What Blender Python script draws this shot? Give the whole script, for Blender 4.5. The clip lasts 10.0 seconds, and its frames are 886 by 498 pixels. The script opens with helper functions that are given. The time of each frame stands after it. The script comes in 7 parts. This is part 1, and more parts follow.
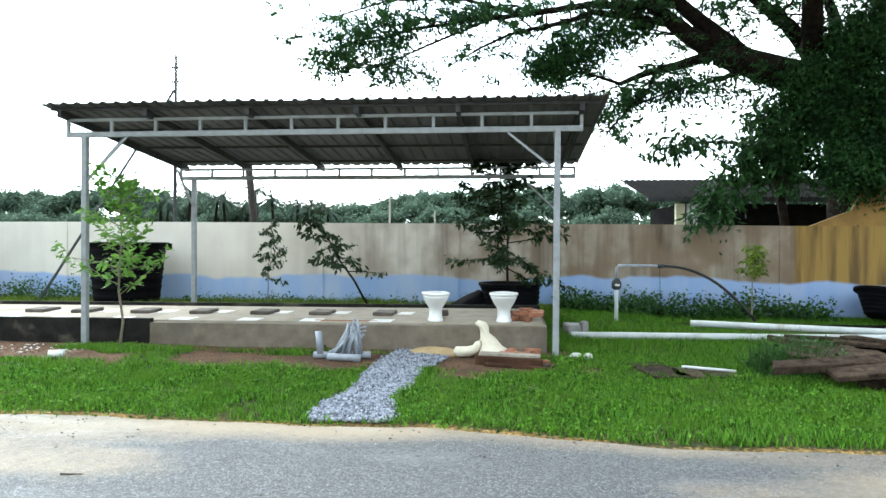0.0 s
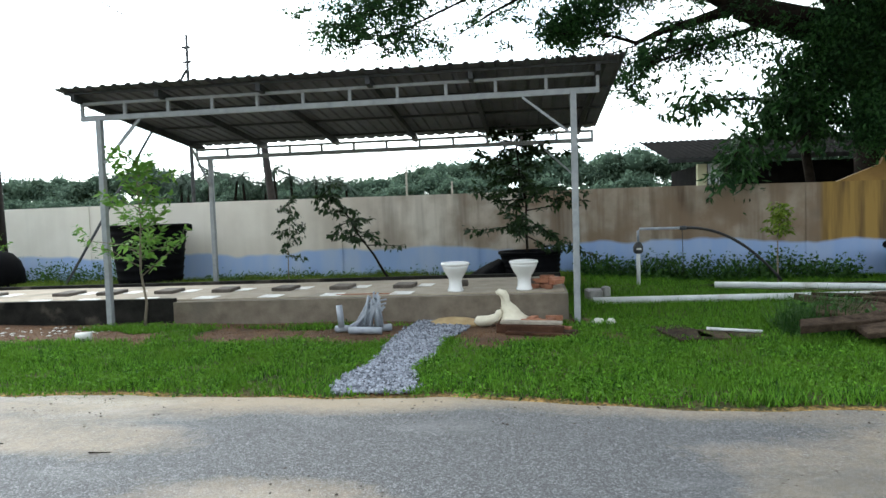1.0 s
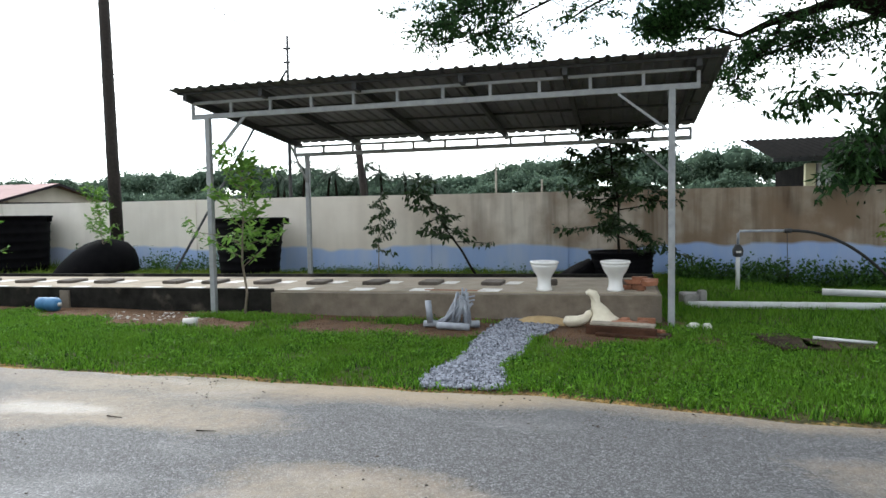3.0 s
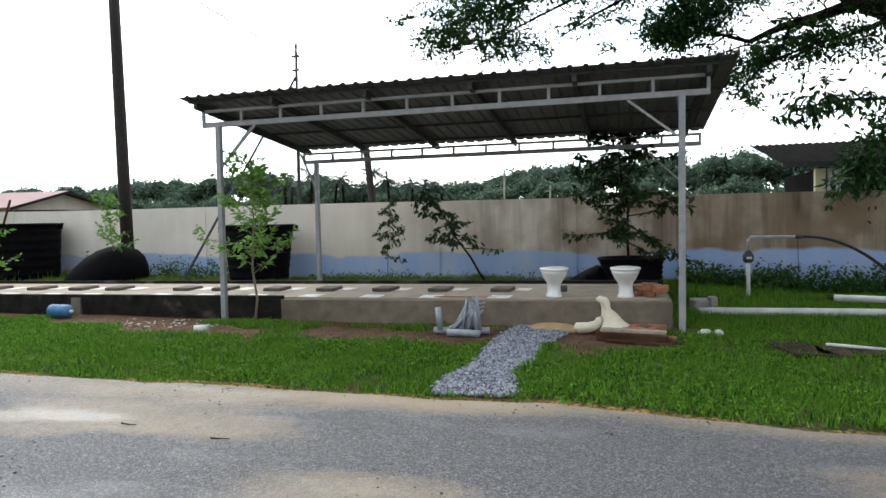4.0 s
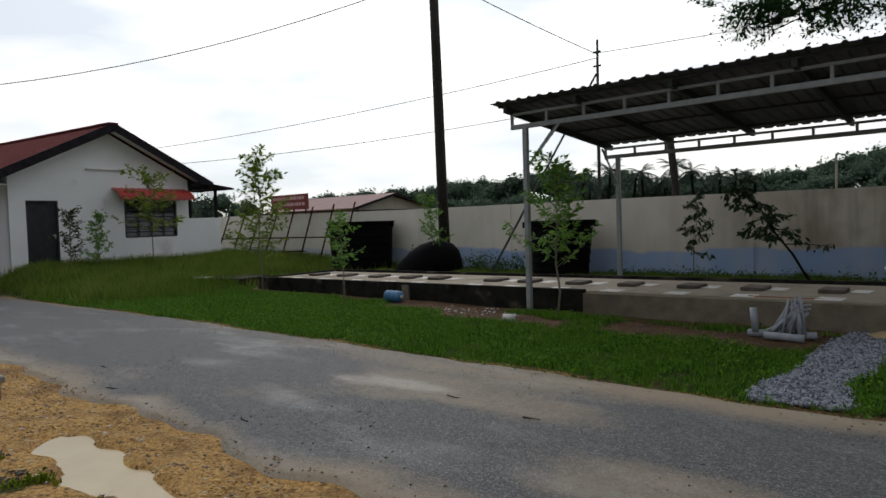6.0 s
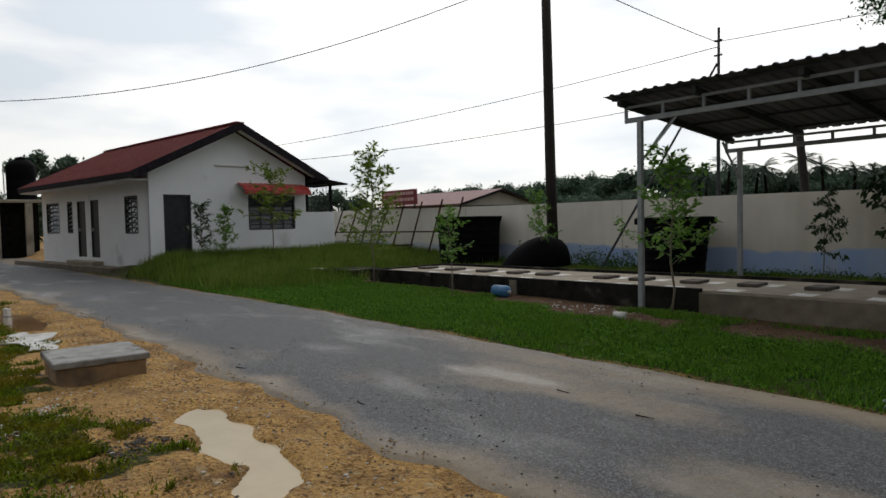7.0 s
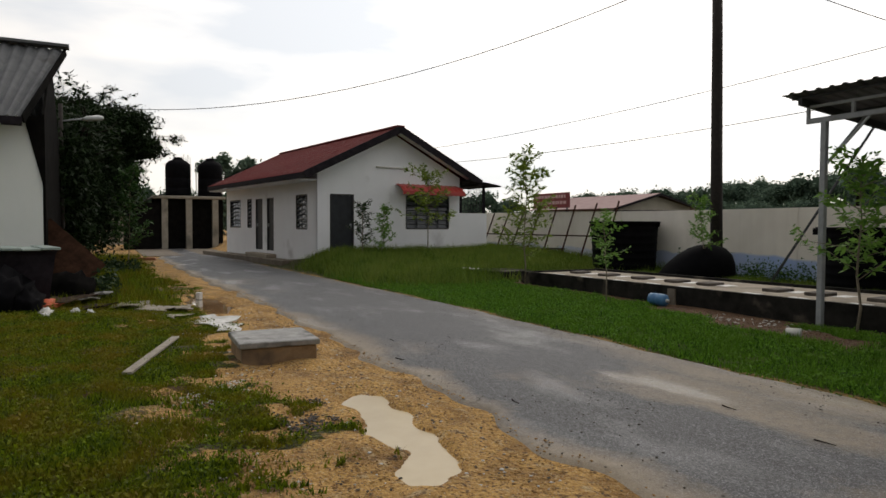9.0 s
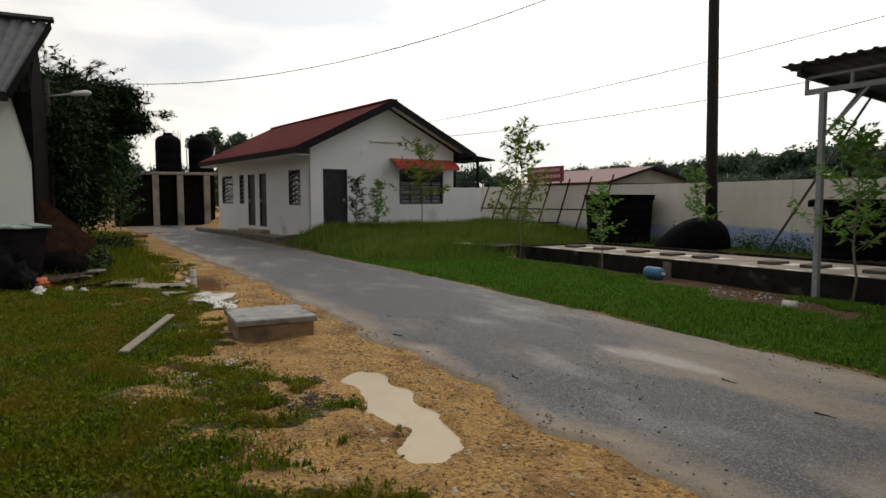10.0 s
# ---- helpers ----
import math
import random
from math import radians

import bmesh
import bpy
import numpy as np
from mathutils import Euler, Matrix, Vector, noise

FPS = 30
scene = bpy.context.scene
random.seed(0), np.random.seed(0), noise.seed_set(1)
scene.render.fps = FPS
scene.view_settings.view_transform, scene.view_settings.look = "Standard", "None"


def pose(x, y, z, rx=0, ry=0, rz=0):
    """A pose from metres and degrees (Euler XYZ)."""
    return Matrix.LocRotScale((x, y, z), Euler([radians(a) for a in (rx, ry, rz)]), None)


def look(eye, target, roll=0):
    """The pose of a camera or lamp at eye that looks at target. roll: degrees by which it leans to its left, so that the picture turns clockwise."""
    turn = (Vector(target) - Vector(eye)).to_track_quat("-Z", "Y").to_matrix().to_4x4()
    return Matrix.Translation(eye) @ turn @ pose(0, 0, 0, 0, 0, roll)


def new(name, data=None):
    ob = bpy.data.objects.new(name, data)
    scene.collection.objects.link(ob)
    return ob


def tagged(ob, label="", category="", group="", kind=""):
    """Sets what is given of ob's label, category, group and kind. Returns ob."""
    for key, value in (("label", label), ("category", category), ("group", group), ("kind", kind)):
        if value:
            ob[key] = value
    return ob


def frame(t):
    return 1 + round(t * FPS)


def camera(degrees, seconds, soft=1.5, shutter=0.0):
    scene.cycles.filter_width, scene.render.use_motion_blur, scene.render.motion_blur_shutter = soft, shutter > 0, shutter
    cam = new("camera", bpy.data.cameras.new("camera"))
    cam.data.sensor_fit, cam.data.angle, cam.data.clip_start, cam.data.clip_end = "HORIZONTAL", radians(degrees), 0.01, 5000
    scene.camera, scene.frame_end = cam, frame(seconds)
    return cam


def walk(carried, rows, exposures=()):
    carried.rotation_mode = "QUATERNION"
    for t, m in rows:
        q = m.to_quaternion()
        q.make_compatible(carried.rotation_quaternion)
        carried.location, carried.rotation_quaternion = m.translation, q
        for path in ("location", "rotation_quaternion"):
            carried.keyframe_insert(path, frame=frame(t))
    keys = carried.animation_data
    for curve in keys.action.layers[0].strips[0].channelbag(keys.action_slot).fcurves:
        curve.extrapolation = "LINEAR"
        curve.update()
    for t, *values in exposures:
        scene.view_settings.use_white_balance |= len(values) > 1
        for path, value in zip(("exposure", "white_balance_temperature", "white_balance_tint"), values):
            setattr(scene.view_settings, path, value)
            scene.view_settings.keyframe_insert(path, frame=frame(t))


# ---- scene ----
cam = camera(67.6, 10.0)
PATH = [
    (0, (5.993, -8.819, 1.514), (5.791, -6.829, 1.491), 0.4),
    (0.5, (6.024, -8.77, 1.498), (5.736, -6.792, 1.433), -0.6),
    (1, (6.019, -8.748, 1.487), (5.755, -6.769, 1.38), -1.8),
    (1.5, (6.007, -8.744, 1.483), (5.695, -6.772, 1.36), -1.3),
    (2, (6.0, -8.753, 1.482), (5.703, -6.779, 1.362), -1.1),
    (2.5, (5.959, -8.761, 1.472), (5.511, -6.816, 1.346), -1.0),
    (3, (5.979, -8.777, 1.484), (5.461, -6.849, 1.376), -0.9),
    (3.2, (5.981, -8.772, 1.488), (5.48, -6.838, 1.398), -0.7),
    (4.3, (5.916, -8.833, 1.505), (5.321, -6.928, 1.415), -1.65),
    (4.5, (5.905, -8.87, 1.512), (5.182, -7.007, 1.43), -1.95),
    (5, (5.912, -8.878, 1.504), (4.944, -7.129, 1.442), -2.3),
    (5.5, (5.931, -8.904, 1.5), (4.777, -7.272, 1.428), -2.2),
    (7, (5.944, -9.039, 1.471), (4.413, -7.755, 1.386), -1.2),
    (7.5, (5.939, -9.044, 1.467), (4.328, -7.861, 1.384), -1.6),
    (8, (5.918, -9.085, 1.447), (4.235, -8.011, 1.34), -1.5),
    (8.5, (5.929, -9.108, 1.447), (4.165, -8.183, 1.268), -0.7),
    (9, (5.948, -9.15, 1.457), (4.17, -8.237, 1.384), 0.3),
    (9.5, (5.91, -9.147, 1.474), (4.162, -8.182, 1.357), -0.3),
    (10, (5.872, -9.162, 1.464), (4.107, -8.232, 1.314), -0.1),
]
EXPO = ((0.0, 0.64, 6150, 1.0), (0.5, 0.05, 6250, 3.0), (1.0, 0.03, 6300, 4.0), (2.5, 0.04, 6400, 7.0), (3.2, -0.2, 6500, 8.0), (4.5, -0.52, 6550, 9.0), (5.5, -1.65, 6700, 9.5), (7.0, -1.86, 6850, 10.0), (8.5, -1.68, 7200, 12.0), (9.0, -1.65, 7270, 12.2), (9.5, -1.8, 7330, 12.3), (10.0, -1.69, 7400, 12.5))
walk(cam, [(t, look(eye, goal, roll)) for t, eye, goal, roll in PATH], EXPO)


# ---------------------------------------------------------------- world and sun
SUN_AZ, SUN_EL = radians(322.0), radians(42.0)
SKY_DIM, SKY_BRIGHT = 1.12, 3.8
world = bpy.data.worlds.new("overcast_sky")
scene.world = world
world.use_nodes = True


def build_sky(tree):
    N, L = tree.nodes, tree.links
    N.clear()
    out = N.new("ShaderNodeOutputWorld")
    bg = N.new("ShaderNodeBackground")
    sky = N.new("ShaderNodeTexSky")
    sky.sky_type = "NISHITA"
    sky.sun_disc = False
    sky.sun_elevation, sky.sun_rotation = SUN_EL, SUN_AZ
    dim = N.new("ShaderNodeVectorMath")
    dim.operation = "SCALE"
    dim.inputs["Scale"].default_value = 0.05
    L.new(sky.outputs["Color"], dim.inputs[0])
    co = N.new("ShaderNodeTexCoord")
    mp = N.new("ShaderNodeMapping")
    mp.inputs["Scale"].default_value = (1.0, 1.0, 4.0)
    L.new(co.outputs["Generated"], mp.inputs["Vector"])
    nz = N.new("ShaderNodeTexNoise")
    nz.inputs["Scale"].default_value = 2.6
    nz.inputs["Detail"].default_value = 6.0
    nz.inputs["Roughness"].default_value = 0.5
    L.new(mp.outputs["Vector"], nz.inputs["Vector"])
    ramp = N.new("ShaderNodeValToRGB")
    ramp.color_ramp.elements[0].position, ramp.color_ramp.elements[0].color = 0.36, (0.7, 0.77, 0.86, 1)
    ramp.color_ramp.elements[1].position, ramp.color_ramp.elements[1].color = 0.54, (1.0, 1.02, 1.04, 1)
    L.new(nz.outputs["Fac"], ramp.inputs["Fac"])
    # thin cloud is brighter towards the veiled sun
    dot = N.new("ShaderNodeVectorMath")
    dot.operation = "DOT_PRODUCT"
    dot.inputs[1].default_value = (math.sin(SUN_AZ) * math.cos(SUN_EL), math.cos(SUN_AZ) * math.cos(SUN_EL), math.sin(SUN_EL))
    L.new(co.outputs["Generated"], dot.inputs[0])
    glow = N.new("ShaderNodeMapRange")
    glow.interpolation_type = "SMOOTHSTEP"
    for k, w in (("From Min", -0.15), ("From Max", 1.0), ("To Min", SKY_DIM), ("To Max", SKY_BRIGHT)):
        glow.inputs[k].default_value = w
    L.new(dot.outputs["Value"], glow.inputs["Value"])
    bright = N.new("ShaderNodeVectorMath")
    bright.operation = "SCALE"
    L.new(ramp.outputs["Color"], bright.inputs[0])
    L.new(glow.outputs["Result"], bright.inputs["Scale"])
    add = N.new("ShaderNodeVectorMath")
    add.operation = "ADD"
    L.new(dim.outputs[0], add.inputs[0])
    L.new(bright.outputs[0], add.inputs[1])
    L.new(add.outputs[0], bg.inputs["Color"])
    bg.inputs["Strength"].default_value = 1.0
    L.new(bg.outputs[0], out.inputs[0])


build_sky(world.node_tree)
sun_data = bpy.data.lights.new("sun", "SUN")
sun_data.energy, sun_data.angle, sun_data.color = 0.9, radians(14), (1.0, 0.96, 0.9)
sun = new("sun", sun_data)
sun.matrix_basis = look((0, 0, 30), (-30 * math.sin(SUN_AZ) / math.tan(SUN_EL), -30 * math.cos(SUN_AZ) / math.tan(SUN_EL), 0))


# ---------------------------------------------------------------- materials
def material(name, dark, light, scale=6.0, rough=0.8, metal=0.0, bump=0.15, bump_scale=60.0, spread=0.0, stain=None, stain_scale=0.8, stain_at=0.56, spec=0.5):
    """Two-scale noise between two colours, with optional stains and a random shift per object."""
    m = bpy.data.materials.new(name)
    m.use_nodes = True
    N, L = m.node_tree.nodes, m.node_tree.links
    p = N["Principled BSDF"]
    p.inputs["Roughness"].default_value = rough
    p.inputs["Metallic"].default_value = metal
    p.inputs["Specular IOR Level"].default_value = spec
    geo = N.new("ShaderNodeTexCoord")
    nz = N.new("ShaderNodeTexNoise")
    nz.inputs["Scale"].default_value, nz.inputs["Detail"].default_value = scale, 8.0
    nz.inputs["Roughness"].default_value = 0.62
    L.new(geo.outputs["Object"], nz.inputs["Vector"])
    ramp = N.new("ShaderNodeValToRGB")
    ramp.color_ramp.elements[0].position, ramp.color_ramp.elements[0].color = 0.32, (*dark, 1)
    ramp.color_ramp.elements[1].position, ramp.color_ramp.elements[1].color = 0.68, (*light, 1)
    L.new(nz.outputs["Fac"], ramp.inputs["Fac"])
    col = ramp.outputs["Color"]
    if stain:
        sn = N.new("ShaderNodeTexNoise")
        sn.inputs["Scale"].default_value, sn.inputs["Detail"].default_value = stain_scale, 6.0
        L.new(geo.outputs["Object"], sn.inputs["Vector"])
        sr = N.new("ShaderNodeMapRange")
        sr.inputs["From Min"].default_value, sr.inputs["From Max"].default_value = stain_at, stain_at + 0.12
        L.new(sn.outputs["Fac"], sr.inputs["Value"])
        mx = N.new("ShaderNodeMix")
        mx.data_type = "RGBA"
        mx.inputs["B"].default_value = (*stain, 1)
        L.new(sr.outputs["Result"], mx.inputs["Factor"])
        L.new(col, mx.inputs["A"])
        col = mx.outputs["Result"]
    if spread:
        oi = N.new("ShaderNodeObjectInfo")
        mr = N.new("ShaderNodeMapRange")
        mr.inputs["To Min"].default_value, mr.inputs["To Max"].default_value = 1 - spread, 1 + spread
        L.new(oi.outputs["Random"], mr.inputs["Value"])
        vm = N.new("ShaderNodeVectorMath")
        vm.operation = "SCALE"
        L.new(col, vm.inputs[0])
        L.new(mr.outputs["Result"], vm.inputs["Scale"])
        col = vm.outputs[0]
    L.new(col, p.inputs["Base Color"])
    if bump:
        bn = N.new("ShaderNodeTexNoise")
        bn.inputs["Scale"].default_value, bn.inputs["Detail"].default_value = bump_scale, 4.0
        L.new(geo.outputs["Object"], bn.inputs["Vector"])
        b = N.new("ShaderNodeBump")
        b.inputs["Strength"].default_value, b.inputs["Distance"].default_value = bump, 0.02
        L.new(bn.outputs["Fac"], b.inputs["Height"])
        L.new(b.outputs["Normal"], p.inputs["Normal"])
    return m


def leaf_material(name, a, b, rough=0.5, through_light=0.25, patch=None):
    """Foliage: a random green per leaf island, some light let through."""
    m = bpy.data.materials.new(name)
    m.use_nodes = True
    N, L = m.node_tree.nodes, m.node_tree.links
    p = N["Principled BSDF"]
    p.inputs["Roughness"].default_value = rough
    p.inputs["Specular IOR Level"].default_value = 0.15
    g = N.new("ShaderNodeNewGeometry")
    ramp = N.new("ShaderNodeValToRGB")
    ramp.color_ramp.elements[0].color = (*a, 1)
    ramp.color_ramp.elements[1].color = (*b, 1)
    L.new(g.outputs["Random Per Island"], ramp.inputs["Fac"])
    col = ramp.outputs["Color"]
    if patch:
        co = N.new("ShaderNodeTexCoord")
        nz = N.new("ShaderNodeTexNoise")
        nz.inputs["Scale"].default_value, nz.inputs["Detail"].default_value = 1.8, 8.0
        L.new(co.outputs["Object"], nz.inputs["Vector"])
        mr = N.new("ShaderNodeMapRange")
        mr.inputs["From Min"].default_value, mr.inputs["From Max"].default_value, mr.inputs["To Max"].default_value = 0.42, 0.66, 0.8
        L.new(nz.outputs["Fac"], mr.inputs["Value"])
        mx = N.new("ShaderNodeMix")
        mx.data_type = "RGBA"
        mx.inputs["B"].default_value = (*patch, 1)
        L.new(mr.outputs["Result"], mx.inputs["Factor"])
        L.new(col, mx.inputs["A"])
        col = mx.outputs["Result"]
    L.new(col, p.inputs["Base Color"])
    tr = N.new("ShaderNodeBsdfTranslucent")
    L.new(col, tr.inputs["Color"])
    mix = N.new("ShaderNodeMixShader")
    mix.inputs["Fac"].default_value = through_light
    L.new(p.outputs[0], mix.inputs[1])
    L.new(tr.outputs[0], mix.inputs[2])
    L.new(mix.outputs[0], N["Material Output"].inputs["Surface"])
    return m


M_GALV = material("grey_painted_steel", (0.24, 0.255, 0.27), (0.34, 0.355, 0.37), 9, 0.55, 0.0, 0.06, 80, stain=(0.2, 0.17, 0.14), stain_scale=3.0, stain_at=0.66)
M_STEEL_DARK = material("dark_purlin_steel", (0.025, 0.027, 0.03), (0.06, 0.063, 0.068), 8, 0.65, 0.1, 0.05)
M_SHEET = material("weathered_roof_sheet", (0.1, 0.1, 0.116), (0.16, 0.16, 0.182), 3.0, 0.6, 0.1, 0.05, 40, spread=0.1, stain=(0.12, 0.11, 0.115), stain_scale=1.2, stain_at=0.6)
M_CONC_TAN = material("tan_concrete", (0.125, 0.1, 0.073), (0.21, 0.175, 0.135), 5, 0.9, 0, 0.25, 45, stain=(0.13, 0.11, 0.085), stain_scale=1.3)
M_CONC_TOP = material("pale_dusty_concrete", (0.27, 0.225, 0.17), (0.37, 0.32, 0.255), 4, 0.9, 0, 0.2, 45, stain=(0.22, 0.19, 0.15), stain_scale=1.1)
M_CONC_DARK = material("moss_blackened_concrete", (0.008, 0.008, 0.007), (0.03, 0.028, 0.025), 3.5, 0.95, 0, 0.3, 40, stain=(0.1, 0.088, 0.07), stain_scale=1.9, stain_at=0.58, spec=0.1)
M_COVER = material("dark_cement_cover", (0.07, 0.058, 0.048), (0.125, 0.105, 0.088), 9, 0.85, 0, 0.25, 70, spread=0.2)
M_WHITE_PATCH = material("white_cement_patch", (0.62, 0.61, 0.58), (0.8, 0.79, 0.77), 6, 0.8, 0, 0.1)
M_HOUSE_WALL = material("white_house_paint", (0.83, 0.84, 0.87), (0.88, 0.89, 0.92), 1.3, 0.75, 0, 0.05, 90, stain=(0.6, 0.6, 0.61), stain_scale=0.7, stain_at=0.62)
M_RED_ROOF = material("red_roof_sheet", (0.13, 0.02, 0.02), (0.2, 0.036, 0.034), 1.6, 0.7, 0, 0.05, spread=0.07, stain=(0.1, 0.022, 0.022), stain_scale=0.8, stain_at=0.62, spec=0.25)
M_FASCIA = material("dark_fascia_board", (0.012, 0.01, 0.013), (0.03, 0.025, 0.03), 6, 0.8, 0, 0.08, spec=0.1)
M_BLACK = material("black_poly_plastic", (0.003, 0.003, 0.004), (0.006, 0.006, 0.007), 5, 0.75, 0, 0.08, 25, stain=(0.012, 0.011, 0.01), stain_scale=3.0, stain_at=0.68, spec=0.05)
M_DOOR = material("dark_navy_door_paint", (0.008, 0.01, 0.014), (0.018, 0.022, 0.028), 5, 0.6, 0, 0.05)
M_POLE = material("creosoted_timber_pole", (0.012, 0.009, 0.008), (0.032, 0.024, 0.02), 14, 0.85, 0, 0.3, 50)
M_WIRE = material("black_cable", (0.015, 0.015, 0.017), (0.025, 0.025, 0.027), 5, 0.6, 0, 0)
M_GLASS = material("dark_louvre_glass", (0.03, 0.035, 0.04), (0.07, 0.08, 0.09), 3, 0.12, 0, 0)
M_GRILLE = material("dark_window_grille", (0.02, 0.02, 0.022), (0.045, 0.045, 0.05), 6, 0.5, 0.2, 0)


# ---------------------------------------------------------------- mesh helpers
def thing(name, label, category, x=0, y=0, z=0, rz=0, group="", kind=""):
    ob = new(name)
    ob.matrix_basis = pose(x, y, z, 0, 0, rz)
    return tagged(ob, label, category, group, kind)


def mesh_of(name, bm, mat, smooth=False):
    me = bpy.data.meshes.new(name)
    bmesh.ops.recalc_face_normals(bm, faces=bm.faces)
    bm.to_mesh(me)
    bm.free()
    me.materials.append(mat)
    if smooth:
        me.polygons.foreach_set("use_smooth", [True] * len(me.polygons))
    return me


def part(name, bm, mat, parent, label="", smooth=False):
    ob = new(name, mesh_of(name, bm, mat, smooth))
    ob.parent = parent
    return tagged(ob, label)


def single(name, bm, mat, label, category="", kind="", group="", smooth=False):
    return tagged(new(name, mesh_of(name, bm, mat, smooth)), label, category, group, kind)


def arrays(name, verts, faces, mat, smooth=False):
    """A mesh object from numpy arrays of corners and of equal-sided faces."""
    me = bpy.data.meshes.new(name)
    n, k = faces.shape
    me.vertices.add(len(verts))
    me.vertices.foreach_set("co", np.ascontiguousarray(verts, dtype=np.float32).ravel())
    me.loops.add(n * k)
    me.loops.foreach_set("vertex_index", faces.astype(np.int32).ravel())
    me.polygons.add(n)
    me.polygons.foreach_set("loop_start", np.arange(0, n * k, k, dtype=np.int32))
    me.update(calc_edges=True)
    me.materials.append(mat)
    if smooth:
        me.polygons.foreach_set("use_smooth", [True] * n)
    return new(name, me)


def box(bm, x0, x1, y0, y1, z0, z1, bevel=0.0):
    vs = [bm.verts.new((x, y, z)) for x in (x0, x1) for y in (y0, y1) for z in (z0, z1)]
    fs = [bm.faces.new([vs[i] for i in q]) for q in ((0, 1, 3, 2), (4, 6, 7, 5), (0, 4, 5, 1), (2, 3, 7, 6), (0, 2, 6, 4), (1, 5, 7, 3))]
    if bevel:
        bmesh.ops.bevel(bm, geom=list({e for f in fs for e in f.edges}), offset=bevel, segments=1, affect="EDGES")
    return bm


def beam(bm, a, b, w, h=0.0, bevel=0.0):
    """A bar of section w by h from a to b."""
    a, b, h = Vector(a), Vector(b), h or w
    d = b - a
    up = Vector((0, 0, 1)) if abs(d.normalized().z) < 0.95 else Vector((0, 1, 0))
    s = d.cross(up).normalized() * (w / 2)
    u = s.cross(d).normalized() * (h / 2)
    vs = [bm.verts.new(p + s * i + u * j) for p in (a, b) for i, j in ((-1, -1), (1, -1), (1, 1), (-1, 1))]
    fs = [bm.faces.new([vs[i] for i in q]) for q in ((0, 3, 2, 1), (4, 5, 6, 7), (0, 1, 5, 4), (1, 2, 6, 5), (2, 3, 7, 6), (3, 0, 4, 7))]
    if bevel:
        bmesh.ops.bevel(bm, geom=list({e for f in fs for e in f.edges}), offset=bevel, segments=1, affect="EDGES")
    return bm


def tube(bm, pts, radii, seg=8, cap=True):
    """A round tube through points, a radius for each."""
    pts = [Vector(p) for p in pts]
    if not hasattr(radii, "__len__"):
        radii = [radii] * len(pts)
    rings = []
    for i, p in enumerate(pts):
        d = (pts[min(i + 1, len(pts) - 1)] - pts[max(i - 1, 0)]).normalized()
        ref = Vector((0, 0, 1)) if abs(d.z) < 0.9 else Vector((1, 0, 0))
        s = d.cross(ref).normalized()
        u = s.cross(d)
        rings.append([bm.verts.new(p + (s * math.cos(2 * math.pi * k / seg) + u * math.sin(2 * math.pi * k / seg)) * radii[i]) for k in range(seg)])
    for r0, r1 in zip(rings, rings[1:]):
        for k in range(seg):
            bm.faces.new((r0[k], r0[(k + 1) % seg], r1[(k + 1) % seg], r1[k]))
    if cap:
        bm.faces.new(rings[0][::-1])
        bm.faces.new(rings[-1])
    return bm


def lathe(bm, profile, seg=32, x=0.0, y=0.0):
    """A turned shape from (radius, height) pairs; a radius of 0 closes it."""
    rings = []
    for r, z in profile:
        rings.append([bm.verts.new((x, y, z))] if r == 0 else [bm.verts.new((x + r * math.cos(2 * math.pi * k / seg), y + r * math.sin(2 * math.pi * k / seg), z)) for k in range(seg)])
    for a, b in zip(rings, rings[1:]):
        for k in range(seg):
            j = (k + 1) % seg
            q = [a[0] if len(a) == 1 else a[k], a[0] if len(a) == 1 else a[j], b[0] if len(b) == 1 else b[j], b[0] if len(b) == 1 else b[k]]
            q = [v for i, v in enumerate(q) if v not in q[:i]]
            if len(q) > 2:
                bm.faces.new(q)
    return bm


def ribbed(bm, width, length, pitch=0.19, rib=0.032, flat=0.6, thick=0.004, z=0.0):
    """A ribbed metal sheet, ribs along y, lying at height z, with a thickness."""
    prof, n = [], max(1, round(width / pitch))
    p = width / n
    for i in range(n):
        x = i * p
        prof += [(x, 0), (x + p * flat, 0), (x + p * (flat + 0.1), rib), (x + p * 0.92, rib)]
    prof.append((width, 0))
    grid = [[[bm.verts.new((x, y, z + h + dz)) for x, h in prof] for y in (0, length)] for dz in (0, thick)]
    for i in range(len(prof) - 1):
        for g in grid:
            bm.faces.new((g[0][i], g[0][i + 1], g[1][i + 1], g[1][i]))
        for e in (0, 1):
            bm.faces.new((grid[0][e][i], grid[0][e][i + 1], grid[1][e][i + 1], grid[1][e][i]))
    return bm


def wave_sheet(bm, width, length, pitch=0.075, amp=0.012, thick=0.004, step=6):
    """A corrugated sheet, waves along y."""
    n = int(width / pitch * step)
    xs = [width * i / n for i in range(n + 1)]
    hs = [amp * math.sin(2 * math.pi * x / pitch) for x in xs]
    grid = [[[bm.verts.new((x, y, h + dz)) for x, h in zip(xs, hs)] for y in (0, length)] for dz in (0, thick)]
    for i in range(n):
        for g in grid:
            bm.faces.new((g[0][i], g[0][i + 1], g[1][i + 1], g[1][i]))
        for e in (0, 1):
            bm.faces.new((grid[0][e][i], grid[0][e][i + 1], grid[1][e][i + 1], grid[1][e][i]))
    return bm


def smooth01(a, b, v):
    t = np.clip((v - a) / (b - a), 0, 1)
    return t * t * (3 - 2 * t)


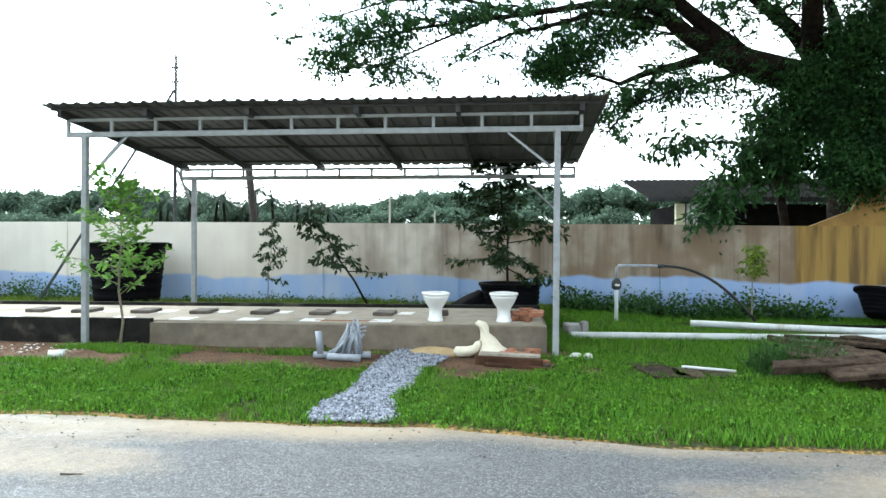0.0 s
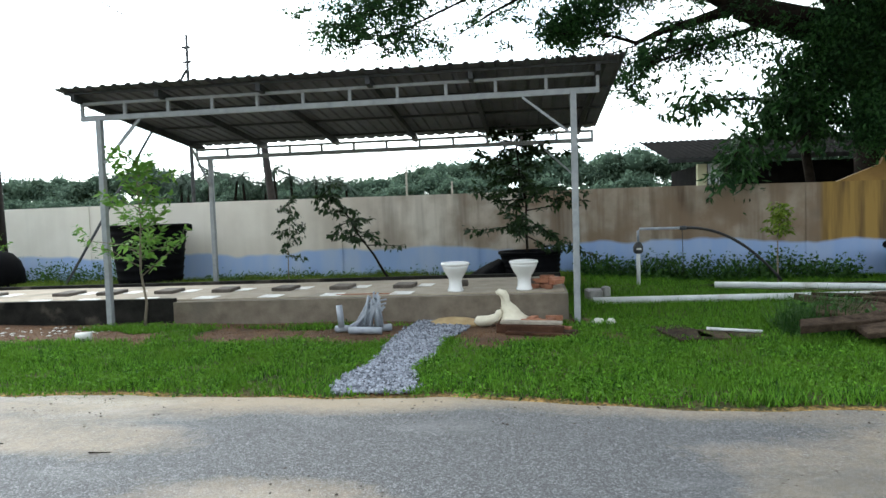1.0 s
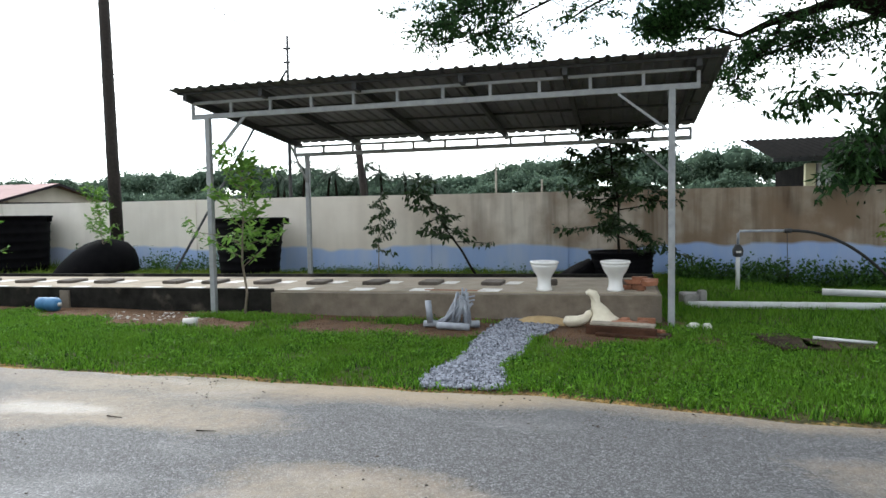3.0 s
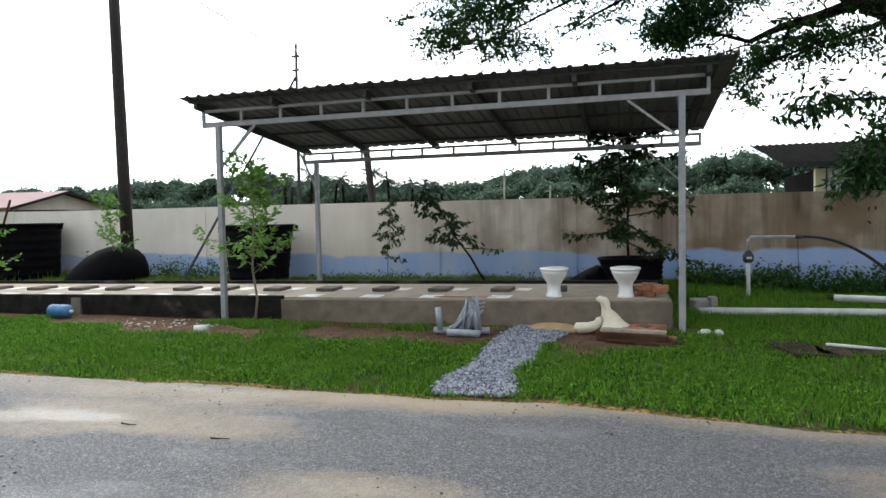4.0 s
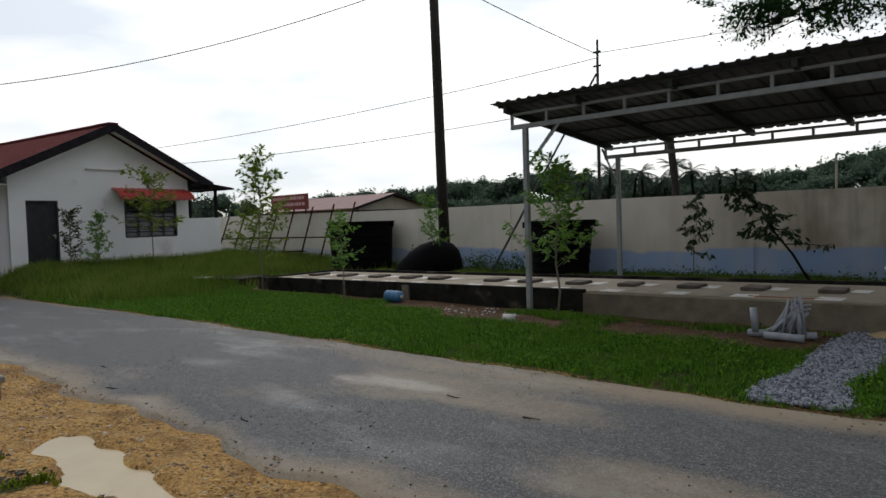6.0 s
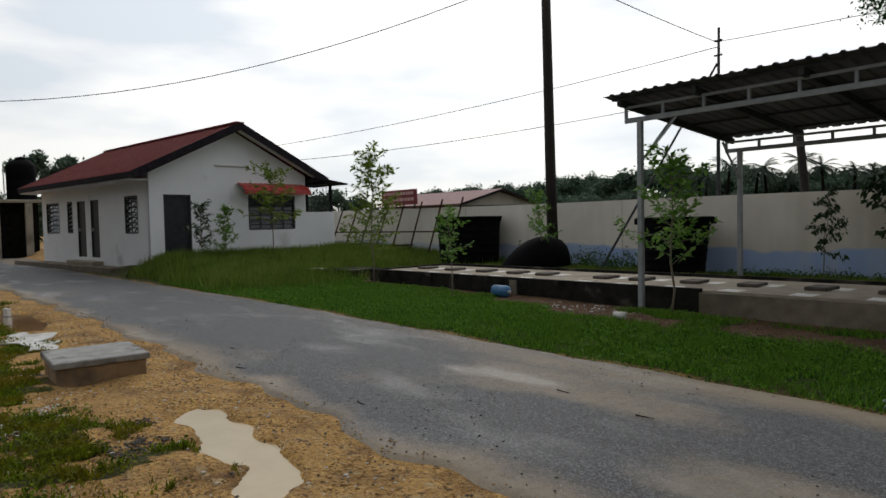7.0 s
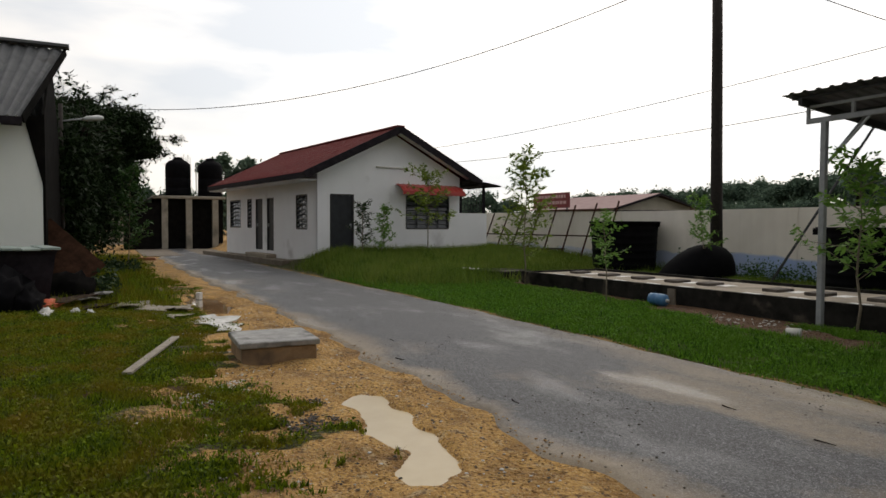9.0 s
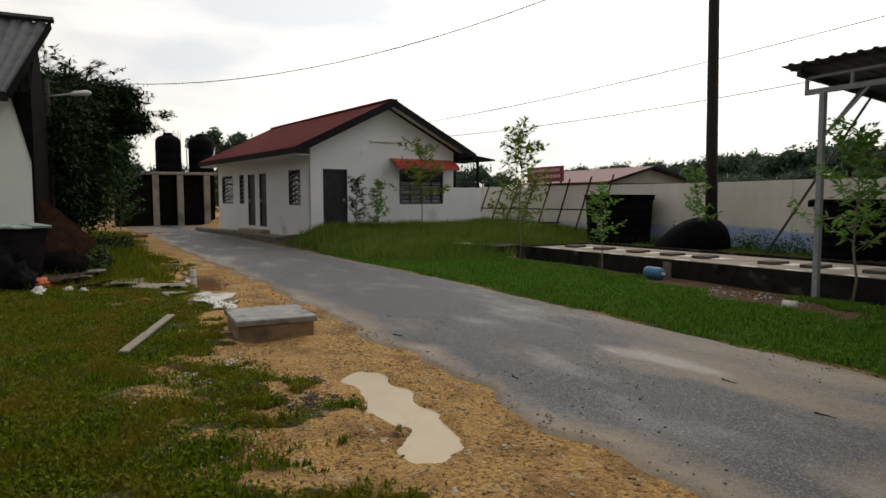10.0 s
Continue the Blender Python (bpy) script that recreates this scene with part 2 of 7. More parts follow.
def land(x, y):
    """Height of the ground: flat by the road, raised at the house and behind the platform."""
    x, y = np.asarray(x, float), np.asarray(y, float)
    house = 0.42 * smooth01(-8.0, -14.5, x) * smooth01(-3.9, -2.6, y)
    behind = 0.16 * smooth01(2.4, 3.6, y) * smooth01(9.5, 6.5, x)
    left = 0.10 * smooth01(-9.0, -12.0, y)
    return np.maximum(house, behind) + left + 0.012 * np.sin(x * 2.1 + y) * np.cos(y * 1.7) * smooth01(-30, -10, -abs(y + 5))


ROAD_S, ROAD_N = -6.6, -3.45


def road_edges(x):
    """South and north edge of the road at x."""
    bend = -0.05 * np.clip(-x - 5, 0, 12)
    wob = 0.04 * np.sin(x * 1.9) + 0.035 * np.sin(x * 4.3 + 1) + 0.02 * np.sin(x * 9.1)
    south = ROAD_S + bend * 0.7 + 1.6 * wob
    north = ROAD_N + bend - 0.07 - 0.26 * smooth01(5.2, 7.2, x) - 0.6 * wob
    return south, north


_table = np.random.RandomState(7).rand(64, 64)


def patchy(x, y, size, shift=0):
    """Smooth value noise, 0 to 1, with features of that size in metres."""
    total, weight = 0.0, 0.0
    for o, w in ((1, 1.0), (2.03, 0.5), (4.1, 0.25)):
        u, v = np.asarray(x) / size * o + 17.3 + shift * 5.1, np.asarray(y) / size * o + 9.7 + shift * 3.3
        iu, iv = np.floor(u).astype(int), np.floor(v).astype(int)
        fu, fv = u - iu, v - iv
        fu, fv = fu * fu * (3 - 2 * fu), fv * fv * (3 - 2 * fv)
        g = lambda a, b: _table[a % 64, b % 64]
        total = total + w * ((g(iu, iv) * (1 - fu) + g(iu + 1, iv) * fu) * (1 - fv) + (g(iu, iv + 1) * (1 - fu) + g(iu + 1, iv + 1) * fu) * fv)
        weight += w
    return total / weight


def sandy(x, y):
    """How sandy the ground is: the road's shoulders and worn spots south of it."""
    s, n = road_edges(x)
    width = 1.2 + 0.9 * (patchy(x, y, 1.6) - 0.5) - 0.3 * smooth01(-4, -12, x)
    ragged = 1.5 * (patchy(x, y, 0.5, 71) - 0.47) + 1.1 * (patchy(x, y, 0.16, 74) - 0.47)
    south = smooth01(0.22, -0.22, (s - y) - width - ragged) * (y < s + 0.4)
    spots = smooth01(0.47, 0.55, 0.5 * patchy(x, y, 0.7, 3) + 0.5 * patchy(x, y, 0.2, 73)) * smooth01(3.6, 1.2, s - y) * (y < s) * smooth01(-14, -6, x)
    north = smooth01(0.2, 0.02, (y - n) - 0.13 * patchy(x, y, 0.7, 5)) * (y > n - 0.4)
    far = smooth01(-24, -30, x) * (y < 8)
    return np.clip(np.maximum(np.maximum(south, spots * 0.85), np.maximum(north * 0.5, far)), 0, 1)


def worn_lawn(x, y):
    """Brown earth showing through the lawn south of the lane."""
    return (y < -6.6) * smooth01(-14, -8, x) * (0.1 + 0.85 * smooth01(0.46, 0.64, 0.55 * patchy(x, y, 0.6, 61) + 0.45 * patchy(x, y, 0.17, 62)))


def gravel_line(y):
    """Middle and half width of the gravel path at y."""
    return (np.interp(y, [-3.45, -3.3, -2.9, -2.6, -2.3, -1.9, -1.5, -1.1, -0.75, -0.35, 0.3], [4.66, 4.65, 4.61, 4.6, 4.64, 4.68, 4.65, 4.66, 4.73, 4.78, 4.82]),
            np.interp(y, [-3.45, -3.3, -2.9, -2.6, -2.3, -1.9, -1.5, -1.1, -0.75, -0.35, 0.3], [0.27, 0.34, 0.31, 0.26, 0.22, 0.27, 0.3, 0.28, 0.32, 0.34, 0.34]))


def earthy(x, y):
    """Bare reddish soil along the platform's foot and behind it."""
    e = patchy(x, y, 0.8, 8) - 0.5
    blob = lambda cx, cy, rx, ry: smooth01(1.15, 0.75, np.hypot((x - cx) / rx, (y - cy) / ry) + e * 1.7)
    out = blob(2.8, -0.75, 2.1, 0.6)
    for q in ((5.6, -0.8, 1.05, 0.6), (-0.4, -0.6, 0.9, 0.42), (-1.8, -0.3, 1.6, 0.4), (4.9, -0.4, 0.9, 0.7), (11.6, 3.3, 2.0, 0.5)):
        out = np.maximum(out, blob(*q))
    c, w = gravel_line(y)
    out = np.maximum(out, smooth01(1.25, 1.0, abs(x - c) / w) * (y > -3.45) * (y < 0.3))
    strip = smooth01(0.3, 0.15, abs(y - 0.12) + e * 0.2) * (x > -8.2) * (x < 6.8)
    return np.clip(np.maximum(out, strip), 0, 1)


PUDDLES = ((1.08, -7.23, 0.48, 0.19, 2.0), (1.72, -7.27, 0.5, 0.18, -5.0), (2.3, -7.38, 0.4, 0.17, -24.0), (-6.8, -7.5, 1.3, 0.3, 4.0))


def puddled(x, y):
    """1 inside the puddles' hollows."""
    out = 0.0 * x
    for cx, cy, rx, ry, rz in PUDDLES:
        a = math.radians(rz)
        u, v = (x - cx) * math.cos(a) + (y - cy) * math.sin(a), -(x - cx) * math.sin(a) + (y - cy) * math.cos(a)
        out = np.maximum(out, smooth01(1.35, 0.85, np.hypot(u / rx, v / ry) + 1.0 * (patchy(x, y, 0.3, 14) - 0.5) + 0.7 * (patchy(x, y, 0.15, 15) - 0.5)))
    return out


# ---------------------------------------------------------------- ground
def ground_material():
    m = bpy.data.materials.new("earth_and_turf")
    m.use_nodes = True
    N, L = m.node_tree.nodes, m.node_tree.links
    p = N["Principled BSDF"]
    p.inputs["Roughness"].default_value = 0.95
    co = N.new("ShaderNodeTexCoord")

    def tex(scale, detail=6.0):
        n = N.new("ShaderNodeTexNoise")
        n.inputs["Scale"].default_value, n.inputs["Detail"].default_value = scale, detail
        L.new(co.outputs["Object"], n.inputs["Vector"])
        return n.outputs["Fac"]

    def rng(v, a, b, lo=0.0, hi=1.0):
        r = N.new("ShaderNodeMapRange")
        for k, w in zip(("From Min", "From Max", "To Min", "To Max"), (a, b, lo, hi)):
            r.inputs[k].default_value = w
        L.new(v, r.inputs["Value"])
        return r.outputs["Result"]

    def mix(f, a, b):
        x = N.new("ShaderNodeMix")
        x.data_type = "RGBA"
        for k, w in (("Factor", f), ("A", a), ("B", b)):
            if isinstance(w, tuple):
                x.inputs[k].default_value = (*w, 1)
            else:
                L.new(w, x.inputs[k])
        return x.outputs["Result"]

    def op(kind, a, b):
        x = N.new("ShaderNodeMath")
        x.operation = kind
        for i, w in enumerate((a, b)):
            if isinstance(w, (int, float)):
                x.inputs[i].default_value = w
            else:
                L.new(w, x.inputs[i])
        return x.outputs[0]

    big, mid, fine = tex(0.5), tex(2.2), tex(30.0, 8.0)
    soil = mix(rng(mid, 0.35, 0.65), (0.075, 0.034, 0.013), (0.15, 0.075, 0.03))
    soil = mix(rng(tex(40.0, 8.0), 0.55, 0.66), soil, (0.05, 0.03, 0.016))
    sand = mix(rng(fine, 0.3, 0.7), (0.4, 0.2, 0.05), (0.68, 0.42, 0.14))
    sand = mix(rng(mid, 0.45, 0.7), sand, (0.24, 0.125, 0.04))
    sand = mix(rng(tex(7.0, 8.0), 0.58, 0.68), sand, (0.52, 0.37, 0.19))
    sand = mix(rng(tex(48.0, 8.0), 0.57, 0.66), sand, (0.14, 0.07, 0.026))
    sand = mix(rng(tex(17.0, 8.0), 0.59, 0.66), sand, (0.15, 0.08, 0.034))
    sand = mix(rng(tex(90.0, 4.0), 0.6, 0.7), sand, (0.6, 0.5, 0.36))
    turf = mix(rng(mid, 0.35, 0.65), (0.026, 0.034, 0.006), (0.07, 0.055, 0.014))
    turf = mix(rng(tex(24.0, 8.0), 0.5, 0.62), turf, (0.085, 0.1, 0.014))
    def cover(name):
        at = N.new("ShaderNodeAttribute")
        at.attribute_name = name
        return rng(op("ADD", at.outputs["Fac"], op("MULTIPLY", op("SUBTRACT", fine, 0.5), 0.5)), 0.35, 0.6)

    col = mix(cover("soil"), turf, soil)
    col = mix(cover("sand"), col, sand)
    L.new(col, p.inputs["Base Color"])
    b = N.new("ShaderNodeBump")
    b.inputs["Strength"].default_value, b.inputs["Distance"].default_value = 1.0, 0.08
    L.new(tex(26.0, 10.0), b.inputs["Height"])
    L.new(b.outputs["Normal"], p.inputs["Normal"])
    return m


def road_material():
    m = material("wet_worn_asphalt", (0.02, 0.021, 0.024), (0.165, 0.167, 0.175), 150, 0.66, 0, 0.6, 150)
    N, L = m.node_tree.nodes, m.node_tree.links
    p = N["Principled BSDF"]
    base = p.inputs["Base Color"].links[0].from_socket
    grit = N["Color Ramp"].color_ramp.elements
    grit[0].position, grit[1].position = 0.42, 0.64
    co = N["Texture Coordinate"]
    chips = N.new("ShaderNodeTexVoronoi")
    chips.inputs["Scale"].default_value = 88.0
    L.new(co.outputs["Object"], chips.inputs["Vector"])
    tone = N.new("ShaderNodeSeparateColor")
    L.new(chips.outputs["Color"], tone.inputs[0])
    power = N.new("ShaderNodeMath")
    power.operation = "POWER"
    power.inputs[1].default_value = 2.2
    L.new(tone.outputs[0], power.inputs[0])
    lift = N.new("ShaderNodeMapRange")
    lift.inputs["To Min"].default_value, lift.inputs["To Max"].default_value = 0.55, 2.1
    L.new(power.outputs[0], lift.inputs["Value"])
    stone = N.new("ShaderNodeVectorMath")
    stone.operation = "SCALE"
    L.new(base, stone.inputs[0])
    L.new(lift.outputs["Result"], stone.inputs["Scale"])
    base = stone.outputs[0]
    mp = N.new("ShaderNodeMapping")
    mp.inputs["Scale"].default_value = (0.32, 1.0, 1.0)
    L.new(co.outputs["Object"], mp.inputs["Vector"])
    nz = N.new("ShaderNodeTexNoise")
    nz.inputs["Scale"].default_value, nz.inputs["Detail"].default_value = 0.9, 7.0
    L.new(mp.outputs["Vector"], nz.inputs["Vector"])
    at = N.new("ShaderNodeAttribute")
    at.attribute_name = "drift"
    sm = N.new("ShaderNodeMath")
    sm.operation = "ADD"
    L.new(at.outputs["Fac"], sm.inputs[0])
    half = N.new("ShaderNodeMath")
    half.operation = "MULTIPLY_ADD"
    half.inputs[1].default_value, half.inputs[2].default_value = 0.9, -0.45
    L.new(nz.outputs["Fac"], half.inputs[0])
    L.new(half.outputs[0], sm.inputs[1])
    fz = N.new("ShaderNodeTexNoise")
    fz.inputs["Scale"].default_value, fz.inputs["Detail"].default_value = 14.0, 8.0
    L.new(co.outputs["Object"], fz.inputs["Vector"])
    sm2 = N.new("ShaderNodeMath")
    sm2.operation = "MULTIPLY_ADD"
    sm2.inputs[1].default_value = 0.5
    L.new(fz.outputs["Fac"], sm2.inputs[0])
    L.new(sm.outputs[0], sm2.inputs[2])
    r = N.new("ShaderNodeMapRange")
    r.inputs["From Min"].default_value, r.inputs["From Max"].default_value, r.inputs["To Max"].default_value = 0.4, 1.1, 0.75
    L.new(sm2.outputs[0], r.inputs["Value"])
    mx = N.new("ShaderNodeMix")
    mx.data_type = "RGBA"
    mx.inputs["B"].default_value = (0.36, 0.28, 0.185, 1)
    L.new(r.outputs["Result"], mx.inputs["Factor"])
    L.new(base, mx.inputs["A"])
    L.new(mx.outputs["Result"], p.inputs["Base Color"])
    # a film of water lies smooth
    bump = N["Bump"]
    still = N.new("ShaderNodeAttribute")
    still.attribute_name = "wet"
    calm = N.new("ShaderNodeMapRange")
    calm.inputs["To Min"].default_value, calm.inputs["To Max"].default_value = 0.45, 0.2
    L.new(still.outputs["Fac"], calm.inputs["Value"])
    L.new(calm.outputs["Result"], bump.inputs["Strength"])
    # damp patches shine
    wz = N.new("ShaderNodeTexNoise")
    wz.inputs["Scale"].default_value, wz.inputs["Detail"].default_value = 1.3, 5.0
    mp2 = N.new("ShaderNodeMapping")
    mp2.inputs["Scale"].default_value, mp2.inputs["Location"].default_value = (0.45, 1.0, 1.0), (3.1, 7.7, 0)
    L.new(co.outputs["Object"], mp2.inputs["Vector"])
    L.new(mp2.outputs["Vector"], wz.inputs["Vector"])
    wr = N.new("ShaderNodeMapRange")
    wr.inputs["From Min"].default_value, wr.inputs["From Max"].default_value = 0.52, 0.68
    wr.inputs["To Min"].default_value, wr.inputs["To Max"].default_value = 0.62, 0.3
    L.new(wz.outputs["Fac"], wr.inputs["Value"])
    film = N.new("ShaderNodeAttribute")
    film.attribute_name = "wet"
    dry = N.new("ShaderNodeMath")
    dry.operation = "MULTIPLY_ADD"
    dry.use_clamp = True
    dry.inputs[1].default_value = -0.3
    L.new(film.outputs["Fac"], dry.inputs[0])
    L.new(wr.outputs["Result"], dry.inputs[2])
    L.new(dry.outputs[0], p.inputs["Roughness"])
    return m


M_GROUND = ground_material()
M_ROAD = road_material()


def axis(*spans):
    """Grid lines: (start, end, step) spans joined."""
    return np.unique(np.concatenate([np.arange(a, b, s) for a, b, s in spans] + [[spans[-1][1]]]))


def build_ground():
    xs = axis((-900, -120, 60), (-120, -40, 8), (-40, -16, 1.0), (-16, -3, 0.1), (-3, 5, 0.06), (5, 16, 0.1), (16, 40, 2), (40, 120, 10), (120, 900, 60))
    ys = axis((-900, -120, 60), (-120, -30, 8), (-30, -14, 1.0), (-14, -8.6, 0.1), (-8.6, -6.4, 0.05), (-6.4, 8, 0.1), (8, 30, 2), (30, 120, 10), (120, 900, 60))
    X, Y = np.meshgrid(xs, ys, indexing="ij")
    Z = land(X, Y)
    s, n = road_edges(X)
    Z = Z - 0.03 * smooth01(-0.25, 0.05, Y - s) * smooth01(0.25, -0.05, Y - n)
    near = smooth01(12, 6, abs(X - 1)) * smooth01(0.0, 0.4, s - Y) * smooth01(4.5, 2.0, s - Y)
    Z = Z + near * 0.03 * (np.sin(X * 5.3 + Y * 2.2) * np.cos(Y * 4.1 - X * 1.3)) + near * 0.015 * np.sin(X * 11.0) * np.cos(Y * 9.0 + X * 3)
    Z = np.where((Y < -6.4) & (Y > -8.2) & (abs(X) < 9), np.maximum(Z, -0.012), Z)
    Z = Z * (1 - puddled(X, Y)) - 0.06 * puddled(X, Y)
    V = np.stack([X, Y, Z], -1).reshape(-1, 3)
    a, b = len(xs), len(ys)
    I = (np.arange(a - 1)[:, None] * b + np.arange(b - 1)[None]).ravel()
    ob = arrays("ground", V, np.stack([I, I + b, I + b + 1, I + 1], -1), M_GROUND, True)
    for name, f in (("sand", sandy), ("soil", lambda x, y: np.maximum(earthy(x, y), worn_lawn(x, y)))):
        at = ob.data.attributes.new(name, "FLOAT", "POINT")
        at.data.foreach_set("value", f(V[:, 0], V[:, 1]).astype(np.float32))
    tagged(ob, "green turf and bare sandy earth beside the lane", "ground", kind="structure")


def build_road():
    xs = np.unique(np.concatenate([np.arange(-90, -2, 0.25), np.arange(-2, 8, 0.07), np.arange(8, 40.01, 0.25)]))
    s, n = road_edges(xs)
    k = 49
    rows = np.linspace(0, 1, k)
    Y = s[:, None] + (n - s)[:, None] * rows
    Z = 0.012 + 0.02 * np.sin(np.pi * rows)[None] + 0 * Y
    Z[:, 0] = Z[:, -1] = -0.035
    V = np.stack([np.repeat(xs[:, None], k, 1), Y, Z], -1).reshape(-1, 3)
    I = (np.arange(len(xs) - 1)[:, None] * k + np.arange(k - 1)[None]).ravel()
    ob = arrays("road", V, np.stack([I, I + k, I + k + 1, I + 1], -1), M_ROAD, True)
    # sand washed on to the lane: along both edges and in tongues across the middle
    x, f = V[:, 0], np.tile(rows, len(xs))
    north = 0.95 * smooth01(0.72, 0.98, f + 0.35 * (patchy(x, f * 3, 2.2, 21) - 0.5)) * (0.3 + 0.7 * smooth01(-1, 4.5, x)) * (0.45 + 0.55 * smooth01(8.5, 5.0, x))
    south = 0.7 * smooth01(0.16, 0.0, f + 0.2 * (patchy(x, f * 3, 1.2, 22) - 0.5))
    tongue = 0.5 * smooth01(0.55, 0.75, patchy(x * 0.45, f * 3.2, 1.1, 25)) * (0.3 + 0.7 * smooth01(-1.5, 2.5, x))
    far = 0.05 * smooth01(-13, -26, x)
    wet = smooth01(1.2, 0.5, np.hypot((x - 1.5) / 0.8, (V[:, 1] + 4.7) / 0.2) + 1.6 * (patchy(x * 0.6, V[:, 1] * 1.8, 0.45, 40) - 0.45))
    at = ob.data.attributes.new("wet", "FLOAT", "POINT")
    at.data.foreach_set("value", wet.astype(np.float32))
    at = ob.data.attributes.new("drift", "FLOAT", "POINT")
    at.data.foreach_set("value", np.maximum(np.maximum(north, south), np.maximum(tongue, far)).astype(np.float32))
    tagged(ob, "narrow worn asphalt lane with damp sandy patches", "road", kind="structure")


build_ground()
build_road()


# ---------------------------------------------------------------- boundary wall
def wall_material():
    m = material("stained_cream_wall_paint", (0.66, 0.595, 0.515), (0.75, 0.69, 0.61), 1.4, 0.9, 0, 0.15, 50)
    N, L = m.node_tree.nodes, m.node_tree.links
    p = N["Principled BSDF"]
    base = p.inputs["Base Color"].links[0].from_socket
    co = N["Texture Coordinate"]
    sep = N.new("ShaderNodeSeparateXYZ")
    L.new(co.outputs["Object"], sep.inputs[0])

    def noise_at(sx, sy, sz, scale, detail=5.0):
        mp = N.new("ShaderNodeMapping")
        mp.inputs["Scale"].default_value = (sx, sy, sz)
        L.new(co.outputs["Object"], mp.inputs["Vector"])
        n = N.new("ShaderNodeTexNoise")
        n.inputs["Scale"].default_value, n.inputs["Detail"].default_value = scale, detail
        L.new(mp.outputs["Vector"], n.inputs["Vector"])
        return n.outputs["Fac"]

    def rng(v, a, b, lo=0.0, hi=1.0):
        r = N.new("ShaderNodeMapRange")
        for k, w in zip(("From Min", "From Max", "To Min", "To Max"), (a, b, lo, hi)):
            r.inputs[k].default_value = w
        L.new(v, r.inputs["Value"])
        return r.outputs["Result"]

    def op(kind, a, b):
        x = N.new("ShaderNodeMath")
        x.operation = kind
        for i, w in enumerate((a, b)):
            if isinstance(w, (int, float)):
                x.inputs[i].default_value = w
            else:
                L.new(w, x.inputs[i])
        return x.outputs[0]

    def mix(f, a, b):
        x = N.new("ShaderNodeMix")
        x.data_type = "RGBA"
        for k, w in (("Factor", f), ("A", a), ("B", b)):
            if isinstance(w, tuple):
                x.inputs[k].default_value = (*w, 1)
            else:
                L.new(w, x.inputs[k])
        return x.outputs["Result"]

    # rain streaks under the coping, stronger to the east
    east = rng(sep.outputs["X"], 1.0, 6.0, 0.08, 1.0)
    # darker eastern base: brown staining together with the tree's shade, painted in
    base = mix(rng(sep.outputs["X"], 3.5, 8.0), base, mix(rng(noise_at(1, 1, 1, 2.3), 0.35, 0.65), (0.27, 0.215, 0.16), (0.42, 0.35, 0.275)))
    base = mix(rng(sep.outputs["X"], 2.0, -6.0), base, mix(rng(noise_at(1, 1, 1, 1.1), 0.35, 0.65), (0.8, 0.76, 0.68), (0.87, 0.83, 0.76)))
    streak = rng(noise_at(3.2, 1, 0.22, 1.0, 4.0), 0.46, 0.66)
    col = mix(op("MULTIPLY", op("MULTIPLY", streak, east), 0.95), base, (0.1, 0.065, 0.04))
    blotch = rng(noise_at(1, 1, 1, 1.6), 0.36, 0.62)
    col = mix(op("MULTIPLY", op("MULTIPLY", blotch, east), 0.9), col, (0.22, 0.15, 0.095))
    # ochre paint at the east end, with brown runs
    ochre = mix(rng(noise_at(4, 1, 0.3, 1.2), 0.45, 0.65), (0.34, 0.21, 0.055), (0.14, 0.085, 0.03))
    col = mix(rng(sep.outputs["X"], 11.75, 11.85), col, ochre)
    # faded blue dado with an uneven upper edge
    edge = op("ADD", sep.outputs["Z"], op("MULTIPLY", op("SUBTRACT", noise_at(0.55, 1, 0.0, 1.0, 3.0), 0.5), -0.55))
    blue = mix(rng(noise_at(2.5, 1, 0.6, 1.0), 0.4, 0.7), (0.3, 0.44, 0.74), (0.4, 0.5, 0.7))
    faded = rng(sep.outputs["X"], -11.0, -5.0, 0.45, 0.9)
    col = mix(op("MULTIPLY", rng(edge, 0.76, 0.7), faded), col, blue)
    L.new(col, p.inputs["Base Color"])
    return m


M_WALL = wall_material()


def build_boundary_wall():
    bm = bmesh.new()
    xs = [-24, -18, -14, -11, -8, -6, -3, 0, 3, 6, 9, 11.8, 14.5, 20, 30]
    top = [1.98, 1.97, 1.93, 1.92, 1.9, 1.9, 1.91, 1.91, 1.9, 1.9, 1.9, 1.88, 1.88, 1.9, 1.9]
    cols = [[bm.verts.new((x, yy, zz)) for yy, zz in ((5.4, -0.3), (5.4, h), (5.55, h), (5.55, -0.3))] for x, h in zip(xs, top)]
    for a, b in zip(cols, cols[1:]):
        for i in range(4):
            bm.faces.new((a[i], a[(i + 1) % 4], b[(i + 1) % 4], b[i]))
    bm.faces.new(cols[0])
    bm.faces.new(cols[-1][::-1])
    single("wall_north", bm, M_WALL, "cream plastered boundary wall with faded blue base, rain-stained", "wall", "structure")
    # shallow piers along the wall
    for x in (-16.2, -13.2, -10.2, -7.2, -4.2, -1.2, 1.8, 4.8, 8.35, 11.6):
        h = float(np.interp(x, xs, top)) - 0.004
        bm = bmesh.new()
        box(bm, x - 0.1, x + 0.1, 5.375, 5.402, -0.3, h)
        ob = single("wall_pier", bm, M_WALL, "shallow plastered pier of the boundary wall", "wall", "structure")


build_boundary_wall()


# ---------------------------------------------------------------- platform
def plat_z(x):
    return 0.262 + (x + 8.0) / 14.5 * 0.118


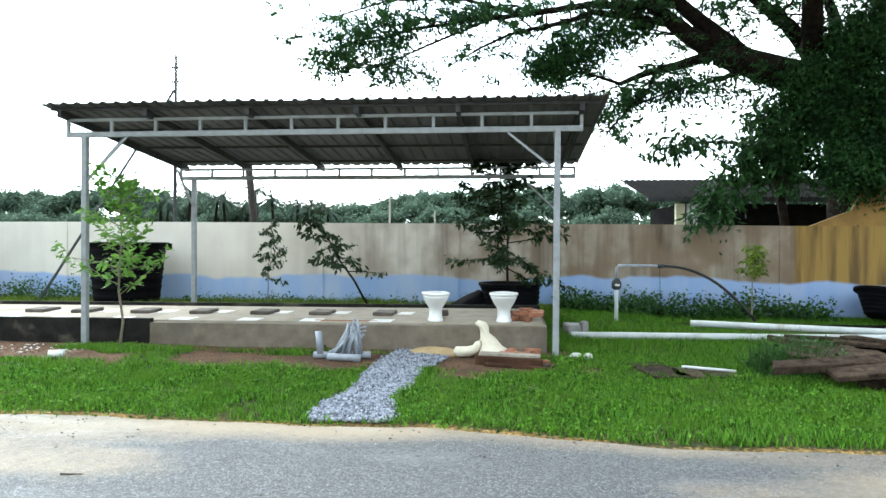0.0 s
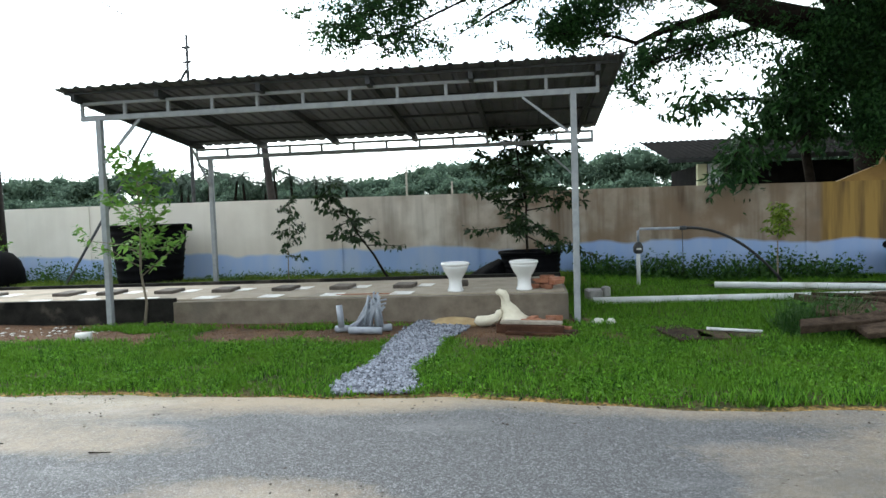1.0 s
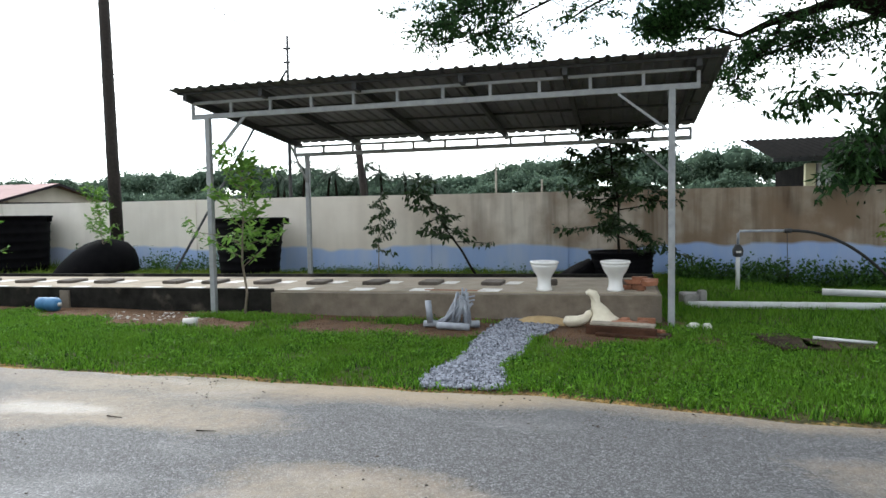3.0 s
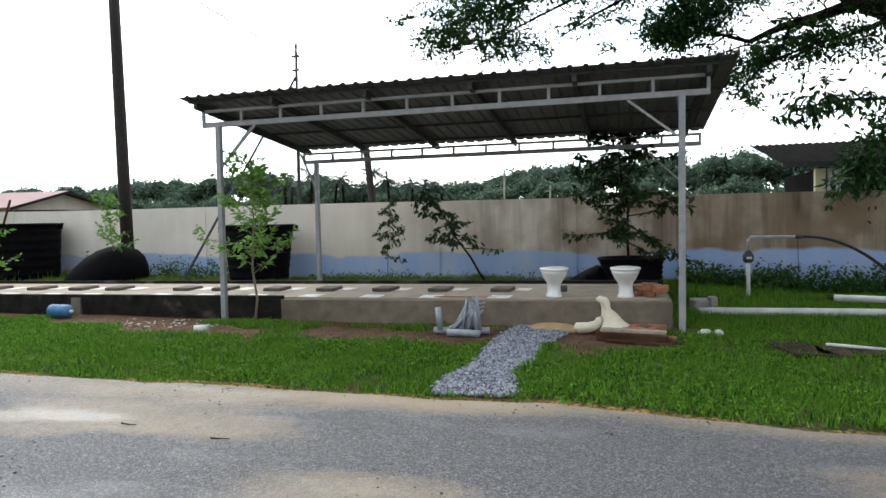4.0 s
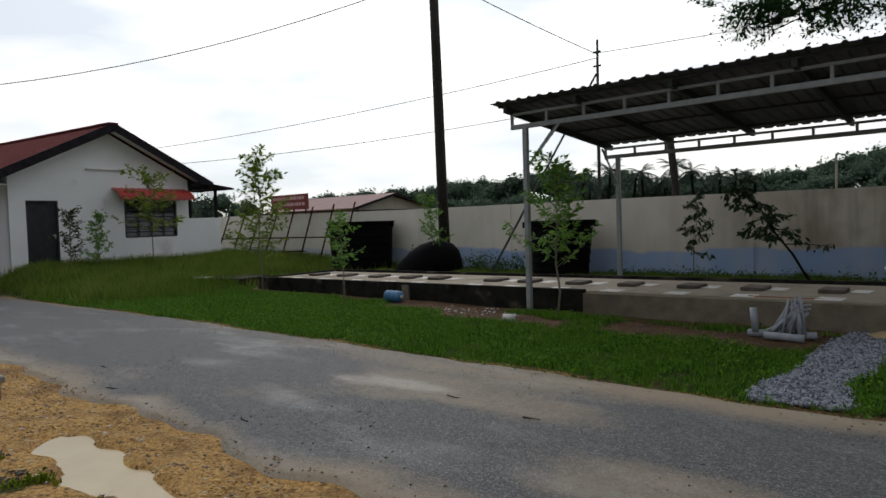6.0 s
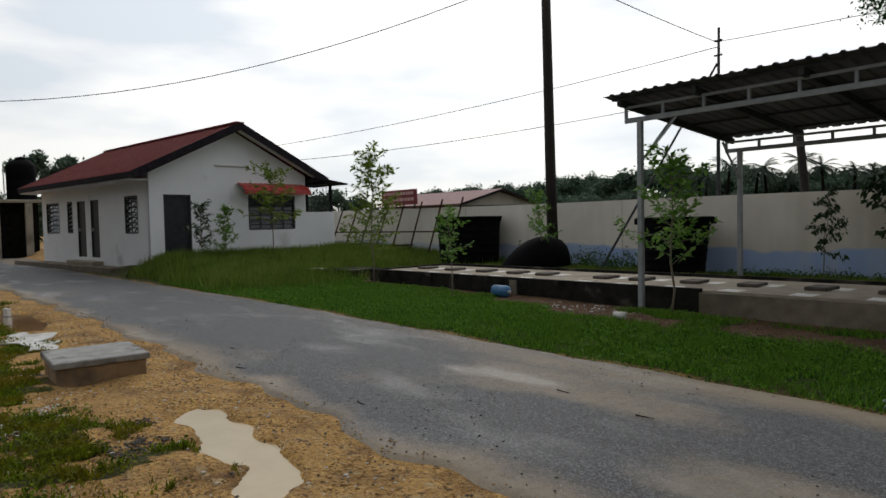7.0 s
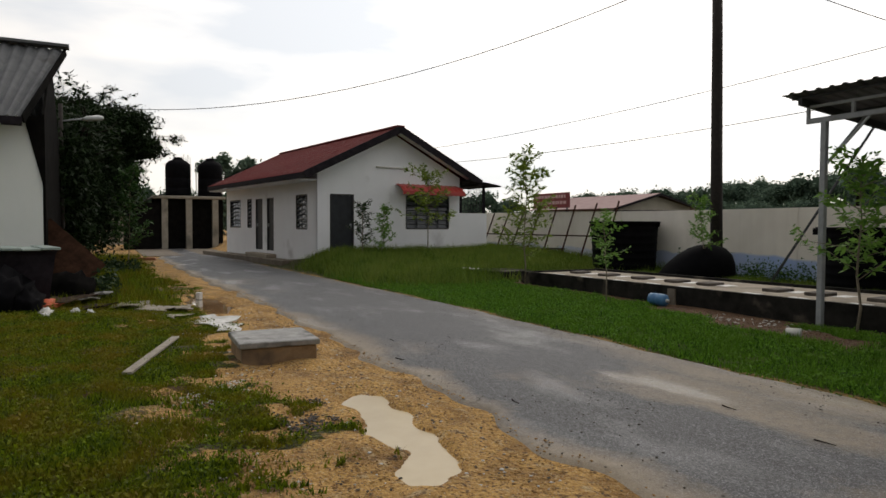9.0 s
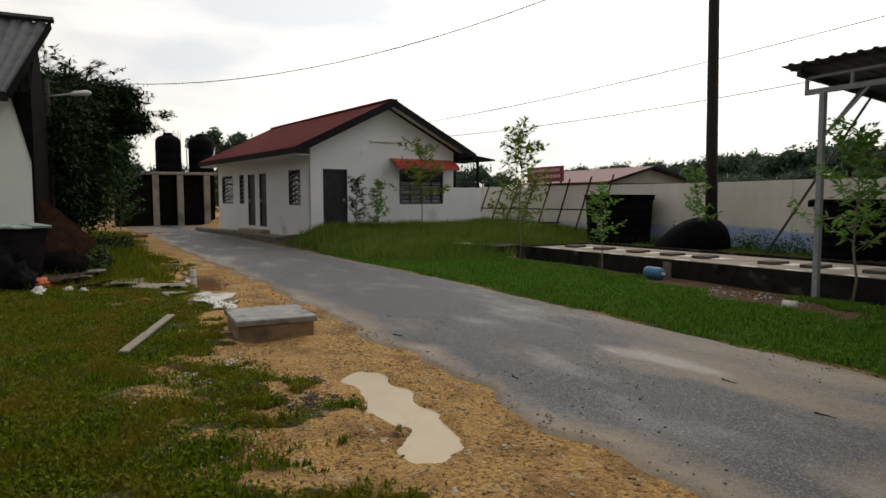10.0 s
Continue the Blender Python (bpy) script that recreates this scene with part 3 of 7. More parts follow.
def build_platform():
    t = thing("concrete_platform", "long low concrete platform, older part black with moss", "platform", 0, 0, 0)
    def block(x0, x1, y0, y1, lo, dz, n=1):
        bm = bmesh.new()
        for a, b in zip(np.linspace(x0, x1, n + 1), np.linspace(x0, x1, n + 1)[1:]):
            q = [bm.verts.new((x, y, z)) for x in (a, b) for y in (y0, y1) for z in (lo, plat_z(x) + dz)]
            for f in ((0, 1, 3, 2), (4, 6, 7, 5), (0, 4, 5, 1), (2, 3, 7, 6), (0, 2, 6, 4), (1, 5, 7, 3)):
                bm.faces.new([q[i] for i in f])
        return bm
    part("old_base", block(-7.97, 0.82, 0.25, 2.62, -0.2, -0.02), M_CONC_DARK, t, "moss-blackened concrete base")
    part("new_base", block(0.824, 6.5, 0.25, 2.62, -0.2, -0.02), M_CONC_TAN, t, "tan cement-rendered base")
    part("deck", block(-7.85, 6.46, 0.4, 2.5, 0.1, 0.0), M_CONC_TOP, t, "pale dusty concrete deck")
    part("front_kerb", block(-7.97, 0.82, 0.246, 0.36, 0.05, 0.035), M_CONC_DARK, t)
    part("back_kerb", block(-7.97, 6.5, 2.55, 2.66, 0.0, 0.05), M_CONC_DARK, t, "dark rear kerb")
    part("end_kerb", block(-7.99, -7.86, 0.24, 2.66, 0.0, 0.036), M_CONC_DARK, t)
    part("pier", block(-3.1, -2.92, 0.21, 0.25, -0.1, -0.01), M_CONC_TAN, t, "pale patched pier")
    return t


def build_covers():
    rng = random.Random(5)
    for x in (-7.15, -6.1, -5.0, -4.02, -3.19, -1.72, -0.94, 0.08, 1.06, 2.08, 3.02, 4.03):
        z = plat_z(x)
        bm = bmesh.new()
        box(bm, -0.155, 0.155, -0.22, 0.22, 0, 0.055, 0.008)
        c = single("inspection_cover", bm, M_COVER, "dark square cement inspection cover on the platform", "cover", group="platform covers")
        c.matrix_basis = pose(x + 0.02, 1.42, z, 0, 0, rng.uniform(-4, 4))
        for dx, dy, sx, sy in ((0.12, -0.84, 0.15, 0.16), (0.3, 0.16, 0.11, 0.18)):
            bm = bmesh.new()
            box(bm, -sx, sx, -sy, sy, 0, 0.008)
            w = single("white_patch", bm, M_WHITE_PATCH, "white cement patch on the platform deck", "patch", group="white patches")
            w.matrix_basis = pose(x + dx + rng.uniform(-0.03, 0.03), 1.42 + dy, z + 0.001, 0, 0, rng.uniform(-3, 3))


build_platform()
build_covers()


# ---------------------------------------------------------------- open shed
def roof_z(y):
    return 3.355 - (y + 0.35) / 3.95 * 0.40


def build_shed():
    t = thing("open_shed", "open steel shed with ribbed grey metal roof over the platform", "shed")
    posts = ((0, 0, 2.96), (6.6, 0, 3.0), (0, 3.25, 2.66), (6.84, 3.25, 2.72))
    for x, y, h in posts:
        bm = bmesh.new()
        base = -0.1
        box(bm, x - 0.04, x + 0.04, y - 0.04, y + 0.04, base, h, 0.006)
        part("post", bm, M_GALV, t)
    # ladder trusses front and back
    for y, z0, z1, dz, x0, x1, count in ((0.0, 2.985, 3.19, 0.0, -0.27, 6.93, 12), (3.25, 2.68, 2.84, 0.0, -0.28, 7.15, 13)):
        bm = bmesh.new()
        beam(bm, (x0, y, z0), (x1, y, z0 + 0.02), 0.05, 0.075, 0.004)
        part("bottom_chord", bm, M_GALV, t)
        bm = bmesh.new()
        beam(bm, (x0, y, z1), (x1, y, z1 + 0.02), 0.05, 0.04, 0.004)
        part("top_chord", bm, M_GALV, t)
        for i in range(count):
            x = x0 + 0.02 + (x1 - x0 - 0.04) * i / (count - 1)
            bm = bmesh.new()
            beam(bm, (x, y, z0 + 0.03), (x, y, z1), 0.04, 0.04)
            part("truss_web", bm, M_GALV, t)
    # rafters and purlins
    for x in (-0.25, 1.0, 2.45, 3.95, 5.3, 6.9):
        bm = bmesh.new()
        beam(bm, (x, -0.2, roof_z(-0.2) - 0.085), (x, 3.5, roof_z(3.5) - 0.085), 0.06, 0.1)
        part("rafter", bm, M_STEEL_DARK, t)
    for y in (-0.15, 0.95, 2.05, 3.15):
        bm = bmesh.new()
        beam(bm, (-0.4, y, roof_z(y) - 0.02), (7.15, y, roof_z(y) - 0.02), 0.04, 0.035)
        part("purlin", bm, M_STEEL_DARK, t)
    # roof sheets, side by side
    n, x0, w = 10, -0.45, 7.65 / 10
    slope = math.degrees(math.atan2(-0.40, 3.95))
    rng = random.Random(2)
    bm = bmesh.new()
    ribbed(bm, w + 0.02, 3.98, 0.19, 0.024)
    me = mesh_of("roof_sheet", bm, M_SHEET)
    for i in range(n):
        ob = new("roof_sheet", me)
        ob.parent = t
        ob.matrix_basis = pose(x0 + i * w, -0.35 + rng.uniform(-0.015, 0.015), roof_z(-0.35) + 0.004 * (i % 2), slope, 0, 0)
    # knee braces
    for a, b in (((0.04, 0, 2.35), (0.62, 0, 2.95)), ((6.55, 0, 2.48), (5.95, 0, 2.96)), ((0, 0.05, 2.35), (0, 0.95, 3.1)), ((6.6, 0.05, 2.45), (6.6, 0.7, 3.12)),
                 ((6.8, 3.25, 2.1), (6.2, 3.25, 2.66)), ((0, 3.2, 2.15), (0, 2.6, 2.78))):
        bm = bmesh.new()
        beam(bm, a, b, 0.03, 0.03)
        part("knee_brace", bm, M_GALV, t)
    return t


build_shed()


# ---------------------------------------------------------------- white house
HX, HY, HR = -15.066, -2.952, 7.42


def build_house():
    """Local axes: u along the road side away from the gable (towards -x), v across the gable, from the near corner."""
    t = thing("white_house", "single-storey white plastered house with red metal roof", "house", HX, HY, 0, 180 + HR)
    # in local axes the road side is y = 0, the gable wall is x = 0, the house lies in x 0..9.85, y -5.7..0
    Lh, Wh, top, fl = 9.85, 5.7, 3.2, 0.45
    th = 0.14

    def holed(span, z0, z1, holes, place):
        """Wall pieces round rectangular holes; holes are (u0, u1, z0, z1), sorted."""
        bm = bmesh.new()
        u = 0.0
        for a, b, c, d in holes:
            place(bm, u, a, z0, z1)
            if c > z0:
                place(bm, a, b, z0, c)
            if d < z1:
                place(bm, a, b, d, z1)
            u = b
        place(bm, u, span, z0, z1)
        bmesh.ops.remove_doubles(bm, verts=bm.verts, dist=0.0005)
        return bm

    road_holes = [(0.84, 1.78, 1.3, 2.44), (3.98, 4.72, fl, 2.44), (5.2, 6.0, fl, 2.44), (6.48, 6.98, 1.32, 2.44), (7.91, 9.3, 1.32, 2.44)]
    gable_holes = [(0.44, 1.32, fl, 2.46), (3.38, 5.2, 1.32, 2.46)]
    part("road_wall", holed(Lh, -0.1, top, road_holes, lambda bm, a, b, c, d: box(bm, a, b, -th, 0, c, d)), M_HOUSE_WALL, t)
    bm = holed(Wh, -0.1, top, gable_holes, lambda bm, a, b, c, d: box(bm, 0.001, th, -b, -a, c, d))
    pk = [bm.verts.new((x, -y, z)) for x in (0.001, th) for y, z in ((0, top), (Wh, top), (Wh / 2, 4.6))]
    for q in ((0, 1, 2), (5, 4, 3), (0, 2, 5, 3), (1, 4, 5, 2), (0, 3, 4, 1)):
        bm.faces.new([pk[i] for i in q])
    bmesh.ops.remove_doubles(bm, verts=bm.verts, dist=0.0005)
    part("gable_wall", bm, M_HOUSE_WALL, t)
    bm = bmesh.new()
    box(bm, 0, Lh, -Wh, -Wh + th, -0.1, top)
    part("back_wall", bm, M_HOUSE_WALL, t)
    bm = bmesh.new()
    box(bm, Lh - th, Lh, -Wh + th, -th, -0.1, top)
    pk = [bm.verts.new((x, -y, z)) for x in (Lh - th, Lh) for y, z in ((0, top), (Wh, top), (Wh / 2, 4.6))]
    for q in ((0, 1, 2), (5, 4, 3), (0, 2, 5, 3), (1, 4, 5, 2), (0, 3, 4, 1)):
        bm.faces.new([pk[i] for i in q])
    part("end_wall", bm, M_HOUSE_WALL, t)
    # roof: two slopes of ribbed sheets, ridge along local x
    ridge, over_e, over_g = 4.79, 0.62, 0.5
    rise = 0.49
    slope = math.degrees(math.atan(rise))
    run = (Wh / 2 + over_e) / math.cos(math.radians(slope))
    total = Lh + over_g + 0.7
    n = 12
    w = total / n
    bm = bmesh.new()
    ribbed(bm, w + 0.01, run, 0.2, 0.03)
    me = mesh_of("roof_sheet", bm, M_RED_ROOF)
    ze = ridge - rise * (Wh / 2 + over_e)
    for i in range(n):
        for side in (0, 1):
            ob = new("roof_sheet", me)
            ob.parent = t
            if side == 0:
                ob.matrix_basis = pose(-over_g + (i + 1) * w, over_e, ze, 0, 0, 180) @ pose(0, 0, 0.003 * (i % 2), slope, 0, 0)
            else:
                ob.matrix_basis = pose(-over_g + i * w, -Wh - over_e, ze, slope, 0, 0)
    bm = bmesh.new()
    beam(bm, (-over_g, -Wh / 2, ridge + 0.03), (Lh + 0.7, -Wh / 2, ridge + 0.03), 0.3, 0.05)
    part("ridge_cap", bm, M_RED_ROOF, t)
    for x in (-over_g - 0.012, Lh + 0.7):
        for s in (1, -1):
            yc = -Wh / 2
            bm = bmesh.new()
            beam(bm, (x, yc + s * 0.0, ridge - 0.08), (x, yc + s * (Wh / 2 + over_e + 0.02), ze - 0.08), 0.03, 0.24)
            part("barge_board", bm, M_FASCIA, t)
    for y in (over_e + 0.01, -Wh - over_e - 0.01):
        bm = bmesh.new()
        beam(bm, (-over_g, y, ze - 0.08), (Lh + 0.7, y, ze - 0.08), 0.03, 0.18)
        part("fascia", bm, M_FASCIA, t)
    bm = bmesh.new()
    box(bm, 0.02, Lh + 0.6, 0.004, over_e - 0.02, 2.88, 2.92)
    part("soffit", bm, M_HOUSE_WALL, t, "white painted eave soffit")
    # gable soffit strips follow the slopes
    for s in (1, -1):
        bm = bmesh.new()
        a = (-over_g / 2, -Wh / 2, ridge - 0.11)
        b = (-over_g / 2, -Wh / 2 + s * (Wh / 2 + over_e - 0.1), ze - 0.03)
        beam(bm, a, b, over_g - 0.04, 0.03)
        part("gable_soffit", bm, M_HOUSE_WALL, t)
    # windows on both sides: frame, bars, louvre panes
    def window(a, b, c, d, gable, cols):
        def P(u, off, z):
            return (off, -u, z) if gable else (u, -off, z)
        bm = bmesh.new()
        for q in (((a, c), (a, d)), ((b, c), (b, d)), ((a, c), (b, c)), ((a, d), (b, d))):
            beam(bm, P(q[0][0], 0.02, q[0][1]), P(q[1][0], 0.02, q[1][1]), 0.05, 0.05)
        win = part("window", bm, M_GRILLE, t, "dark framed louvre window with grille")
        for i in range(1, cols):
            u = a + (b - a) * i / cols
            bm = bmesh.new()
            beam(bm, P(u, 0.015, c), P(u, 0.015, d), 0.03, 0.03)
            part("mullion", bm, M_GRILLE, win)
        k = 7
        for i in range(k):
            z = c + (d - c) * (i + 0.5) / k
            bm = bmesh.new()
            h = (d - c) / k * 0.46
            q = [bm.verts.new(P(u, o, zz)) for u, o, zz in ((a, 0.04, z - h), (b, 0.04, z - h), (b, 0.09, z + h), (a, 0.09, z + h), (a, 0.046, z - h), (b, 0.046, z - h), (b, 0.096, z + h), (a, 0.096, z + h))]
            for f in ((0, 1, 2, 3), (7, 6, 5, 4), (0, 4, 5, 1), (2, 6, 7, 3), (1, 5, 6, 2), (0, 3, 7, 4)):
                bm.faces.new([q[j] for j in f])
            part("louvre", bm, M_GLASS, win)
        for i in range(1, 4):
            z = c + (d - c) * i / 4
            bm = bmesh.new()
            beam(bm, P(a, 0.008, z), P(b, 0.008, z), 0.014, 0.014)
            part("grille_bar", bm, M_GRILLE, win)
    for h, cols in ((road_holes[0], 2), (road_holes[3], 1), (road_holes[4], 2)):
        window(*h, False, cols)
    window(*gable_holes[1], True, 4)
    # doors
    for a, b, gable in ((3.98, 4.72, False), (5.2, 6.0, False), (0.44, 1.32, True)):
        bm = bmesh.new()
        if gable:
            box(bm, 0.05, 0.09, -b, -a, fl, 2.46)
        else:
            box(bm, a, b, -0.09, -0.05, fl, 2.46)
        door = part("door", bm, M_DOOR, t, "dark painted flush door")
        bm = bmesh.new()
        def P(u, z):
            return (0.03, -u, z) if gable else (u, -0.03, z)
        for q in (((a + 0.02, fl), (a + 0.02, 2.46)), ((b - 0.02, fl), (b - 0.02, 2.46)), ((a, 2.44), (b, 2.44))):
            beam(bm, P(*q[0]), P(*q[1]), 0.05, 0.05)
        part("door_frame", bm, M_GRILLE, door)
        bm = bmesh.new()
        q = P(b - 0.12, 1.42)
        box(bm, q[0] - 0.03, q[0] + 0.03, q[1] - 0.03, q[1] + 0.03, q[2] - 0.06, q[2] + 0.06)
        part("handle", bm, M_GALV, door)
    # red awning over the gable window
    bm = bmesh.new()
    n = 26
    for i in range(n):
        u0, u1 = 2.95 + 2.65 * i / n, 2.95 + 2.65 * (i + 1) / n
        h0, h1 = 0.02 * (i % 2), 0.02 * ((i + 1) % 2)
        pts = [((0.0, 2.88), (-0.32, 2.78), (-0.5, 2.62), (-0.51, 2.5))]
        for (xa, za), (xb, zb) in zip(pts[0], pts[0][1:]):
            q = [bm.verts.new(v) for v in ((xa, -u0, za + h0), (xa, -u1, za + h1), (xb, -u1, zb + h1), (xb, -u0, zb + h0), (xa + 0.012, -u0, za + h0 - 0.012), (xa + 0.012, -u1, za + h1 - 0.012), (xb + 0.012, -u1, zb + h1 - 0.012), (xb + 0.012, -u0, zb + h0 - 0.012))]
            for f in ((0, 1, 2, 3), (7, 6, 5, 4), (0, 4, 5, 1), (2, 6, 7, 3), (1, 5, 6, 2), (0, 3, 7, 4)):
                bm.faces.new([q[j] for j in f])
    part("awning", bm, M_RED_AWNING, t, "scalloped red metal awning")
    # tube lamp above the gable door
    bm = bmesh.new()
    box(bm, -0.06, 0.0, -3.37, -2.16, 3.41, 3.46, 0.01)
    part("tube_lamp", bm, M_WHITE_PATCH, t, "white tube lamp housing, unlit")
    # lean-to behind: low roof and barred screen beside the gable
    bm = bmesh.new()
    beam(bm, (0.5, -Wh - 0.1, 3.1), (0.5, -Wh - 1.5, 2.92), 2.2, 0.06)
    part("lean_to_roof", bm, M_FASCIA, t, "dark lean-to roof")
    bm = bmesh.new()
    box(bm, 0.004, 0.14, -7.0, -Wh - 0.004, -0.1, 1.9)
    part("screen_wall", bm, M_HOUSE_WALL, t)
    for y in (-Wh - 0.1, -Wh - 1.2):
        bm = bmesh.new()
        beam(bm, (0.08, y, 1.9), (0.08, y, 3.1), 0.09, 0.09)
        part("lean_to_post", bm, M_FASCIA, t)
    for i in range(8):
        bm = bmesh.new()
        y = -Wh - 0.16 - i * 0.14
        beam(bm, (0.07, y, 1.92), (0.07, y, 2.9), 0.014)
        part("screen_bar", bm, M_GRILLE, t)
    for i in range(5):
        bm = bmesh.new()
        z = 2.0 + i * 0.2
        beam(bm, (0.07, -Wh - 0.1, z), (0.07, -Wh - 1.2, z), 0.014)
        part("screen_bar", bm, M_GRILLE, t)
    # plinth along the road side
    bm = bmesh.new()
    box(bm, 1.8, 12.0, 0.004, 0.5, -0.1, 0.2, 0.02)
    part("plinth", bm, M_CONC_TAN, t, "low concrete step along the wall")
    bm = bmesh.new()
    box(bm, 3.7, 6.2, 0.004, 0.36, 0.2, 0.34, 0.015)
    part("door_step", bm, M_CONC_TOP, t)


M_RED_AWNING = material("red_awning_sheet", (0.3, 0.02, 0.015), (0.45, 0.04, 0.03), 4, 0.45, 0, 0.05)
build_house()


# ---------------------------------------------------------------- black tanks
def tank_profile(r0, r1, h, lip=0.05):
    p = [(0, 0), (r0 * 0.96, 0), (r0, 0.03)]
    k = 7
    for i in range(1, k):
        z = h * i / k
        r = r0 + (r1 - r0) * i / k
        p += [(r - 0.004, z - 0.03), (r + 0.018, z), (r - 0.004, z + 0.03)]
    p += [(r1, h - 0.06), (r1 + lip, h - 0.05), (r1 + lip, h), (r1 - 0.03, h), (r0 - 0.03, 0.06), (0, 0.06)]
    return p


def build_tank(x, y, r0, r1, h, label):
    t = thing("water_tub", label, "tank", x, y, float(land(x, y)) - 0.01)
    bm = bmesh.new()
    lathe(bm, tank_profile(r0, r1, h), 40)
    part("shell", bm, M_BLACK, t, smooth=True)
    for k in range(4):
        a = k * math.pi / 2 + 0.4
        bm = bmesh.new()
        beam(bm, ((r1 + 0.05) * math.cos(a), (r1 + 0.05) * math.sin(a), h - 0.16), ((r1 + 0.05) * math.cos(a), (r1 + 0.05) * math.sin(a), h - 0.02), 0.12, 0.05, 0.01)
        part("lug", bm, M_BLACK, t)
    return t


build_tank(-1.98, 4.3, 0.62, 0.76, 1.3, "tall black ribbed plastic tub beside the wall")
build_tank(-8.72, 4.28, 0.87, 0.95, 1.44, "wide black ribbed plastic tub, dusty, in tall grass")


# ---------------------------------------------------------------- utility pole
def build_pole():
    t = thing("utility_pole", "dark brown leaning timber utility pole behind the platform", "pole", -5.75, 4.5, 0)
    bm = bmesh.new()
    tube(bm, [(0.12, 0, -0.1), (0.05, 0, 3), (0.0, 0, 6), (-0.06, 0, 9.2)], [0.15, 0.138, 0.125, 0.11], 14)
    part("shaft", bm, M_POLE, t, smooth=True)


build_pole()


# ---------------------------------------------------------------- vegetation
M_BARK = material("dark_tree_bark", (0.008, 0.0065, 0.005), (0.024, 0.019, 0.015), 9, 0.95, 0, 0.5, 30, spec=0.05)
M_STEM = material("pale_sapling_stem", (0.14, 0.11, 0.08), (0.25, 0.21, 0.16), 20, 0.9, 0, 0.2)
# dark patch colour puts some of the dense crown's inner shade into the leaves
M_LEAF_BIG = leaf_material("rain_tree_leaves", (0.01, 0.036, 0.012), (0.06, 0.15, 0.04), 0.6, 0.4, (0.012, 0.036, 0.014))
M_LEAF_HANG = leaf_material("broad_drooping_leaves", (0.008, 0.028, 0.009), (0.045, 0.11, 0.03), 0.5, 0.3)
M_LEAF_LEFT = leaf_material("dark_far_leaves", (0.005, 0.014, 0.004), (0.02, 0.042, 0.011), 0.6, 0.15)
M_LEAF_SAP = leaf_material("fresh_sapling_leaves", (0.075, 0.18, 0.03), (0.21, 0.38, 0.075), 0.5, 0.4)
M_LEAF_YEL = leaf_material("yellowing_sapling_leaves", (0.09, 0.15, 0.02), (0.24, 0.32, 0.05), 0.5, 0.4)
M_LEAF_DRY = leaf_material("dull_green_leaves", (0.014, 0.03, 0.012), (0.04, 0.07, 0.026), 0.6, 0.2)
M_GRASS = leaf_material("verge_grass", (0.006, 0.036, 0.004), (0.16, 0.36, 0.03), 0.6, 0.3, (0.1, 0.21, 0.018))
M_GRASS_TALL = leaf_material("tall_house_grass", (0.035, 0.075, 0.008), (0.16, 0.25, 0.03), 0.6, 0.3, (0.2, 0.25, 0.05))
M_GRASS_LAWN = leaf_material("damp_lawn_grass", (0.012, 0.034, 0.002), (0.2, 0.28, 0.01), 0.6, 0.35, (0.21, 0.15, 0.014))
M_WEED = leaf_material("broad_weed_leaves", (0.02, 0.06, 0.015), (0.06, 0.13, 0.03), 0.5, 0.2)
# haze over the distant trees and palms is mixed into these two greens
M_WOODS = leaf_material("haze_tinted_far_foliage", (0.055, 0.092, 0.068), (0.14, 0.205, 0.14), 0.8, 0.25)
M_PALM = leaf_material("haze_tinted_palm_fronds", (0.03, 0.05, 0.035), (0.06, 0.09, 0.065), 0.7, 0.2)


def blades(name, rnd, area, count, h0, h1, width, mat, label, keep):
    """Grass as single tapering blades over the land, kept where keep(x, y) says."""
    x0, x1, y0, y1 = area
    x, y = rnd.uniform(x0, x1, count), rnd.uniform(y0, y1, count)
    ok = rnd.rand(count) < keep(x, y)
    x, y = x[ok], y[ok]
    n = len(x)
    z = land(x, y) - 0.005
    h = rnd.uniform(h0, h1, n) * (0.3 + 0.8 * patchy(x, y, 0.9, 2) + 0.7 * patchy(x, y, 0.16, 3))
    a, lean = rnd.uniform(0, 2 * np.pi, n), rnd.uniform(0.15, 0.9, n)
    b = a + rnd.uniform(1.2, 1.9, n)
    w = width * rnd.uniform(0.6, 1.3, n)
    base = np.stack([x, y, z], -1)
    side = np.stack([np.cos(b) * w / 2, np.sin(b) * w / 2, 0 * w], -1)
    tip = base + np.stack([np.cos(a) * h * lean, np.sin(a) * h * lean, h], -1)
    V = np.stack([base - side, base + side, tip], 1).reshape(-1, 3)
    ob = arrays(name, V, np.arange(3 * n).reshape(-1, 3), mat)
    return tagged(ob, label, "grass", kind="stuff")


def leaves_at(rnd, P, size, spread, droop=0.3, aspect=0.42, D=None):
    """Leaf quads with a folded tip at the points P. Returns corners and quads (kite shaped)."""
    n = len(P)
    d = rnd.normal(size=(n, 3)) if D is None else D + rnd.normal(size=(n, 3)) * 0.55
    d[:, 2] -= droop
    d /= np.linalg.norm(d, axis=1)[:, None] + 1e-9
    u = np.cross(d, rnd.normal(size=(n, 3)) * 0.6 + np.array((0, 0, 1.0)))
    u /= np.linalg.norm(u, axis=1)[:, None] + 1e-9
    s = size * rnd.uniform(0.6, 1.3, n)[:, None]
    b = P + rnd.normal(size=(n, 3)) * spread
    V = np.stack([b, b + d * s * 0.45 + u * s * aspect / 2, b + d * s, b + d * s * 0.45 - u * s * aspect / 2], 1)
    return V.reshape(-1, 3), np.arange(4 * n).reshape(-1, 4)


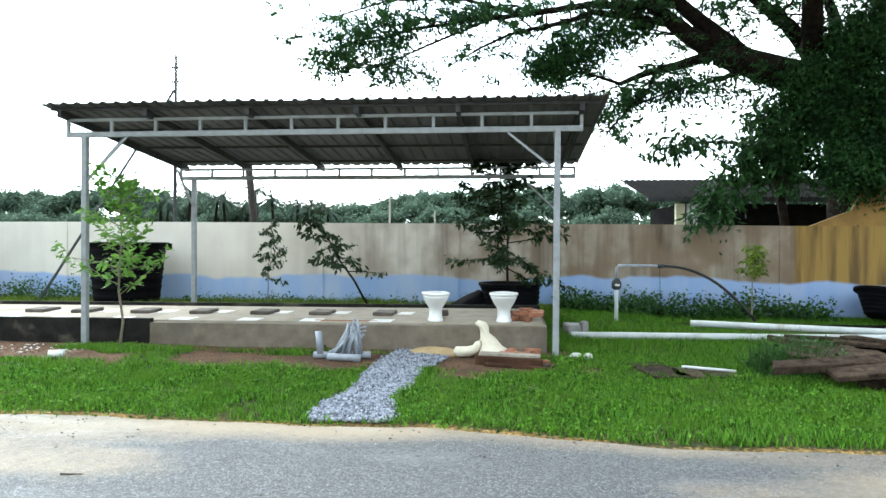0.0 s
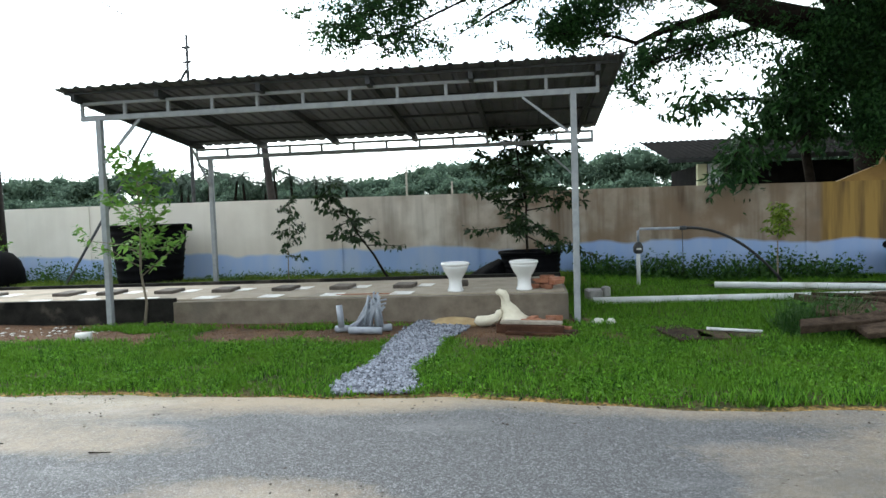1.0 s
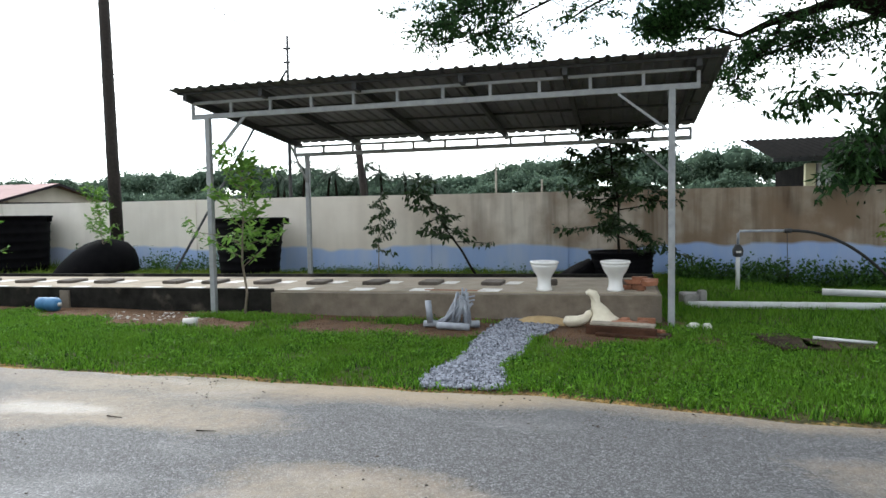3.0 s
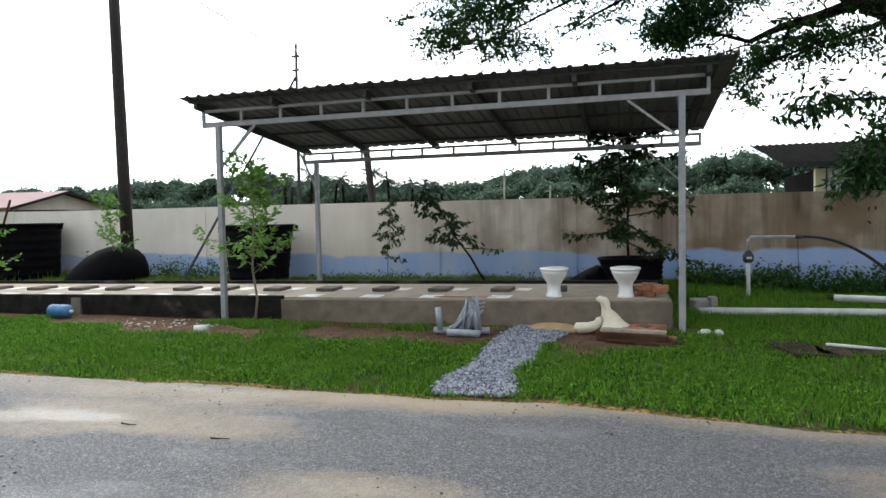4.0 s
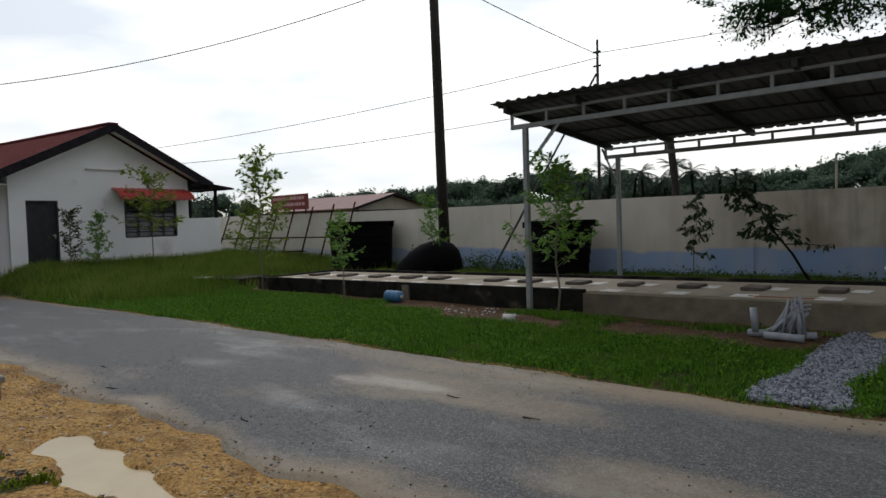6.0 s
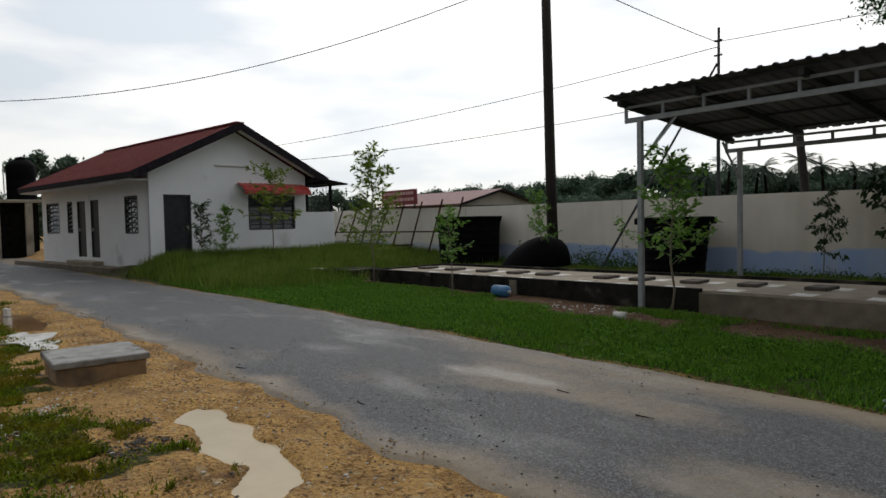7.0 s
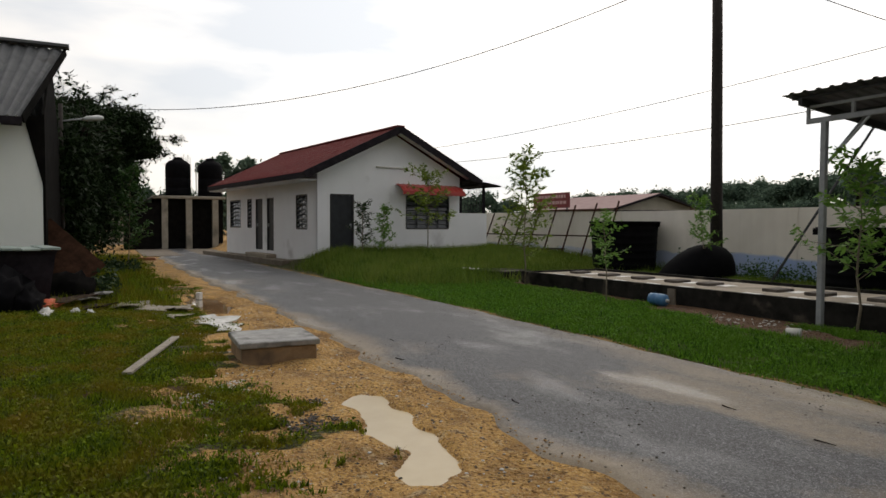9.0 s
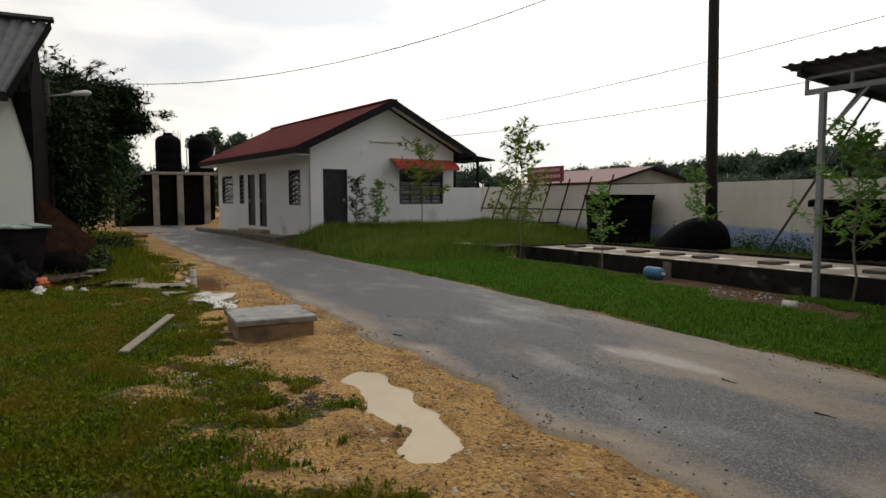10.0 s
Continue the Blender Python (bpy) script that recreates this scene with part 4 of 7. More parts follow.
def twigs(bm, a, b, r0, r1, rng, bend=0.12, k=3, seg=5):
    """A tapered, slightly crooked branch; returns its points."""
    a, b = Vector(a), Vector(b)
    L = (b - a).length
    pts = [a.lerp(b, i / k) + (Vector((rng.gauss(0, 1), rng.gauss(0, 1), rng.gauss(0, 0.6))) * L * bend / k if 0 < i < k else Vector()) for i in range(k + 1)]
    tube(bm, pts, [r0 + (r1 - r0) * i / k for i in range(k + 1)], seg)
    return pts


def sapling(x, y, h, label, mat, seed, leaf=0.11, lean=(0.0, 0.0), n_branch=14, start=0.3, reach=0.42, per=26, name="sapling", stem=0.02, stem_mat=None, droop=0.25, z=None, rise=(0.25, 0.9)):
    """A young tree: thin stem, side branches and pinnate leaves."""
    rng, rnd = random.Random(seed), np.random.RandomState(seed)
    t = thing(name, label, "young tree", x, y, float(land(x, y)) - 0.02 if z is None else z)
    bm = bmesh.new()
    stem_pts = twigs(bm, (0, 0, 0), (lean[0], lean[1], h), stem, stem * 0.3, rng, 0.08, 6, 7)
    part("stem", bm, stem_mat or M_STEM, t, smooth=True)
    n_branch, per = int(n_branch * 1.4), int(per * 2.1)
    P, D = [], []
    for i in range(n_branch):
        bm = bmesh.new()
        f = start + (1 - start) * (i + rng.random()) / n_branch
        j = min(int(f * 6), 5)
        o = stem_pts[j].lerp(stem_pts[j + 1], f * 6 - j)
        a = i * 2.4 + rng.uniform(-0.4, 0.4)
        L = h * reach * (1.15 - 0.75 * f) * rng.uniform(0.6, 1.1)
        tip = o + Vector((math.cos(a) * L, math.sin(a) * L, L * rng.uniform(*rise)))
        pts = twigs(bm, o, tip, stem * 0.4, stem * 0.12, rng, 0.25, 3, 4)
        part("branch", bm, stem_mat or M_STEM, t)
        for k in range(per):
            g = (k + 0.5) / per
            if g < 0.15:
                continue
            q = pts[min(int(g * 3), 2)].lerp(pts[min(int(g * 3) + 1, 3)], g * 3 - int(g * 3))
            s = 1 if k % 2 else -1
            P.append(q)
            D.append(((tip - o).normalized() * 0.5 + Vector((-math.sin(a) * s, math.cos(a) * s, 0))))
    for k in range(per):
        P.append(stem_pts[-1] - Vector((0, 0, 0.25 * rng.random())))
        D.append(Vector((math.cos(k * 2.4), math.sin(k * 2.4), 0.5)))
    V, F = leaves_at(rnd, np.array([tuple(p) for p in P]), leaf * 0.86, 0.03, droop, 0.4, np.array([tuple(d) for d in D]))
    crown = arrays("crown", V, F, mat)
    crown.parent = t
    return t


def crown_tree(name, label, origin, limbs, seed, bark, leaf_mat, leaf=0.16, per=16, sub=(1.4, 2.8), twig=(0.5, 1.1), flat=0.35, step=0.55, droop=0.25, spread=0.16, extra=(), girth=0.75, slim=0.45, unseen_cover=()):
    """A large tree: trunk and limbs as given polylines of (x, y, z, radius); smaller branches and leaf sprays grow from the limbs."""
    rng, rnd = random.Random(seed), np.random.RandomState(seed)
    t = thing(name, label, "tree", *origin)
    trunk, wood, P, D = bmesh.new(), bmesh.new(), [], []
    O = Vector(origin)
    for li, (poly, leafy) in enumerate(limbs):
        pts = [Vector(q[:3]) - O for q in poly]
        tube(trunk, pts, [q[3] * girth for q in poly], 10)
        if not leafy:
            continue
        for a, b, ra in zip(pts, pts[1:], [q[3] for q in poly]):
            L = (b - a).length
            for k in range(max(1, int(L / step))):
                o = a.lerp(b, (k + rng.random()) / max(1, int(L / step)))
                d = (b - a).normalized() * 0.6 + Vector((rng.gauss(0, 0.8), rng.gauss(0, 0.8), rng.gauss(0.1, flat)))
                l1 = rng.uniform(*sub) * leafy
                tip = o + d.normalized() * l1
                r1 = min(ra * 0.35, 0.03)
                bp = twigs(wood, o, tip, r1, 0.007, rng, 0.3, 4, 5)
                for m in range(max(3, int(l1 / 0.28))):
                    g = 0.2 + 0.8 * (m + rng.random()) / max(3, int(l1 / 0.28))
                    g = min(g, 0.999)
                    c = bp[int(g * 4)].lerp(bp[int(g * 4) + 1], g * 4 - int(g * 4))
                    d2 = d.normalized() * 0.5 + Vector((rng.gauss(0, 0.8), rng.gauss(0, 0.8), rng.gauss(0.0, flat)))
                    e = c + d2.normalized() * rng.uniform(*twig)
                    tube(wood, [c, e], [0.005, 0.003], 3, False)
                    f2 = (e - c).normalized()
                    side = f2.cross(Vector((rng.gauss(0, 0.35), rng.gauss(0, 0.35), 1))).normalized()
                    for s in range(per):
                        P.append(c.lerp(e, 0.15 + 0.85 * (s + rng.random()) / per))
                        D.append(f2 * 0.6 + side * (1 if s % 2 else -1))
    # leaf layer out of view, there only to cut the skylight below it
    for cx, cy, cz, rx, ry, rz, n in unseen_cover:
        q = rnd.normal(size=(n, 3))
        q = q / np.linalg.norm(q, axis=1)[:, None] * (rnd.rand(n, 1) ** 0.45) * np.array((rx, ry, rz)) + np.array((cx, cy, cz)) - np.array(origin)
        V, F = leaves_at(rnd, q, 0.24, 0.1, 0.1, 0.5)
        upper = arrays("unseen_shading_crown", V, F, leaf_mat)
        upper.parent = t
    for cx, cy, cz, rx, ry, rz, n in extra:
        q = rnd.normal(size=(n // 8, 3))
        q = q / np.linalg.norm(q, axis=1)[:, None] * (rnd.rand(n // 8, 1) ** 0.45) * np.array((rx, ry, rz)) + np.array((cx, cy, cz)) - np.array(origin)
        q = np.repeat(q, 8, 0) + rnd.normal(size=(len(q) * 8, 3)) * 0.17
        P += [tuple(v) for v in q]
        D += [tuple(v) for v in rnd.normal(size=(len(q), 3))]
    part("trunk", trunk, bark, t, smooth=True)
    tagged(part("twigwork", wood, bark, t), kind="stuff")
    V, F = leaves_at(rnd, np.array([tuple(p) for p in P]), leaf, spread, droop, slim, np.array([tuple(d) for d in D]))
    crown = arrays("crown", V, F, leaf_mat)
    crown.parent = t
    return t


def build_grass():
    rnd = np.random.RandomState(11)
    def free(x, y):
        s, n = road_edges(x)
        plat = (x > -8.05) * (x < 6.55) * (y > 0.2) * (y < 2.7)
        road = (y > s - 0.02) * (y < n + 0.06)
        gc, gw = gravel_line(y)
        gravel = smooth01(1.15, 0.95, abs(x - gc) / gw) * (y > -3.42) * (y < 0.3)
        box_ = (x > -1.85) * (x < -0.85) * (y > -8.0) * (y < -7.0)
        return (1 - plat) * (1 - road) * (1 - box_) * (1 - gravel) * (1 - np.minimum(1, 3 * puddled(x, y)))
    def turf(x, y):
        return np.clip(1.0 - 1.15 * sandy(x, y) - 1.05 * earthy(x, y), 0, 1) * free(x, y)
    edge = lambda x, y: turf(x, y) * (0.2 + 0.8 * smooth01(0.3, 0.6, 0.5 * patchy(x, y, 0.5, 4) + 0.5 * patchy(x, y, 0.14, 44)))
    blades("verge_grass", rnd, (-12, 14, -3.7, 0.3), 420000, 0.03, 0.08, 0.014, M_GRASS, "short bright green grass of the road verge", edge)
    blades("yard_grass", rnd, (6.5, 15, 0.2, 5.4), 75000, 0.04, 0.11, 0.014, M_GRASS, "green grass beside the platform", turf)
    blades("house_grass", rnd, (-18.5, -7.6, -3.8, 5.4), 140000, 0.12, 0.36, 0.02, M_GRASS_TALL, "tall uncut yellowish grass in front of the house",
           lambda x, y: turf(x, y) * smooth01(-7.8, -10.5, x + 0.5 * np.sin(y)) * smooth01(-3.9, -3.0, y) * ((x > -15.1) | (y > 3.0)))
    blades("wall_foot_grass", rnd, (-16, 7, 2.7, 5.4), 90000, 0.04, 0.15, 0.014, M_GRASS_TALL, "rank grass along the foot of the boundary wall",
           lambda x, y: turf(x, y) * (0.15 + 0.85 * smooth01(0.35, 0.6, patchy(x, y, 0.8, 6))))
    lawn = lambda x, y: turf(x, y) * (0.1 + 0.9 * smooth01(0.34, 0.58, 0.55 * patchy(x, y, 0.6, 9) + 0.45 * patchy(x, y, 0.15, 10)))
    blades("lawn_grass", rnd, (-14, 14, -14, -6.6), 380000, 0.025, 0.065, 0.018, M_GRASS_LAWN, "patchy damp lawn south of the lane", lawn)
    blades("near_lawn_grass", rnd, (-7.5, 4.5, -11, -7.0), 420000, 0.02, 0.062, 0.017, M_GRASS_LAWN, "short dense lawn grass beside the sandy shoulder", lambda x, y: lawn(x, y) * smooth01(4.5, 3.3, x) * smooth01(-11.0, -9.6, y))
    blades("lane_side_grass", rnd, (-26, -6, -11.5, -6.9), 70000, 0.06, 0.25, 0.016, M_GRASS_LAWN, "rough grass along the lane",
           lambda x, y: turf(x, y) * smooth01(0.4, 0.6, patchy(x, y, 1.5, 12)) * smooth01(-7.4, -8.2, y))


def weed_bed(x0, x1, y0, y1, n, size, h, seed, label, mat=None):
    rnd = np.random.RandomState(seed)
    c = np.stack([rnd.uniform(x0, x1, n), rnd.uniform(y0, y1, n)], -1)
    hh = h * rnd.uniform(0.3, 1.0, n) * (0.4 + patchy(c[:, 0], c[:, 1], 0.7, seed))
    k = 12
    P = np.repeat(np.column_stack([c, land(c[:, 0], c[:, 1])]), k, 0)
    P[:, 2] += np.repeat(hh, k) * rnd.rand(n * k)
    V, F = leaves_at(rnd, P, size, 0.05, 0.1, 0.7)
    return tagged(arrays("weeds", V, F, mat or M_WEED), label, "weeds", kind="stuff")


# dark opaque cores: the crowns' inner shade is put into this colour
M_WOOD_CORE = material("shade_toned_far_cores", (0.03, 0.05, 0.036), (0.07, 0.105, 0.072), 0.9, 0.95, 0, 0.6, 3.0, spec=0.05)


def build_woods():
    """Far belt of trees behind the boundary wall and beyond the house: lobed crowns, each lobe a solid heart, its shade
    painted dark, in a coat of leaves.
    """
    rnd = np.random.RandomState(3)
    bm = bmesh.new()
    bmesh.ops.create_icosphere(bm, subdivisions=2, radius=1.0)
    ball_v = np.array([tuple(v.co) for v in bm.verts])
    ball_f = np.array([[v.index for v in f.verts] for f in bm.faces])
    bm.free()
    P, cores = [], []

    def lobe(c, r, n):
        q = rnd.normal(size=(n, 3))
        q /= np.linalg.norm(q, axis=1)[:, None]
        lump = 1 + 0.22 * np.sin(q @ rnd.normal(size=3) * 4 + 1) + 0.12 * np.sin(q @ rnd.normal(size=3) * 9)
        P.append(c + q * (r * lump * rnd.uniform(0.82, 1.06, n))[:, None] * np.array((1, 1, 0.8)))
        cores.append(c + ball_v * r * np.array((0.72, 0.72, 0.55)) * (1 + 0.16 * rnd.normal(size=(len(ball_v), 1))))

    def tree(cx, cy, top, r, lobes=5, n=210):
        for k in range(lobes):
            a, rr = k * 2.4 + rnd.uniform(0, 1), r * rnd.uniform(0.42, 0.68)
            c = np.array((cx + math.cos(a) * r * 0.55, cy + math.sin(a) * r * 0.4, top - rr * 0.8 - (0.0 if k == 0 else rnd.uniform(0.1, 0.9) * r * 0.8)))
            lobe(c, rr, n)

    skyline = [-100, -62, -59, -56, -53, -50, -46, -42, -39, -37, -33, -28, -20, -14, -10, -7, -4, -2, 0, 12, 25, 75]
    height = [6.2, 6.6, 7.1, 8.0, 6.5, 6.6, 8.2, 8.1, 7.9, 6.6, 6.7, 5.5, 5.4, 5.3, 5.8, 7.3, 7.4, 6.8, 7.4, 7.4, 8.0, 7.0]
    for x in np.arange(-98, 76, 1.35):
        x = x + rnd.uniform(-0.6, 0.6)
        h = float(np.interp(x, skyline, height))
        tree(x, rnd.uniform(66, 74), (h + 0.5) * rnd.uniform(0.9, 1.08), rnd.uniform(1.6, 3.0))
    for x in np.arange(-98, 76, 1.1):
        tree(x + rnd.uniform(-0.5, 0.5), rnd.uniform(60, 66), rnd.uniform(3.4, 5.2), rnd.uniform(1.4, 2.3), 4, 170)
    for i in range(44):
        tree(-62 + rnd.uniform(-6, 6), -24 + 60 * i / 44, 4.6 + rnd.uniform(-0.8, 1.2), rnd.uniform(1.6, 2.6), 4, 220)
    for x, y, top, r in ((-60, 0.9, 8.0, 1.1), (-60, -0.6, 7.4, 0.9), (-61, 2.2, 7.0, 0.9), (-61, 3.6, 7.8, 0.9), (-61, 4.6, 7.3, 1.0)):
        tree(x, y, top, r, 5, 120)
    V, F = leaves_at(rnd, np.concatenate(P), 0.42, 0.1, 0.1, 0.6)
    tagged(arrays("far_woods", V, F, M_WOODS), "belt of distant trees beyond the wall, haze tinted into the green", "woods", kind="stuff")
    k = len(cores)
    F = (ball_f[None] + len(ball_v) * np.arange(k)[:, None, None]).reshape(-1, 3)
    tagged(arrays("far_crown_cores", np.concatenate(cores), F, M_WOOD_CORE), "solid dark cores filling the distant crowns, inner shade in their colour", "woods", kind="stuff")


def palm(x, y, h, seed):
    rng = random.Random(seed)
    t = thing("palm_tree", "tall slender coconut palm far behind the wall", "palm", x, y, 0, group="far palms")
    bm = bmesh.new()
    lx = rng.uniform(-0.6, 0.6)
    tube(bm, [(0, 0, 0), (lx * 0.3, 0, h * 0.5), (lx, 0, h)], [0.22, 0.16, 0.12], 6)
    part("trunk", bm, M_BARK, t)
    bm = bmesh.new()
    for k in range(26):
        a = k * 2.4 + rng.uniform(-0.2, 0.2)
        up = rng.uniform(-0.45, 1.1)
        L = rng.uniform(1.5, 2.1)
        pts = []
        for i in range(7):
            f = i / 6
            pts.append(Vector((lx + math.cos(a) * L * f, math.sin(a) * L * f, h + L * (up * f - 0.6 * f * f))))
        for i in range(6):
            d = (pts[i + 1] - pts[i])
            s = Vector((-math.sin(a), math.cos(a), 0))
            for sd in (1, -1):
                for g in (0.0, 0.5):
                    o = pts[i] + d * g
                    w = 0.3 * math.sin(math.pi * (0.15 + 0.8 * (i + g) / 6))
                    q = [bm.verts.new(v) for v in (o, o + d * 0.5, o + d * 0.7 + s * sd * w + Vector((0, 0, -w * 0.55)))]
                    bm.faces.new(q)
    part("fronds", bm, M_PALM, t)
    return t


build_grass()
build_woods()
for i, (x, h) in enumerate(((-28.2, 6.7), (-24.3, 6.2), (-26.3, 5.8), (-20.4, 6.5), (-19.0, 6.0), (-16.9, 5.4), (-15.0, 5.0), (-34.9, 6.4), (-22.4, 5.2), (-30.4, 5.6), (-31.8, 5.9), (-13.4, 4.8))):
    palm(x, 58.5 + (i % 3), h, i)

# rain tree at the east end, its limbs reaching over the wall
crown_tree("rain_tree", "huge spreading rain tree with dark limbs behind the wall", (13.6, 7.2, 0), [
    ([(13.9, 7.2, -0.2, 0.85), (13.8, 7.1, 2.0, 0.72), (13.6, 6.9, 3.8, 0.66), (13.2, 6.7, 4.8, 0.62)], 0),
    ([(13.3, 6.7, 4.7, 0.55), (12.36, 6.5, 5.15, 0.46), (11.4, 6.5, 5.45, 0.4), (10.55, 6.5, 5.74, 0.33)], 0),
    ([(10.55, 6.5, 5.74, 0.3), (9.88, 6.5, 6.19, 0.24), (9.19, 6.5, 6.78, 0.2), (8.5, 6.5, 7.5, 0.14), (7.4, 6.6, 8.2, 0.08)], 0.9),
    ([(11.2, 6.6, 5.6, 0.28), (10.91, 6.6, 5.9, 0.25), (10.3, 6.6, 6.4, 0.22), (9.62, 6.6, 7.0, 0.18), (8.6, 6.8, 7.9, 0.1), (7.2, 7.0, 8.6, 0.05)], 0.8),
    ([(10.5, 6.4, 5.7, 0.17), (9.58, 6.4, 5.44, 0.12), (8.96, 6.4, 5.3, 0.1), (8.4, 6.4, 5.08, 0.06), (7.7, 6.3, 5.3, 0.035), (7.0, 6.2, 5.35, 0.02)], 0.5),
    ([(13.0, 6.8, 5.2, 0.3), (12.59, 6.7, 5.76, 0.25), (12.11, 6.6, 6.33, 0.2), (11.44, 6.6, 6.9, 0.15), (10.6, 6.6, 7.6, 0.08)], 0.8),
    ([(9.6, 6.5, 6.4, 0.12), (8.7, 6.5, 6.6, 0.1), (7.82, 6.5, 6.73, 0.085), (7.19, 6.5, 6.52, 0.07), (6.43, 6.5, 6.38, 0.055), (5.92, 6.5, 6.27, 0.045), (5.27, 6.5, 5.98, 0.035), (4.49, 6.5, 5.54, 0.02)], 0.6),
    ([(7.82, 6.5, 6.73, 0.06), (7.58, 6.4, 6.38, 0.045), (7.2, 6.3, 5.95, 0.03), (6.8, 6.2, 5.6, 0.015)], 0.6),
    ([(9.0, 6.6, 6.85, 0.13), (7.8, 6.7, 6.98, 0.1), (6.3, 6.8, 6.82, 0.08), (5.0, 6.9, 6.75, 0.06), (3.6, 7.0, 6.6, 0.04), (2.2, 7.0, 6.2, 0.02)], 0.75),
    ([(6.3, 6.8, 6.82, 0.06), (4.8, 7.0, 7.3, 0.045), (3.0, 7.2, 7.4, 0.035), (1.4, 7.3, 7.0, 0.02)], 0.75),
    ([(5.6, 6.8, 6.78, 0.05), (4.2, 6.7, 6.2, 0.035), (3.0, 6.7, 5.7, 0.025), (2.0, 6.7, 5.4, 0.015)], 0.6),
    ([(3.6, 7.0, 6.6, 0.035), (2.3, 6.8, 6.3, 0.025), (1.3, 6.7, 5.8, 0.015)], 0.55),
    ([(13.4, 6.9, 4.9, 0.3), (14.2, 6.8, 6.4, 0.24), (15.2, 6.6, 7.6, 0.16), (16.5, 6.4, 8.2, 0.1)], 1.0),
    ([(13.3, 6.9, 5.2, 0.25), (13.3, 7.1, 6.6, 0.16), (12.9, 7.2, 8.0, 0.1), (12.0, 7.6, 9.2, 0.06)], 1.0),
    ([(13.5, 6.9, 3.9, 0.25), (14.2, 6.0, 4.6, 0.18), (14.9, 5.4, 4.9, 0.1), (15.8, 5.0, 5.0, 0.05)], 0.9),
    ([(9.2, 6.4, 5.35, 0.06), (9.0, 6.2, 4.9, 0.045), (8.5, 6.0, 4.4, 0.03), (8.0, 5.9, 3.8, 0.015)], 0.4),
    ([(11.0, 6.4, 5.3, 0.08), (10.2, 6.2, 5.0, 0.05), (9.4, 6.0, 4.8, 0.03), (8.7, 5.9, 4.5, 0.015)], 0.45),
    # overhead limbs out of view, added to shade the yard and the lane
    ([(12.6, 6.6, 5.0, 0.3), (11.9, 5.0, 7.6, 0.22), (11.2, 2.6, 9.6, 0.16), (10.4, -0.5, 10.6, 0.1), (9.8, -3.0, 10.9, 0.04)], 1.2),
    ([(11.9, 5.0, 7.6, 0.18), (9.4, 4.2, 9.6, 0.13), (7.2, 3.0, 10.4, 0.08), (5.4, 1.8, 10.6, 0.04)], 1.2),
    ([(12.2, 5.8, 6.6, 0.2), (13.8, 3.6, 8.8, 0.15), (14.8, 0.8, 10.2, 0.1), (15.4, -2.0, 10.6, 0.04)], 1.2),
], 4, M_BARK, M_LEAF_BIG, 0.1, 44, sub=(1.0, 2.3), twig=(0.3, 0.75), flat=0.3, step=0.19, spread=0.035, slim=0.45, girth=0.8,
    # unseen canopy above the camera's view that dims the east side
    unseen_cover=((10.5, 0.5, 11.2, 8.0, 6.5, 1.0, 46000),),
    extra=((7.4, 6.3, 5.75, 0.9, 0.5, 0.4, 3500), (6.9, 6.3, 5.4, 0.6, 0.4, 0.25, 2600), (8.2, 6.1, 4.3, 0.55, 0.4, 0.4, 1200), (9.2, 6.2, 4.8, 0.9, 0.5, 0.35, 1300), (10.4, 6.2, 4.9, 0.9, 0.5, 0.35, 1500), (8.4, 6.4, 6.2, 0.9, 0.5, 0.3, 3000), (2.6, 6.8, 6.4, 1.3, 0.6, 0.6, 2600), (1.6, 6.9, 5.8, 0.7, 0.5, 0.35, 1400), (3.4, 6.8, 5.6, 0.9, 0.5, 0.3, 1400), (12.1, 6.0, 4.3, 0.6, 0.5, 0.9, 8000), (12.3, 5.9, 5.0, 0.6, 0.4, 0.4, 4000), (11.9, 5.9, 3.3, 0.5, 0.4, 0.45, 2600), (13.0, 5.3, 3.0, 0.9, 0.4, 0.55, 8000), (14.4, 5.2, 3.6, 1.0, 0.4, 0.6, 9000), (14.0, 5.9, 3.9, 1.3, 0.9, 1.2, 26000), (14.9, 5.5, 4.6, 1.6, 1.0, 1.3, 34000), (13.4, 6.1, 5.6, 1.0, 0.7, 0.7, 9000), (14.2, 6.2, 6.6, 1.3, 0.8, 0.8, 9000), (12.9, 5.9, 4.2, 0.7, 0.5, 0.7, 8000)))

